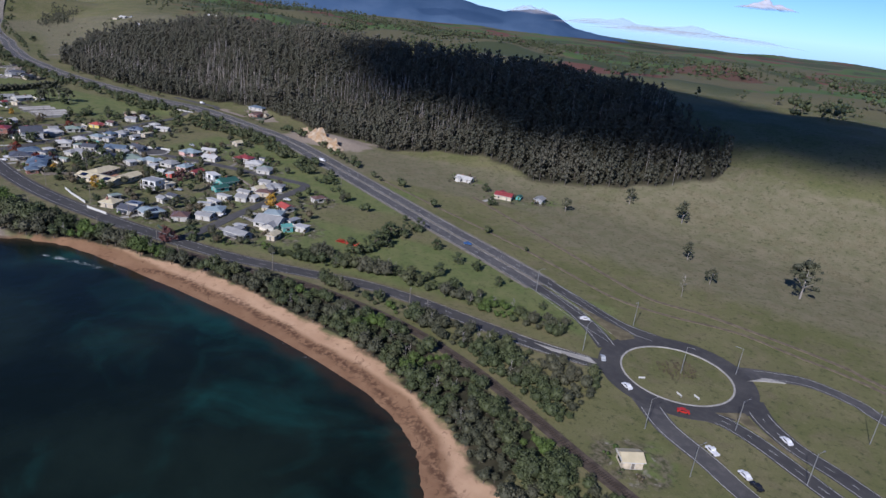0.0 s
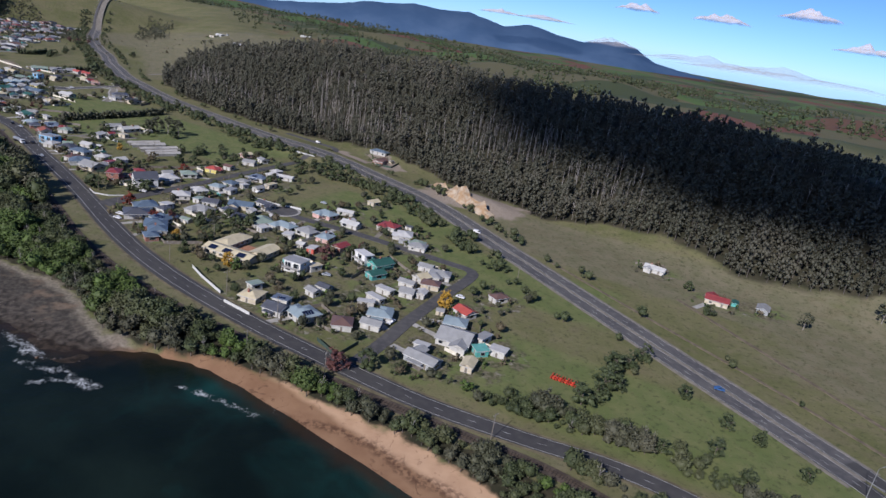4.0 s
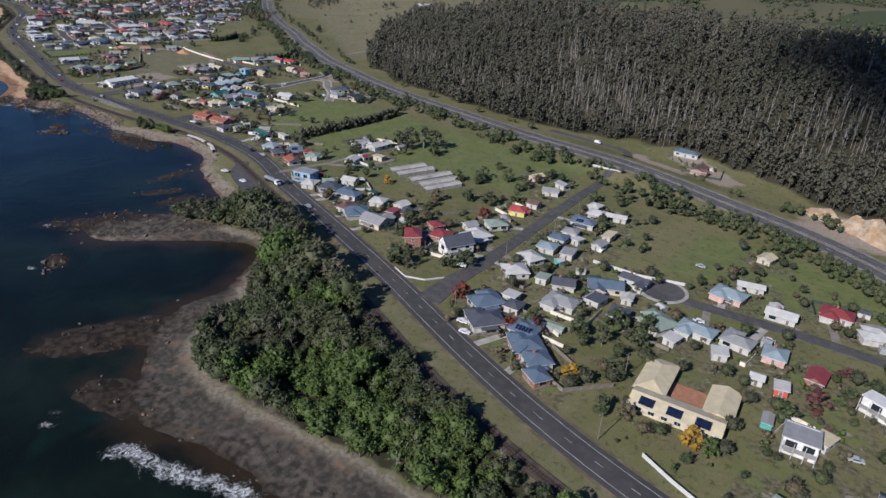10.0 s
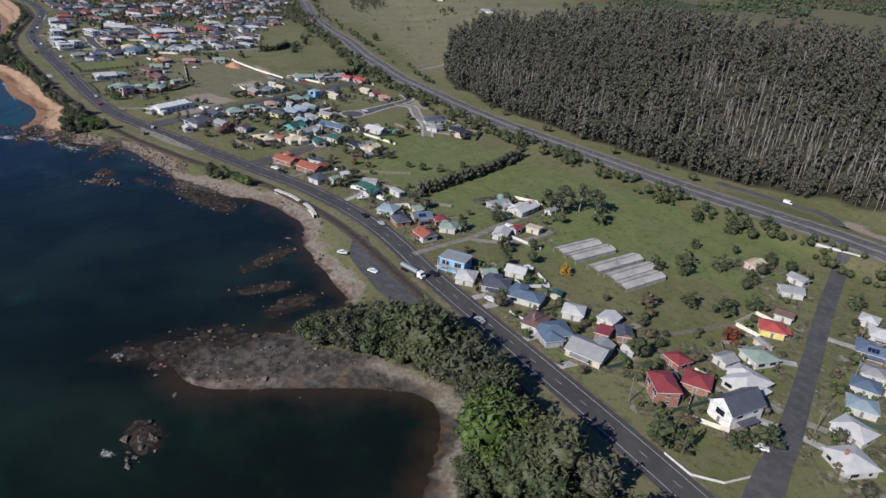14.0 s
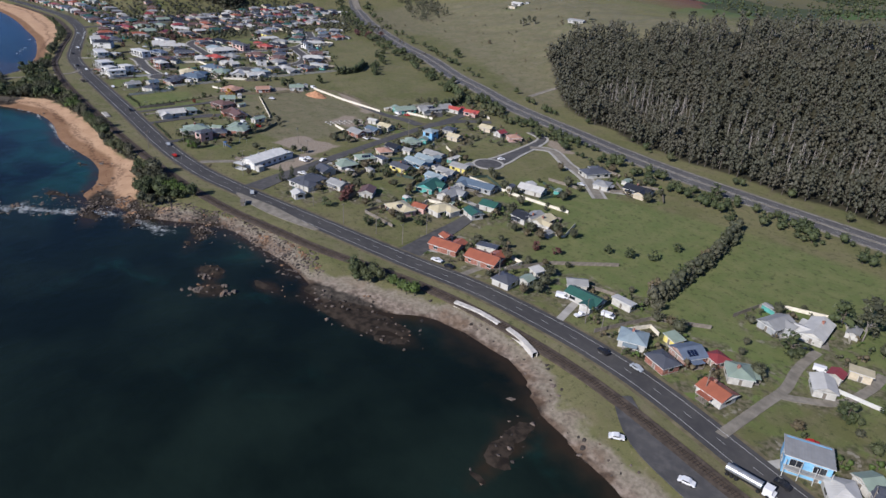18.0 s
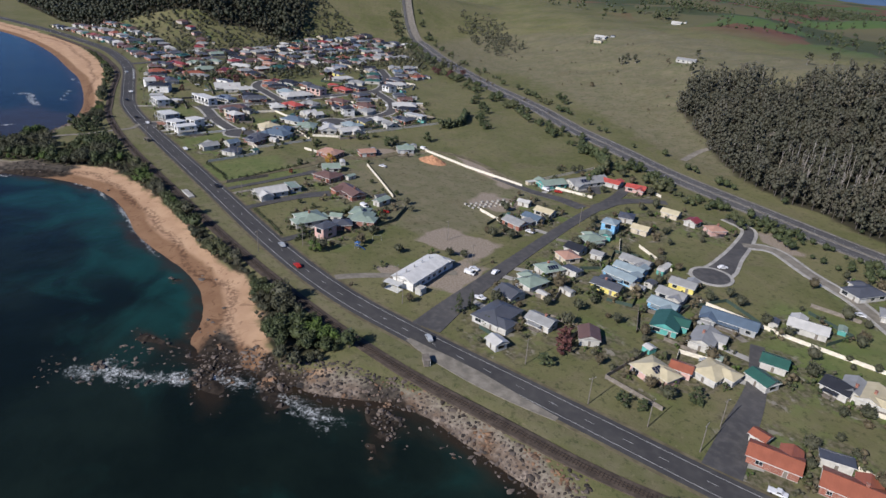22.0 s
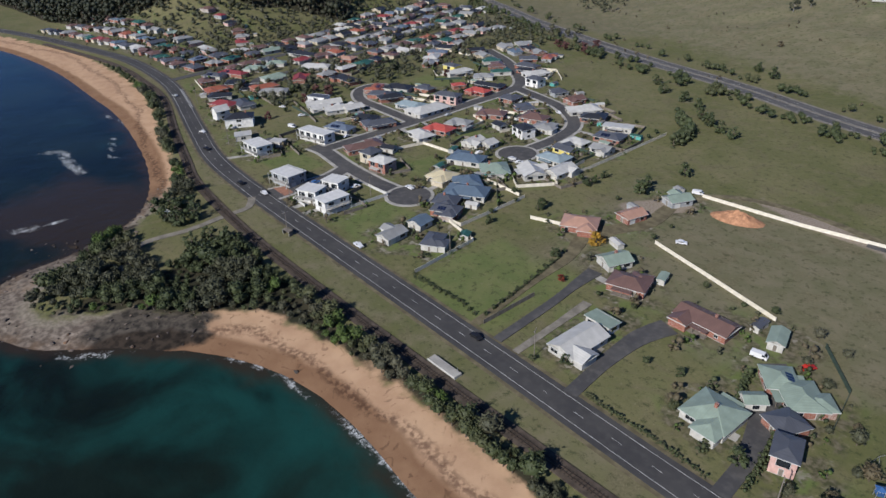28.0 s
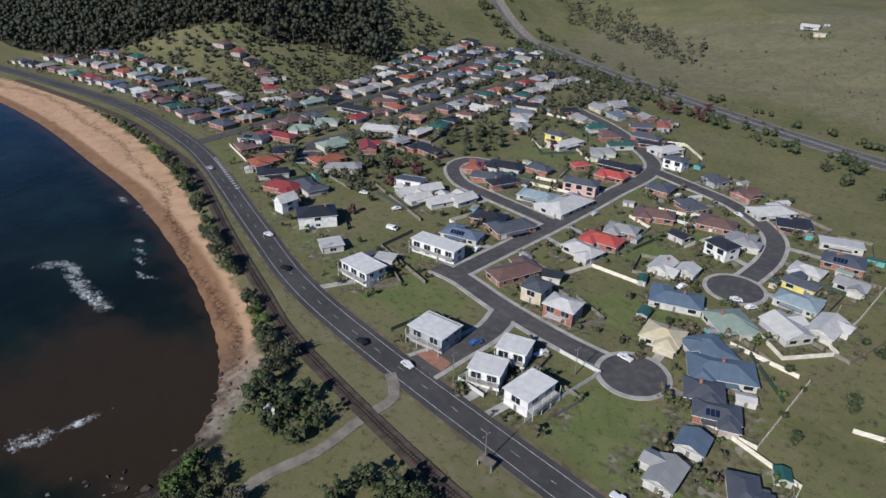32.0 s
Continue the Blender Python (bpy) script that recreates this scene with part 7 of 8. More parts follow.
scatter("forest", GUMS, rows_for(keep[~grey & ~back], 4, 0.55, 1.2, 9), [LEAF["forest"], BARK_GREY], "dense dark eucalypt forest on a hillside", "forest")
scatter("bare_trees", BARES, rows_for(keep[grey], 5, 0.75, 1.1, 5), [BARK_PALE, BARK_PALE], "stand of pale dead leafless trees", "dead trees")

BUSH = [crown_arrays(80 + i, 4.4 + 0.4 * (i % 3), 2.2 + 0.15 * (i % 4), 22, 10, 0.24) for i in range(8)]
FAR_BUSH = [crown_arrays(90 + i, 4.4, 2.2, 11, 4, 0.34) for i in range(5)]
FAR_LOW = [tree_arrays(140 + i, 13, 4.4, 0.12, 5, 2, limbs=0, flat=0.95, size=0.58) for i in range(5)]
RAIL_X = [p[0] for p in RAIL_LINE][::-1]
RAIL_Y = [p[1] for p in RAIL_LINE][::-1]
ROAD_X = [p[0] for p in COAST_ROAD][::-1]
ROAD_Y = [p[1] for p in COAST_ROAD][::-1]


def in_scrub(x, y):
    ry = np.interp(x, RAIL_X, RAIL_Y)
    hit = np.zeros(x.shape, bool)
    band = (y < ry + 62) & (y > ry - 105)
    hit[band] = scrub_here(x[band], y[band], ry[band])
    return hit


def scrub_here(x, y, ry):
    cy = np.interp(x, ROAD_X, ROAD_Y)
    belt = inside(x, y, SCRUB_POLY) & (y < ry - 5)
    thick = np.interp(x, [-1700, -1300, -1250, -905, -900, -830, -790, -700, -640, -600, -60, 100], [0.6, 0.6, 2, 2, 0.06, 0.1, 0.5, 0.08, 0.5, 2, 2, 2])
    luck = 0.5 + 0.5 * rolling(x, y, 21, 31)
    clear = soft_patch(x, y, -1216, 100, 28, 19) + soft_patch(x, y, -650, 166, 40, 14)
    strip = (y > ry + 5) & (y < cy - 9) & (x > -235) & (x < -62)
    park = (y > cy + 12) & (y < cy + 24) & (x > -235) & (x < -90)
    return (belt & (luck < thick) & (clear < 0.5)) | (strip & (luck < 0.9)) | (park & (luck < 0.7))


scrub = strew(3600, -1700, 60, 30, 260, in_scrub, 6, 2.8, 46)
tone = rolling(scrub[:, 0], scrub[:, 1], 60, 14) - 0.15
for args in ((-452, 118, 36, 17, 10), (-548, 140, 14, 10, 0), (-392, 136, 26, 9, 0)):
    tone = tone + 1.0 * soft_patch(scrub[:, 0], scrub[:, 1], *args, 0.5)
big = rolling(scrub[:, 0], scrub[:, 1], 26, 15)
sz = -0.6
for nm, pick, leaf, words, sd in (("coastal_scrub", (tone <= 0.5) & (tone > -0.35), "dark", "dense dark green coastal scrub behind the beach", 7), ("bright_scrub", tone > 0.5, "bright", "lush bright green coastal scrub", 8),
                                  ("grey_scrub", tone <= -0.35, "gum", "grey-green wind-shaped coastal scrub", 13)):
    rows = rows_for(scrub[pick], sd, 0.5, 1.3, 8, sz)
    rows[:, 3] *= (1.0 + 0.42 * np.clip(big[pick], -1, 1.3)) * np.interp(scrub[pick, 0], [-650, -600, -240, -150], [1.0, 1.3, 1.25, 1.0]) * (1 + 0.85 * soft_patch(scrub[pick, 0], scrub[pick, 1], -545, 152, 62, 15, 8, 0.4))
    scatter(nm, BUSH, rows, [LEAF[leaf], BARK], words, "scrub")


def in_verge(x, y):
    hy = np.interp(x, [p[0] for p in HIGHWAY_LINE][::-1], [p[1] for p in HIGHWAY_LINE][::-1])
    d = y - hy
    luck = 0.5 + 0.5 * rolling(x, y, 34, 41)
    a = (d < -14) & (d > -34) & (luck < np.interp(x, [-1600, -1100, -1000, -640, -600, -420, -380, -300, -260, -100], [0.55, 0.45, 0.62, 0.64, 0.6, 0.75, 0.6, 0.45, 0.2, 0.05]))
    b = (d > 14) & (d < 26) & (luck < np.interp(x, [-1600, -900, -600, -400, -340, -100], [0.4, 0.3, 0.1, 0.3, 0.5, 0.05]))
    return a | b


verge = strew(1300, -1650, -90, 230, 700, in_verge, 9, 3.2, 50)
scatter("roadside_scrub", FAR_BUSH, rows_for(verge, 10, 0.5, 1.5, 5), [LEAF["dark"], BARK], "dark scrub along the highway verge", "scrub")


snag = scrub[(scrub[:, 0] > -620) & (scrub[:, 0] < -80)][::13]
scatter("bare_scrub_trees", [bare_arrays(70 + i, 7, 2.4, 9) for i in range(4)], rows_for(snag, 12, 0.8, 1.2, 4, -0.6), [BARK_PALE, BARK_PALE], "pale leafless trees standing in the scrub", "dead trees")
# ---------------------------------------------------------------- single trees
def split_tree(v, f, m, leaf, bark):
    out = []
    for q, (nm, mat) in enumerate((("crown", leaf), ("trunk", bark))):
        ff = f[m == q]
        used, inv = np.unique(ff, return_inverse=True)
        ob = mesh_object(nm, v[used], inv.reshape(ff.shape), [mat])
        me = ob.data
        bpy.data.objects.remove(ob)
        out.append(me)
    return out


def taper(v, f, m, height, base):
    """Draws a crown in towards its top, as a conifer's."""
    w = v.copy()
    k = np.clip((v[:, 2] - base) / (height - base), 0, 1)
    w[:, :2] *= (1.25 - 1.1 * k)[:, None]
    return w, f, m


SPECIES = {}
for kind, leaf, words in (("round", "dark", "rounded dark green garden tree"), ("bright", "bright", "leafy bright green tree"), ("red", "red", "autumn-red broadleaf tree in a garden"), ("gold", "gold", "golden yellow autumn tree"),
                          ("plum", "plum", "purple-brown leafy tree in a garden"), ("dry", "dry", "brownish half-bare tree in a garden")):
    SPECIES[kind] = ([split_tree(*tree_arrays(200 + i + len(kind) * 7, 8, 3.7, 0.12, 26, 12, limbs=5, flat=0.85, size=0.34), LEAF[leaf], BARK) for i in range(3)], 8.0, words)
SPECIES["gum"] = ([split_tree(*tree_arrays(240 + i, 16, 5.6, 0.30, 30, 14, lean=0.05, limbs=7, flat=0.7, size=0.27), LEAF["gum"], BARK_PALE) for i in range(3)], 16.0, "tall open-crowned gum tree")
SPECIES["conifer"] = ([split_tree(*taper(*tree_arrays(260 + i, 12, 3.0, 0.06, 34, 12, limbs=6, flat=0.55, size=0.30), 12, 0.7), LEAF["dark"], BARK) for i in range(2)], 12.0, "dark pointed conifer beside houses")
SPECIES["bare"] = ([[None, split_tree(*bare_arrays(270 + i, 9, 3.6, 11), BARK_PALE, BARK_PALE)[1]] for i in range(2)], 9.0, "leafless pale grey tree")
grow = random.Random(3)


def tree(x, y, h, kind="round"):
    if not lone(x, y, 5.0):
        return
    forms, full, words = SPECIES[kind]
    size = h / full
    ob = thing("tree", x, y, grow.uniform(0, 360), words, "tree", "trees of the town")
    crown, trunk = grow.choice(forms)
    m = Matrix.Diagonal((size * grow.uniform(0.9, 1.15), size * grow.uniform(0.9, 1.15), size, 1))
    if crown:
        part("crown", crown, None, ob, "", m)
    part("trunk", trunk, None, ob, "", m)


for x, y, h, k in ((-19, 364, 21, "gum"), (-66, 315, 12, "bare"), (-80, 373, 11, "gum"), (-102, 432, 15, "gum"), (-142, 440, 12, "gum"), (-210, 366, 7, "round"), (-171, 398, 10, "gum"), (-60, 345, 9, "gum"), (-232, 392, 6, "round")):
    tree(x, y, h, k)
for x, y, h in ((-209, 229, 9), (-207, 237, 8), (-209, 246, 9), (-211, 255, 8), (-213, 264, 9), (-211, 273, 8), (-210, 285, 8), (-205, 251, 7), (-163, 241, 7), (-166, 262, 6), (-154, 262, 6), (-136, 254, 5), (-109, 248, 4), (-185, 270, 6), (-176, 226, 6), (-150, 236, 5)):
    tree(x, y, h, "round")
for x, y, h, k in ((-293, 247, 8, "gold"), (-279, 171, 8, "plum"), (-264, 186, 8, "conifer"), (-273, 181, 8, "round"), (-250, 215, 5, "round"), (-241, 200, 5, "bright"), (-484, 187, 7, "red"), (-424, 184, 6, "gold"), (-381, 188, 7, "gold"), (-434, 221, 9, "round"),
                   (-416, 196, 8, "round"), (-421, 218, 7, "round"), (-370, 222, 7, "round"), (-450, 195, 6, "plum"), (-376, 189, 6, "bright"), (-407, 179, 6, "round"), (-366, 235, 8, "plum"), (-362, 246, 7, "round"), (-457, 188, 5, "red"), (-430, 208, 8, "gum"),
                   (-400, 182, 6, "dry"), (-440, 206, 7, "round"), (-426, 228, 8, "round"), (-346, 192, 5, "dry"), (-368, 262, 5, "plum")):
    tree(x, y, h, k)
for x, y, h, k in ((-517, 184, 12, "conifer"), (-505, 206, 8, "round"), (-652, 295, 15, "gum"), (-657, 288, 14, "gum"), (-664, 284, 10, "round"), (-646, 301, 13, "gum"), (-590, 274, 7, "round"), (-585, 289, 8, "round"), (-574, 300, 8, "round"), (-580, 282, 7, "round"),
                   (-514, 330, 10, "round"), (-500, 340, 11, "round"), (-486, 342, 11, "round"), (-472, 348, 11, "round"), (-462, 352, 10, "round"), (-450, 355, 10, "conifer"), (-524, 318, 7, "round"), (-594, 342, 7, "round"), (-524, 182, 9, "round"), (-537, 198, 8, "round"),
                   (-544, 203, 8, "round"), (-555, 212, 8, "round"), (-508, 200, 7, "round"), (-666, 249, 9, "round"), (-655, 280, 12, "gum"), (-636, 292, 9, "round"), (-639, 230, 7, "round"), (-608, 236, 5, "gold"), (-599, 258, 8, "bare"), (-593, 310, 5, "round")):
    tree(x, y, h, k)
for x, y, h, k in ((-572, 244, 7, "dry"), (-563, 259, 7, "round"), (-552, 264, 8, "round"), (-583, 358, 8, "round"), (-611, 340, 6, "round"), (-637, 344, 7, "round"), (-743, 260, 5, "round"), (-736, 268, 5, "round"), (-718, 245, 6, "dry"), (-719, 263, 7, "round"), (-723, 287, 6, "dry"),
                   (-731, 319, 6, "round"), (-763, 360, 9, "round"), (-901, 172, 10, "conifer"), (-751, 256, 4, "round"), (-735, 285, 4, "round"), (-717, 240, 6, "bare"), (-762, 235, 4, "plum"), (-770, 231, 4, "plum"), (-743, 340, 5, "round"), (-861, 187, 6, "plum"),
                   (-866, 192, 6, "plum"), (-882, 226, 6, "round"), (-831, 182, 5, "round"), (-826, 185, 4, "round"), (-889, 176, 4, "round"), (-819, 203, 5, "round"), (-859, 176, 5, "round"), (-540, 250, 6, "red"), (-560, 300, 6, "round"), (-548, 280, 6, "round")):
    tree(x, y, h, k)
for x, y, h, k in ((-1231, 104, 8, "round"), (-1230, 112, 7, "round"), (-1227, 98, 7, "round"), (-1221, 109, 8, "round"), (-1220, 101, 7, "round"), (-1196, 98, 7, "round"), (-1194, 105, 8, "round"), (-1188, 109, 8, "round"), (-1182, 111, 7, "round")):
    tree(x, y, h, k)
for x, y, h, k in ((-976, 150, 6, "bright"), (-901, 178, 9, "conifer"), (-996, 154, 5, "round"), (-1029, 380, 7, "round"), (-1115, 629, 12, "gum"), (-1092, 240, 5, "round"), (-1105, 275, 6, "round"), (-1100, 299, 7, "round"), (-1087, 216, 6, "gold"), (-1092, 197, 4, "round"),
                   (-1123, 225, 5, "round"), (-1048, 152, 4, "round"), (-1023, 172, 3, "round"), (-1129, 198, 4, "round"), (-1123, 222, 6, "conifer"), (-1125, 258, 4, "round"), (-1125, 271, 4, "round"), (-1103, 267, 7, "round"), (-1228, 105, 7, "round"), (-1241, 105, 7, "round"),
                   (-1236, 99, 8, "round"), (-1234, 108, 6, "round"), (-1079, 186, 3, "red"), (-1177, 199, 3, "dry"), (-1180, 205, 3, "round"), (-1367, 313, 7, "conifer"), (-1363, 262, 6, "round"), (-1325, 197, 5, "plum"), (-1356, 250, 6, "plum"), (-1342, 252, 7, "plum")):
    tree(x, y, h, k)
for x, y, h, k in ((-1404, 266, 7, "round"), (-1379, 313, 7, "conifer"), (-1324, 467, 7, "plum"), (-1321, 340, 6, "plum"), (-1312, 462, 8, "plum"), (-1300, 470, 8, "plum"), (-1290, 462, 7, "plum"), (-1367, 326, 8, "round"), (-1299, 486, 7, "plum"), (-1263, 467, 6, "round"),
                   (-1341, 232, 6, "plum"), (-1401, 323, 7, "conifer"), (-1368, 238, 6, "round"), (-1150, 490, 8, "round"), (-1166, 500, 7, "round"), (-1184, 410, 8, "round"), (-1150, 395, 7, "round"), (-1140, 380, 7, "round"), (-1130, 372, 8, "round"), (-1120, 366, 7, "round"),
                   (-1110, 362, 7, "round"), (-1165, 402, 7, "round"), (-1200, 425, 7, "round"), (-1210, 640, 11, "gum"), (-1200, 650, 10, "gum"), (-1215, 655, 9, "gum"), (-1150, 690, 10, "gum"), (-1040, 700, 12, "gum"), (-1020, 710, 12, "gum"), (-1180, 560, 5, "dry")):
    tree(x, y, h, k)
for k in range(12):
    tree(-1118 + 0.6 * k + 2.4 * k, 150 + 0.5 * math.sin(k), 1.6, "round")
    tree(-1082 - 0.9 * k, 152 + 4.6 * k, 1.8, "round")

# garden shrubs, town trees far off, hedgerows of the farms
SHRUB = [tree_arrays(300 + i, 2.0, 1.3, 0.02, 5, 5, limbs=1, flat=0.9, size=0.5) for i in range(4)]
gs = np.random.RandomState(17)
spots = []
for hx, hy, hr, hl, hw in HOUSES:
    for q in range(11 if hx > -1300 else 6):
        a, d = gs.uniform(0, 6.28), gs.uniform(0.56, 1.2) * max(hl, hw)
        px, py = hx + math.cos(a) * d, hy + math.sin(a) * d
        if lone(px, py, 6.2):
            spots.append((px, py))
spots = np.array(spots)
far_road = np.min([away(spots[:, 0], spots[:, 1], q)[0] for q in NET + [COAST_NET]], axis=0)
spots = spots[far_road > 6.0]
third = np.arange(len(spots)) % 4
scatter("pale_shrubs", SHRUB, rows_for(spots[third == 1], 22, 0.4, 1.3, 4), [LEAF["gum"], BARK], "grey-green garden shrubs between the houses", "shrubs")
scatter("garden_shrubs", SHRUB, rows_for(spots[third == 0], 18, 0.5, 1.5, 4), [LEAF["dark"], BARK], "dark green garden shrubs between the houses", "shrubs")
scatter("leafy_shrubs", SHRUB, rows_for(spots[third == 2], 19, 0.5, 1.7, 4), [LEAF["bright"], BARK], "bright green garden shrubs", "shrubs")
scatter("brown_shrubs", SHRUB, rows_for(spots[third == 3], 20, 0.6, 2.0, 4), [LEAF["dry"], BARK], "brownish garden shrubs", "shrubs")


def in_gardens(x, y):
    d = np.full(x.shape, 99.0)
    for hx, hy, hr, hl, hw in HOUSES:
        d = np.minimum(d, np.hypot(x - hx, y - hy) - max(hl, hw) * 0.45)
    for a in range(0, len(NET_PTS), 3):
        d[np.hypot(x - NET_PTS[a, 0], y - NET_PTS[a, 1]) < 9] = -1
    return (d > 2.6) & (d < 16)


for nm, n, x0, x1, leaf, sd, words in (("garden_trees", 80, -640, -250, "gum", 49, "grey-green trees in the back gardens"), ("garden_trees", 95, -640, -250, "dark", 41, "dark leafy trees in the back gardens"), ("garden_trees", 120, -1010, -640, "gum", 43, "dark leafy trees in the back gardens"),
                                       ("brown_garden_trees", 90, -1010, -250, "dry", 45, "brownish autumn trees in the back gardens"), ("estate_garden_trees", 70, -1400, -1010, "dark", 47, "small dark trees in the estate gardens")):
    gt = strew(n, x0, x1, 150, 375, in_gardens, sd, 6, 8)
    scatter(nm, BUSH, rows_for(gt, sd + 1, 0.4 if x0 < -1010 else 0.5, 0.8 if x0 < -1010 else 1.25, 8), [LEAF[leaf], BARK], words, "trees")


def in_far_town(x, y):
    luck = 0.5 + 0.5 * rolling(x, y, 40, 51)
    h = np.array([q[:2] for q in HOUSES])
    ok = luck < 0.92
    for hx, hy in h[h[:, 0] < -1250]:
        ok &= (x - hx) ** 2 + (y - hy) ** 2 > 81
    return ok & (y < 520) & (np.min([away(x, y, q)[0] for q in NET], axis=0) > 6)


town_trees = strew(1250, -1760, -1340, 210, 520, in_far_town, 23, 4.8, 12)
scatter("town_trees", FAR_BUSH, rows_for(town_trees, 24, 0.5, 1.5, 5), [LEAF["gum"], BARK], "dark trees among the far houses", "trees")
headland = strew(1900, -2120, -1560, 150, 540, lambda x, y: inside(x, y, HEAD_WOOD), 25, 7.0, 14)
scatter("headland_wood", FAR_LOW, rows_for(headland, 26, 1.1, 1.7, 5), [LEAF["deep"], BARK], "dark wooded headland hill above the town", "forest")


def in_hedges(x, y):
    a = np.abs(rolling(x, y, 420, 61)) < 0.08
    b = rolling(x, y, 300, 62) > 0.62
    d = y - np.interp(x, FOOT_X, FOOT_Y)
    return (a | b) & (d > 300) & ~((x > -1450) & (x < -1000) & (d < 420))


hedge = strew(3400, -2900, 900, 700, 2600, in_hedges, 27, 10, 12)
scatter("hedgerows", FAR_LOW, rows_for(hedge, 28, 0.7, 1.5, 5), [LEAF["dark"], BARK], "dark hedgerows and copses on the farmland", "trees")
creek = strew(240, -1640, -1380, 590, 980, lambda x, y: np.abs(y - np.interp(x, [-1640, -1500, -1380], [760, 690, 640])) < 28 + 20 * rolling(x, y, 60, 3), 29, 7)
scatter("creek_trees", FAR_GUMS, rows_for(creek, 30, 0.6, 1.0, 5), [LEAF["gum"], BARK], "trees along a creek below the hill", "trees")
tussock = strew(260, -1450, -1000, 440, 720, lambda x, y: 0.5 + 0.5 * rolling(x, y, 80, 71) < 0.3, 33, 7)
scatter("tussock", SHRUB, rows_for(tussock, 34, 0.4, 1.3, 4), [LEAF["dry"], BARK], "scattered brown tussocks on the grassy hill", "scrub")

def clipped_hedge(pts, high, leaf="dark", words="low clipped green hedge along a garden edge"):
    """A hedge of close shrubs along a line."""
    line = smooth_line(pts, 0.9)
    scatter("hedge", SHRUB, rows_for(line, int(abs(line[0][0])), high * 0.42, high * 0.6, 4), [LEAF[leaf], BARK], words, "hedge")


clipped_hedge([(-1036, 146), (-1027, 145.5), (-1014, 145.5), (-999, 144.5)], 1.2)
clipped_hedge([(-1083, 156), (-1086, 176), (-1090, 198)], 1.0)
clipped_hedge([(-1116, 149), (-1106, 150.5), (-1091, 151)], 1.0)
clipped_hedge([(-1004, 150), (-1006, 170), (-1010, 186)], 2.0)
clipped_hedge([(-991, 148), (-993, 164), (-997, 178)], 1.8)
clipped_hedge([(-713, 236), (-715, 251), (-718, 270), (-723, 296), (-733, 331)], 5.0, "gum", "wild hedgerow of grey-green bushes across the paddock")
clipped_hedge([(-980, 330), (-1000, 372), (-1040, 392)], 5.0, "dark", "tall dark hedge behind the depot yard")
clipped_hedge([(-1150, 372), (-1130, 352), (-1126, 330)], 5.0, "dark", "tall dark hedge beside the green field")

# worn yards and beds round the houses, dry plants on the roundabout
yard = np.zeros(X.shape)
for hx, hy, hr, hl, hw in HOUSES:
    w = (np.abs(X - hx) < 30) & (np.abs(Y - hy) < 30)
    yard[w] = np.maximum(yard[w], 1 - step(np.hypot(X[w] - hx, Y[w] - hy), 8, 21))
zones(ground, yard=yard)
ring = strew(170, -57, -33, 228, 251, lambda x, y: np.hypot(x + 45, y - 239.5) < 9.5 * (0.75 + 0.25 * rolling(x, y, 8, 3)), 38, 0.9)
scatter("roundabout_planting", SHRUB, rows_for(ring, 39, 0.2, 0.55, 4), [LEAF["dry"], BARK], "tan dry tussock planting in the middle of the roundabout", "plants")
for x, y, r in ((-53, 222, 40), (-38.5, 221, 150), (-33, 224, 150)):
    ob = thing("chevron_sign", x, y, r, "low white chevron board on the roundabout", "road sign", "chevron boards", z=near_z(x, y) + 0.02)
    part("board", Shape().box(-1.3, 1.3, -0.04, 0.04, 0.5, 1.2), TRIM, ob)
    part("post", Shape().box(-1.0, -0.9, -0.04, 0.04, -0.3, 0.5), GALV, ob)
    part("post", Shape().box(0.9, 1.0, -0.04, 0.04, -0.3, 0.5), GALV, ob)

# ---------------------------------------------------------------- rocks
def rock_material():
    n = Nodes("shore_rock", 0.85, 0, 0.3)
    geo = n.add("ShaderNodeNewGeometry")
    col = n.mix(n.ramp(geo.outputs["Random Per Island"], 0.1, 0.9), lin(0.028, 0.024, 0.021), lin(0.125, 0.100, 0.082))
    col = n.mix(n.ramp(n.noise(0.12, 4), 0.55, 0.68), col, lin(0.21, 0.12, 0.065))
    n.colour(col).bump(n.noise(2.5, 5), 0.6, 0.15)
    return n.mat


ROCK_MAT = rock_material()
ROCKS = []
for i in range(6):
    r = np.random.RandomState(400 + i)
    ROCKS.append((ICO_V * (1 + r.uniform(-0.4, 0.35, (12, 1))) * np.array((1.0, 0.75, 0.55)), ICO_F, np.zeros(20, int)))


def on_rocky_shore(x, y):
    dsw, _ = away(x, y, WATERLINE)
    rocky = np.interp(x, [-1300, -1255, -1225, -1165, -1140, -1010, -990, -955, -945, -860, -780, -560, -360, -320], [0, 0.7, 1, 0.9, 0.05, 0.0, 0.35, 0.05, 0.9, 0.9, 0.6, 0.3, 0.35, 0])
    luck = 0.5 + 0.5 * rolling(x, y, 16, 81)
    return ((reef_mask(x, y) > 0.42) & (luck < np.where(x > -580, 0.35, 0.8))) | ((dsw < 9) & (luck < rocky))


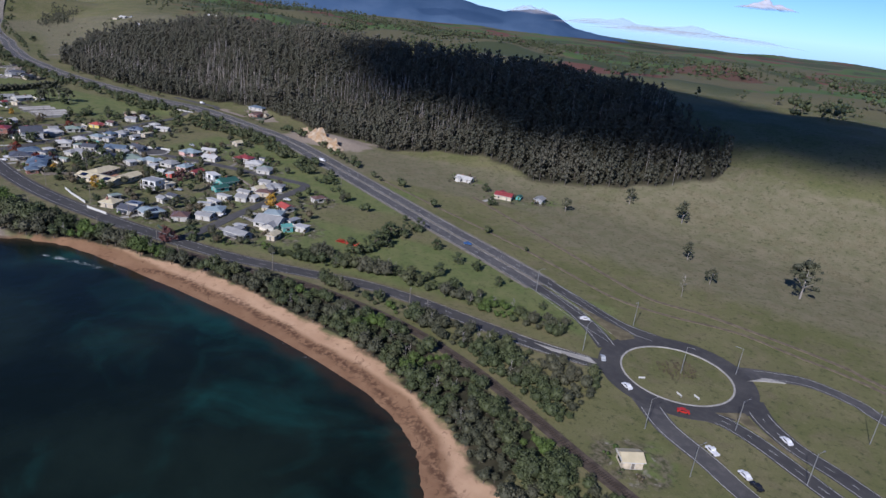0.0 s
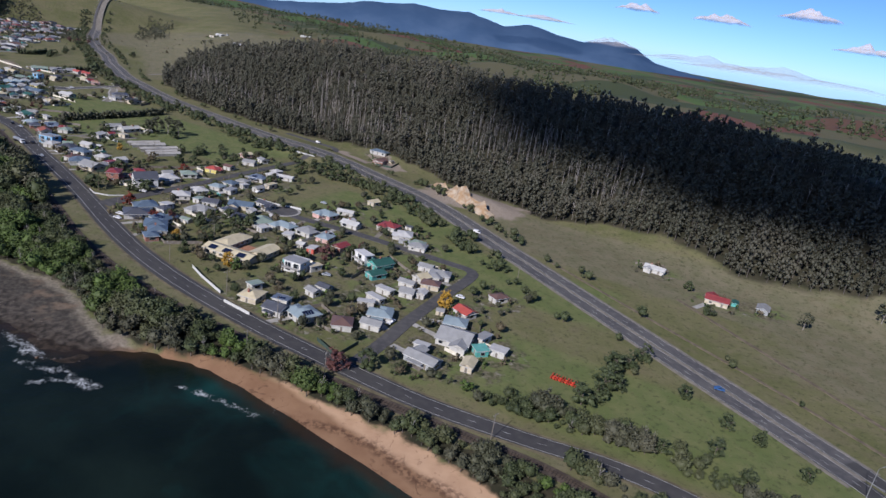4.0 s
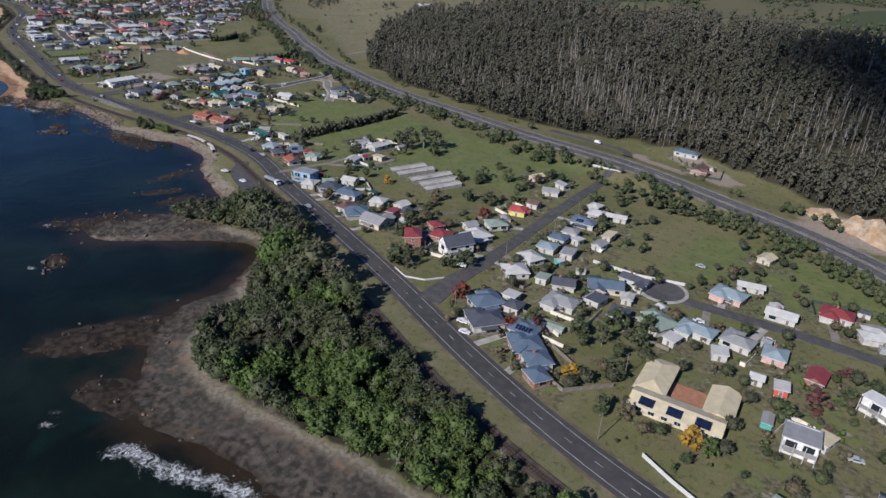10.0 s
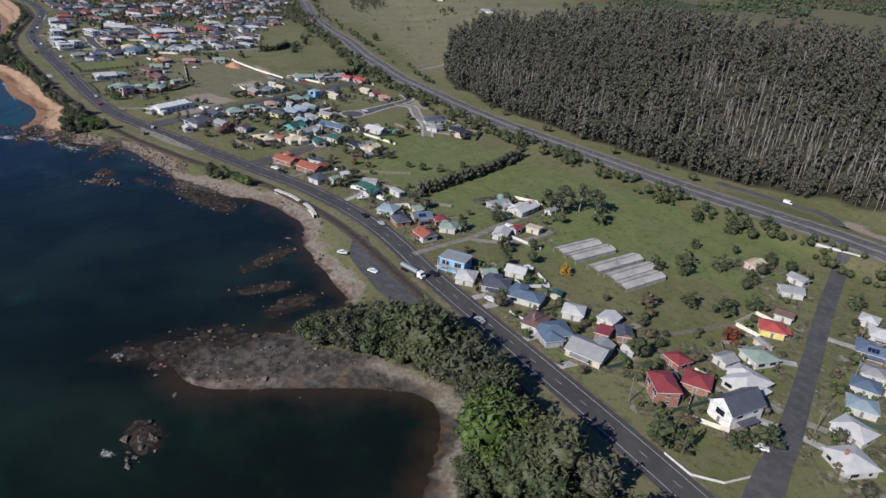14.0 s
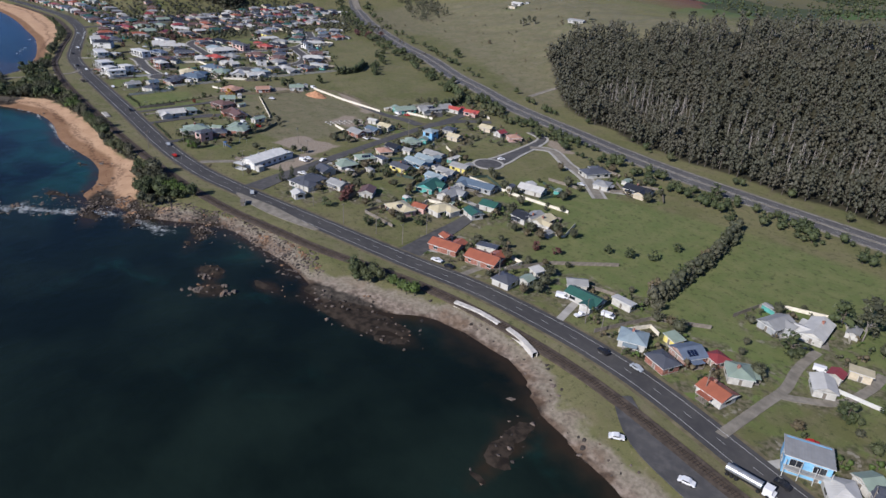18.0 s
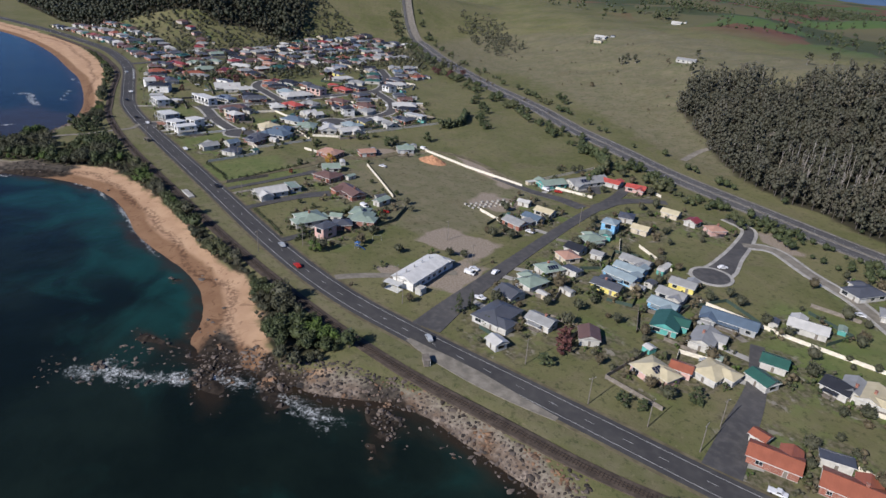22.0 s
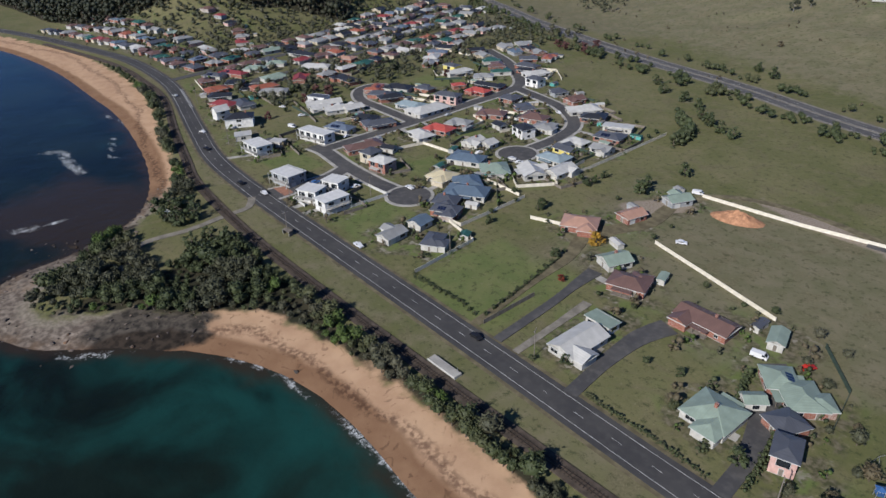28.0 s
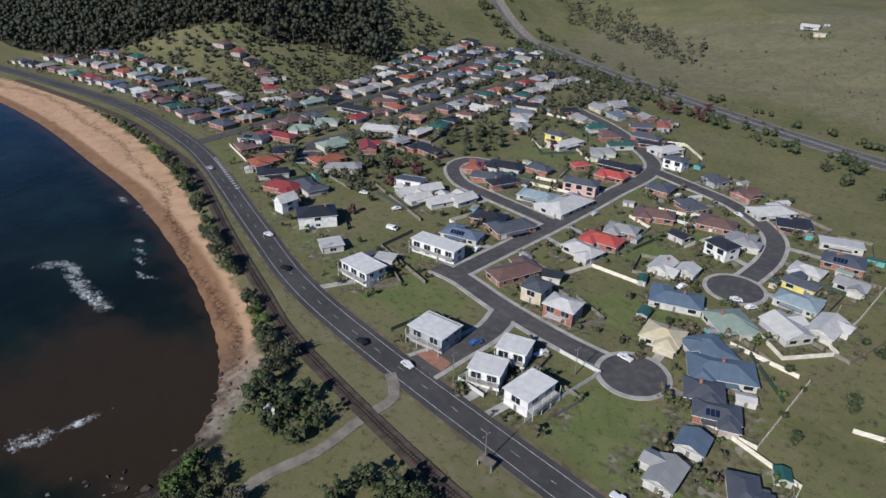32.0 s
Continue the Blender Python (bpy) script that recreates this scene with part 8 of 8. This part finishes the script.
boulders = strew(2600, -1300, -310, 20, 185, on_rocky_shore, 35, 1.7)
bz = ground_z(boulders[:, 0], boulders[:, 1])
rows = rows_for(boulders, 36, 0.35, 1.0, 6)
rows[:, 2] = np.maximum(bz, SEA - 0.5) + 0.05
rows[:, 3] *= 0.6 + 0.9 * np.random.RandomState(37).uniform(0, 1, len(rows)) ** 2
scatter("shore_rocks", ROCKS, rows, [ROCK_MAT], "dark broken rocks along the shore", "rocks", False)
LEDGE = smooth_line([(-943, 47), (-934, 62), (-922, 80), (-908, 96), (-894, 109), (-878, 121), (-850, 132), (-815, 140)], 4)
ledge = strew(1500, -955, -800, 35, 150, lambda x, y: away(x, y, LEDGE)[0] < 9 + 5 * rolling(x, y, 24, 83), 45, 1.15, 30)
rows = rows_for(ledge, 46, 0.4, 1.0, 6)
rows[:, 3] *= 0.7 + 1.1 * np.random.RandomState(48).uniform(0, 1, len(rows)) ** 3
rows[:, 2] = np.maximum(ground_z(ledge[:, 0], ledge[:, 1]), SEA - 0.35)
scatter("ledge_rocks", ROCKS, rows, [ROCK_MAT], "jumbled dark grey and rusty boulders on the point", "rocks", False)
for cx, cy, s, h in ((-607, 65, 6.5, 3.4), (-603, 61, 4.0, 2.2), (-818, 97, 5.0, 2.6), (-812, 108, 5.0, 2.4), (-826, 105, 3.5, 1.8), (-939, 56, 4.0, 1.8)):
    r = np.random.RandomState(int(abs(cx)))
    ob = thing("sea_stack", cx, cy, 0, "jagged dark brown rock standing in the water", "rock", "rocks in the sea", z=SEA + 0.2)
    for q in range(11):
        v = ICO_V * (1 + r.uniform(-0.45, 0.4, (12, 1))) * np.array((s * 0.24, s * 0.21, h * 0.40)) + np.array((r.uniform(-0.7, 0.7) * s, r.uniform(-0.5, 0.5) * s, r.uniform(-0.45, 0.0) * h))
        piece = mesh_object("rock", v, ICO_F, [ROCK_MAT])
        piece.parent = ob

# ---------------------------------------------------------------- the cut slope beside the highway
def cliff_material():
    n = Nodes("cut_rock", 0.9, 0, 0.2)
    co = n.coords()
    col = n.mix(n.ramp(n.noise(0.25, 6, vec=co), 0.35, 0.65), lin(0.30, 0.20, 0.11), lin(0.40, 0.33, 0.24))
    col = n.mix(n.ramp(n.noise(0.7, 6, vec=co), 0.58, 0.72), col, lin(0.20, 0.12, 0.07))
    return n.colour(col).bump(n.noise(1.5, 6, vec=co), 0.8, 0.4).mat


cu, cv = np.meshgrid(np.linspace(0, 1, 60), np.linspace(0, 1, 9))
hgt = np.sin(np.pi * np.clip(cu * 1.04, 0, 1)) ** 0.6 * (9 + 2.5 * np.sin(cu * 17) + 1.5 * np.sin(cu * 41))
cxx = -450 + 80 * cu
cyy = 393 - 22 * (cu - 0.45) + cv * (5 + 4 * cv) + 1.6 * np.sin(cu * 30 + cv * 4) * cv
czz = -0.3 + hgt * cv + 0.5 * rolling(cxx * 6, cv * 60, 30, 5) * cv
tagged(mesh_object("cut_slope", np.column_stack([cxx.ravel(), cyy.ravel(), czz.ravel()]), grid_faces(60, 9), [cliff_material()]), "bare ochre rock cutting beside the highway", "rock face", kind="structure")

# underpass below the highway
ob = thing("underpass", -552, 361, 14, "pale concrete road underpass below the highway", "bridge", z=0)
part("deck_edge", Shape().box(-11, 11, -0.4, 0.6, 3.6, 4.6), TRIM, ob, "white concrete parapet")
part("abutment", Shape().box(-8, -4.4, 0, 8, -0.5, 3.6), CONCRETE, ob)
part("abutment", Shape().box(4.4, 8, 0, 8, -0.5, 3.6), CONCRETE, ob)
part("soffit", Shape().box(-4.4, 4.4, 0.6, 9, 3.2, 3.6), CONCRETE, ob)
part("back_wall", Shape().box(-4.4, 4.4, 8.5, 9, -0.5, 3.3), CONCRETE, ob)

# ---------------------------------------------------------------- poles and lamps
POLE = Shape().tube(0, 0, -0.5, 10.2, 0.17, 0.11).mesh("pole", [GREY_TIMBER])
ARM = Shape().box(-1.25, 1.25, -0.06, 0.06, 9.5, 9.64).mesh("crossarm", [GREY_TIMBER])
CAP = Shape().tube(0, 0, 9.64, 9.86, 0.07, 0.04, 6).mesh("insulator", [TRIM])
LAMP_POLE = Shape().tube(0, 0, -0.3, 11.6, 0.14, 0.08).mesh("pole", [GALV])
LAMP_ARM = Shape().beam((0, 0, 11.5), (2.2, 0, 12.0), 0.05).mesh("arm", [GALV])
LAMP_HEAD = Shape().box(2.0, 2.9, -0.14, 0.14, 11.94, 12.06).box(2.1, 2.8, -0.1, 0.1, 11.9, 11.94).mesh("lamp_head", [GALV])


def power_pole(x, y, rot):
    ob = thing("power_pole", x, y, rot, "weathered timber power pole with a crossarm", "power pole", "power poles")
    part("pole", POLE, None, ob)
    part("crossarm", ARM, None, ob)
    for q in (-1.1, 1.1):
        part("insulator", CAP, None, ob, "", pose(q, 0, 0))


def street_lamp(x, y, rot):
    ob = thing("street_lamp", x, y, rot, "tall galvanised street lamp on a curved arm", "street lamp", "street lamps")
    part("pole", LAMP_POLE, None, ob)
    part("arm", LAMP_ARM, None, ob)
    part("lamp_head", LAMP_HEAD, None, ob)


for x, y in ((-150, 202), (-217, 184), (-278, 164), (-324, 176), (-293, 306), (-399, 168), (-356, 172), (-413, 199), (-540, 190), (-499, 226), (-503, 262), (-512, 290), (-477, 178), (-620, 195), (-585, 193), (-718, 204), (-837, 173), (-805, 184), (-757, 197), (-710, 203), (-930, 202),
             (-863, 171), (-820, 180), (-808, 199), (-930, 163), (-988, 129), (-918, 158), (-926, 196), (-938, 279), (-984, 148), (-957, 209), (-1057, 148), (-1121, 170), (-1180, 132), (-1186, 178), (-1209, 149), (-1522, 414), (-1300, 160), (-1390, 178), (-670, 204), (-440, 172), (-306, 150)):
    power_pole(x, y, 100 + grow.uniform(-25, 25))
for x, y, r in ((-43, 238, 0), (-41, 192, 60), (-17, 214, 60), (7, 200, 60), (21, 240, 90), (-72, 264, 270), (-79, 226, 90), (-22, 178, 60), (-120, 262, 60), (-26, 254, 200)):
    street_lamp(x, y, r)

# ---------------------------------------------------------------- vehicles
def car_meshes(kind):
    """Body, glasshouse and wheel meshes of one kind of vehicle."""
    if kind == "van":
        prof, L, W = [(-2.4, 0.35), (-2.4, 1.9), (1.4, 1.95), (2.2, 1.15), (2.45, 1.0), (2.45, 0.35)], 4.9, 1.85
        glass = [(1.42, 1.86), (2.16, 1.18), (0.9, 1.2), (0.9, 1.86)]
    elif kind == "ute":
        prof, L, W = [(-2.5, 0.45), (-2.5, 1.0), (-0.5, 1.0), (-0.35, 1.65), (0.75, 1.65), (1.35, 1.05), (2.4, 0.95), (2.45, 0.4)], 5.0, 1.8
        glass = [(-0.3, 1.56), (0.72, 1.56), (1.22, 1.08), (-0.42, 1.08)]
    else:
        prof, L, W = [(-2.2, 0.35), (-2.2, 0.95), (-1.5, 1.0), (-0.9, 1.45), (0.5, 1.47), (1.15, 0.98), (2.1, 0.85), (2.2, 0.4)], 4.4, 1.76
        glass = [(-0.85, 1.38), (0.46, 1.40), (0.98, 1.02), (-1.3, 1.02)]
    s = Shape()
    h = W / 2
    for sgn in (-1, 1):
        pts = [(x, sgn * h, z) for x, z in prof]
        s.face(pts if sgn < 0 else pts[::-1])
    for (x0, z0), (x1, z1) in zip(prof, prof[1:] + prof[:1]):
        s.face(((x0, -h, z0), (x0, h, z0), (x1, h, z1), (x1, -h, z1)))
    g = Shape()
    for sgn in (-1, 1):
        pts = [(x, sgn * (h + 0.012), z) for x, z in glass]
        g.face(pts[::-1] if sgn < 0 else pts)
    xs = sorted(glass, key=lambda p: p[0])
    (fx0, fz0), (fx1, fz1) = sorted(glass, key=lambda p: -p[0])[:2][::-1]
    g.face(((fx1 + 0.06, -h * 0.85, fz1), (fx1 + 0.06, h * 0.85, fz1), (fx0 + 0.06, h * 0.85, fz0 + 0.03), (fx0 + 0.06, -h * 0.85, fz0 + 0.03)))
    return s, g, L, W


CAR_PAINT = {k: plain("car_paint_" + k, lin(*c), 0.25, 0.1, 0.06, spec=0.5) for k, c in {"white": (0.72, 0.72, 0.71), "silver": (0.38, 0.40, 0.41), "black": (0.02, 0.02, 0.022), "red": (0.42, 0.03, 0.02), "blue": (0.05, 0.12, 0.28)}.items()}
CARS = {}
WHEEL = Shape()
for i in range(12):
    a, b = 2 * math.pi * i / 12, 2 * math.pi * (i + 1) / 12
    p, q = (0.33 * math.cos(a), 0.33 * math.sin(a)), (0.33 * math.cos(b), 0.33 * math.sin(b))
    WHEEL.face(((p[0], -0.1, p[1]), (q[0], -0.1, q[1]), (q[0], 0.1, q[1]), (p[0], 0.1, p[1]))).face(((0, -0.11, 0), (q[0], -0.1, q[1]), (p[0], -0.1, p[1]))).face(((0, 0.11, 0), (p[0], 0.1, p[1]), (q[0], 0.1, q[1])))
WHEEL = WHEEL.mesh("wheel", [RUBBER])
KIND_WORDS = {"car": "hatchback car", "van": "delivery van", "ute": "utility truck"}


def vehicle(x, y, rot, kind="car", paint="white", state="parked"):
    if (kind, paint) not in CARS:
        s, g, L, W = car_meshes(kind)
        CARS[(kind, paint)] = (s.mesh("body", [CAR_PAINT[paint]]), g.mesh("glasshouse", [GLASS]), L, W)
    body, glass, L, W = CARS[(kind, paint)]
    ob = thing("car" if kind == "car" else kind, x, y, rot, f"{paint} {KIND_WORDS[kind]} {state}", "car", "vehicles", z=near_z(x, y) + 0.26)
    part("body", body, None, ob)
    part("glasshouse", glass, None, ob, "dark tinted windows")
    for wx in (-L * 0.3, L * 0.3):
        for wy in (-W / 2 + 0.06, W / 2 - 0.06):
            part("wheel", WHEEL, None, ob, "", pose(wx, wy, 0.33))


for x, y, r, k, p in ((-20, 195, 145, "ute", "white"), (-9, 190, 145, "car", "white"), (-5, 187, 145, "car", "black"), (3, 182, 145, "van", "white"), (-55, 212, 150, "car", "white"), (-70, 225, 120, "car", "silver"), (-90, 252, 30, "car", "white"), (-2, 219, 140, "car", "white"), (-34, 211, 20, "car", "red"),
                      (-178, 289, 20, "car", "blue"), (-357, 351, 18, "van", "white"), (-637, 188, 0, "car", "black"), (-690, 197, 2, "car", "silver"), (-702, 195, 175, "car", "black"), (-892, 152, 163, "car", "silver"), (-1242, 140, 180, "car", "black"), (-1223, 143, 0, "car", "white"), (-966, 137, 180, "car", "red"), (-988, 140, 0, "car", "silver"),
                      (-600, 181, 6, "car", "silver"), (-1330, 157, 12, "car", "white"), (-1420, 174, 14, "car", "silver"), (-1075, 141, 0, "car", "black"), (-1300, 147, 8, "car", "black")):
    vehicle(x, y, r, k, p, "driving on the road")
for x, y, r, k, p in ((-296, 262, 16, "car", "white"), (-311, 248, 104, "van", "white"), (-295, 214, 104, "ute", "white"), (-333, 274, 14, "car", "white"), (-444, 296, 14, "car", "silver"), (-480, 270, 100, "car", "white"), (-655, 248, 20, "van", "white"), (-598, 412, 8, "van", "white"), (-673, 166, 40, "car", "white"), (-652, 168, 20, "car", "white"),
                      (-609, 194, 6, "car", "white"), (-784, 187, 20, "ute", "white"), (-777, 188, 20, "car", "black"), (-1000, 201, 60, "car", "red"), (-1012, 196, 10, "van", "white"), (-1008, 172, 50, "car", "silver"), (-1150, 147, 0, "ute", "white"), (-1003, 168, 80, "car", "white"), (-1180, 196, 178, "ute", "white"), (-1217, 167, 70, "car", "blue"),
                      (-1199, 178, 80, "ute", "white"), (-1232, 102, 30, "van", "white"), (-926, 200, 20, "car", "white"), (-924, 196, 20, "van", "white"), (-919, 206, 108, "car", "white"), (-905, 186, 30, "ute", "white"), (-985, 302, 10, "van", "white"), (-979, 306, 40, "car", "red"), (-944, 250, 20, "car", "white"), (-815, 310, 20, "car", "white")):
    vehicle(x, y, r, k, p)
for x, y, r, k, p in ((-1190, 250, 80, "car", "white"), (-1172, 256, 30, "car", "white"), (-1176, 240, 10, "car", "silver"), (-1166, 255, 60, "car", "white"), (-1240, 215, 90, "van", "white"), (-1262, 214, 100, "car", "white"), (-1250, 280, 90, "car", "silver"), (-1235, 330, 60, "car", "white"), (-1205, 330, 340, "car", "white"), (-1300, 200, 20, "van", "white"),
                      (-1315, 215, 70, "car", "white"), (-1340, 215, 30, "car", "white"), (-505, 205, 30, "car", "white"), (-528, 244, 80, "car", "white"), (-470, 176, 20, "car", "white"), (-464, 172, 20, "car", "white"), (-349, 222, 30, "car", "silver"), (-352, 208, 60, "car", "black"), (-418, 252, 30, "car", "white"), (-395, 262, 14, "car", "white"),
                      (-735, 210, 30, "van", "white"), (-722, 206, 80, "ute", "white"), (-716, 214, 20, "van", "white"), (-620, 226, 30, "car", "white"), (-640, 210, 40, "car", "red"), (-830, 225, 20, "car", "silver"), (-870, 300, 60, "car", "white"), (-1065, 240, 30, "car", "white"), (-1085, 285, 20, "van", "white"), (-1092, 280, 70, "car", "white")):
    vehicle(x, y, r, k, p)

ob = thing("tanker_truck", -643, 181, 8, "white tanker truck with a silver tank on the road", "truck", "vehicles")
s = Shape()
for i in range(16):
    a, b = 2 * math.pi * i / 16, 2 * math.pi * (i + 1) / 16
    p, q = (1.2 * math.cos(a), 2.35 + 0.95 * math.sin(a)), (1.2 * math.cos(b), 2.35 + 0.95 * math.sin(b))
    s.face(((-5.5, p[0], p[1]), (-5.5, q[0], q[1]), (3.6, q[0], q[1]), (3.6, p[0], p[1]))).face(((-5.5, 0, 2.35), (-5.5, q[0], q[1]), (-5.5, p[0], p[1]))).face(((3.6, 0, 2.35), (3.6, p[0], p[1]), (3.6, q[0], q[1])))
part("tank", s, GALV, ob, "silver cylindrical tank")
part("cab", Shape().box(4.2, 6.4, -1.2, 1.2, 0.7, 3.1).box(6.4, 7.1, -1.1, 1.1, 0.7, 1.8), CAR_PAINT["white"], ob, "white cab")
part("windscreen", Shape().box(6.38, 6.46, -1.05, 1.05, 2.0, 2.9), GLASS, ob)
part("chassis", Shape().box(-5.6, 4.4, -0.5, 0.5, 0.75, 1.4), RUBBER, ob)
for wx in (-4.8, -3.6, -2.4, 3.2, 5.6):
    for wy in (-1.05, 1.05):
        part("wheel", WHEEL, None, ob, "", pose(wx, wy, 0.72) @ Matrix.Diagonal((1.5, 1.6, 1.5, 1)))

# ---------------------------------------------------------------- small things
red_steel = plain("red_painted_steel", lin(0.52, 0.05, 0.025), 0.5)
ob = thing("harvest_bin_rack", -221, 238, 15, "red painted steel farm implement frames lying on grass", "farm frame")
for k in range(5):
    s = Shape()
    for q in (-0.8, 0.8):
        s.box(-6 + k * 2.5, -3.9 + k * 2.5, q - 0.1, q + 0.1, 0.2, 0.8)
        s.box(-6 + k * 2.5 + (q + 0.8) * 0.9, -5.7 + k * 2.5 + (q + 0.8) * 0.9, -2.6, 2.6, 0.8, 1.1)
    part("frame", s, red_steel, ob)
mu, mvv = np.meshgrid(np.linspace(-1, 1, 25), np.linspace(-1, 1, 25))
mh = np.clip(1 - np.sqrt(mu ** 2 + mvv ** 2), 0, 1) * (4.2 + 0.8 * rolling(mu * 30, mvv * 30, 12, 3)) - 0.1
ob = mesh_object("soil_mound", np.column_stack([(mu * 11).ravel(), (mvv * 6).ravel(), mh.ravel()]), grid_faces(25, 25), [plain("orange_soil", lin(0.42, 0.22, 0.12), 0.95, vary=0.4)])
ob.matrix_basis = pose(-1061, 275, 0, 0, 0, 12)
tagged(ob, "large heap of orange-brown soil and woodchip", "soil heap")
sr = random.Random(9)
for r0 in range(3):
    for q in range(8):
        s = Shape().box(-0.7, 0.7, -0.6, 0.6, 0, 0.15).box(-0.6, 0.6, -0.5, 0.5, 0.15, 0.15 + sr.uniform(0.4, 1.0))
        ob = s.mesh("paver_stack", [CONCRETE])
        o2 = new("paver_stack", ob)
        o2.matrix_basis = pose(-990 + r0 * 3.2 + q * 0.8, 246 + q * 3.2, 0, 0, 0, 20 + sr.uniform(-20, 20))
        tagged(o2, "pale stack of concrete pavers on a pallet", "paver stack", "paver stacks in the yard")
for x, y, rot, lab in ((-1179, 131.5, 10, "timber bus shelter with white posts beside the road"), (-881, 143, 155, "small grey bus shelter beside the road")):
    ob = thing("bus_shelter", x, y, rot, lab, "bus shelter")
    part("back_panel", Shape().box(-2, 2, 0.9, 1.0, 0, 2.2), GREY_TIMBER, ob)
    part("side_panel", Shape().box(-2, -1.9, -0.8, 0.9, 0, 2.2), GREY_TIMBER, ob)
    part("side_panel", Shape().box(1.9, 2, -0.8, 0.9, 0, 2.2), GREY_TIMBER, ob)
    part("roof", Shape().box(-2.2, 2.2, -1.2, 1.2, 2.2, 2.32), GREY_TIMBER, ob)
    part("bench", Shape().box(-1.7, 1.7, 0.45, 0.88, 0.4, 0.5), GREY_TIMBER, ob)
    for px in (-2.1, 2.0):
        part("post", Shape().box(px, px + 0.12, -1.1, -0.98, 0, 2.2), TRIM, ob, "white post")
ob = thing("playground_frame", -970, 168, 30, "small blue playground tower with a slide", "playground")
for px in (-0.8, 0.8):
    for py in (-0.8, 0.8):
        part("post", Shape().box(px - 0.08, px + 0.08, py - 0.08, py + 0.08, 0, 3.0), GALV, ob)
part("platform", Shape().box(-0.9, 0.9, -0.9, 0.9, 1.4, 1.52), CAR_PAINT["blue"], ob)
part("slide", Shape().face(((0.9, -0.35, 1.5), (4.0, -0.35, 0.25), (4.0, 0.35, 0.25), (0.9, 0.35, 1.5))).face(((0.9, 0.35, 1.44), (4.0, 0.35, 0.19), (4.0, -0.35, 0.19), (0.9, -0.35, 1.44))), CAR_PAINT["blue"], ob, "blue slide")
t = Shape()
roof_shape(t, 1.8, 1.8, 3.0, 0.6, True, 0.2, fascia=0.06)
part("roof", t, [CAR_PAINT["blue"], TRIM], ob)
ob = thing("swing_set", -973, 180, 60, "galvanised playground swing set", "swing set")
for px in (-2, 2):
    for py in (-1, 1):
        part("leg", Shape().beam((px, py, 0), (px, 0, 2.6), 0.05), GALV, ob)
part("top_bar", Shape().beam((-2, 0, 2.6), (2, 0, 2.6), 0.05), GALV, ob)
for px in (-0.9, 0.9):
    part("seat", Shape().box(px - 0.25, px + 0.25, -0.1, 0.1, 0.5, 0.56).box(px - 0.25, px - 0.23, -0.01, 0.01, 0.56, 2.6).box(px + 0.23, px + 0.25, -0.01, 0.01, 0.56, 2.6), RUBBER, ob)
for pts in ([(-754, 173), (-744, 176), (-734, 177)], [(-730, 177.5), (-722, 177), (-714, 175)]):
    ribbon("sea_wall", pts, 1.8, plain("pale_rubble", lin(0.52, 0.49, 0.44), 0.9, vary=0.3), 0.9, "low pale rubble sea wall", "sea wall", thick=3.2)
ob = thing("rail_platform", -1071, 124.5, 1, "low pale concrete rail halt platform beside the track", "platform")
part("slab", Shape().box(-6, 6, -1.4, 1.4, -0.4, 0.9), CONCRETE, ob)
part("edge_strip", Shape().box(-6, 6, -1.52, -1.4, 0.5, 0.94), TRIM, ob)
part("sign_post", Shape().box(4.8, 4.9, 0.8, 0.9, 0.9, 2.6), GALV, ob)
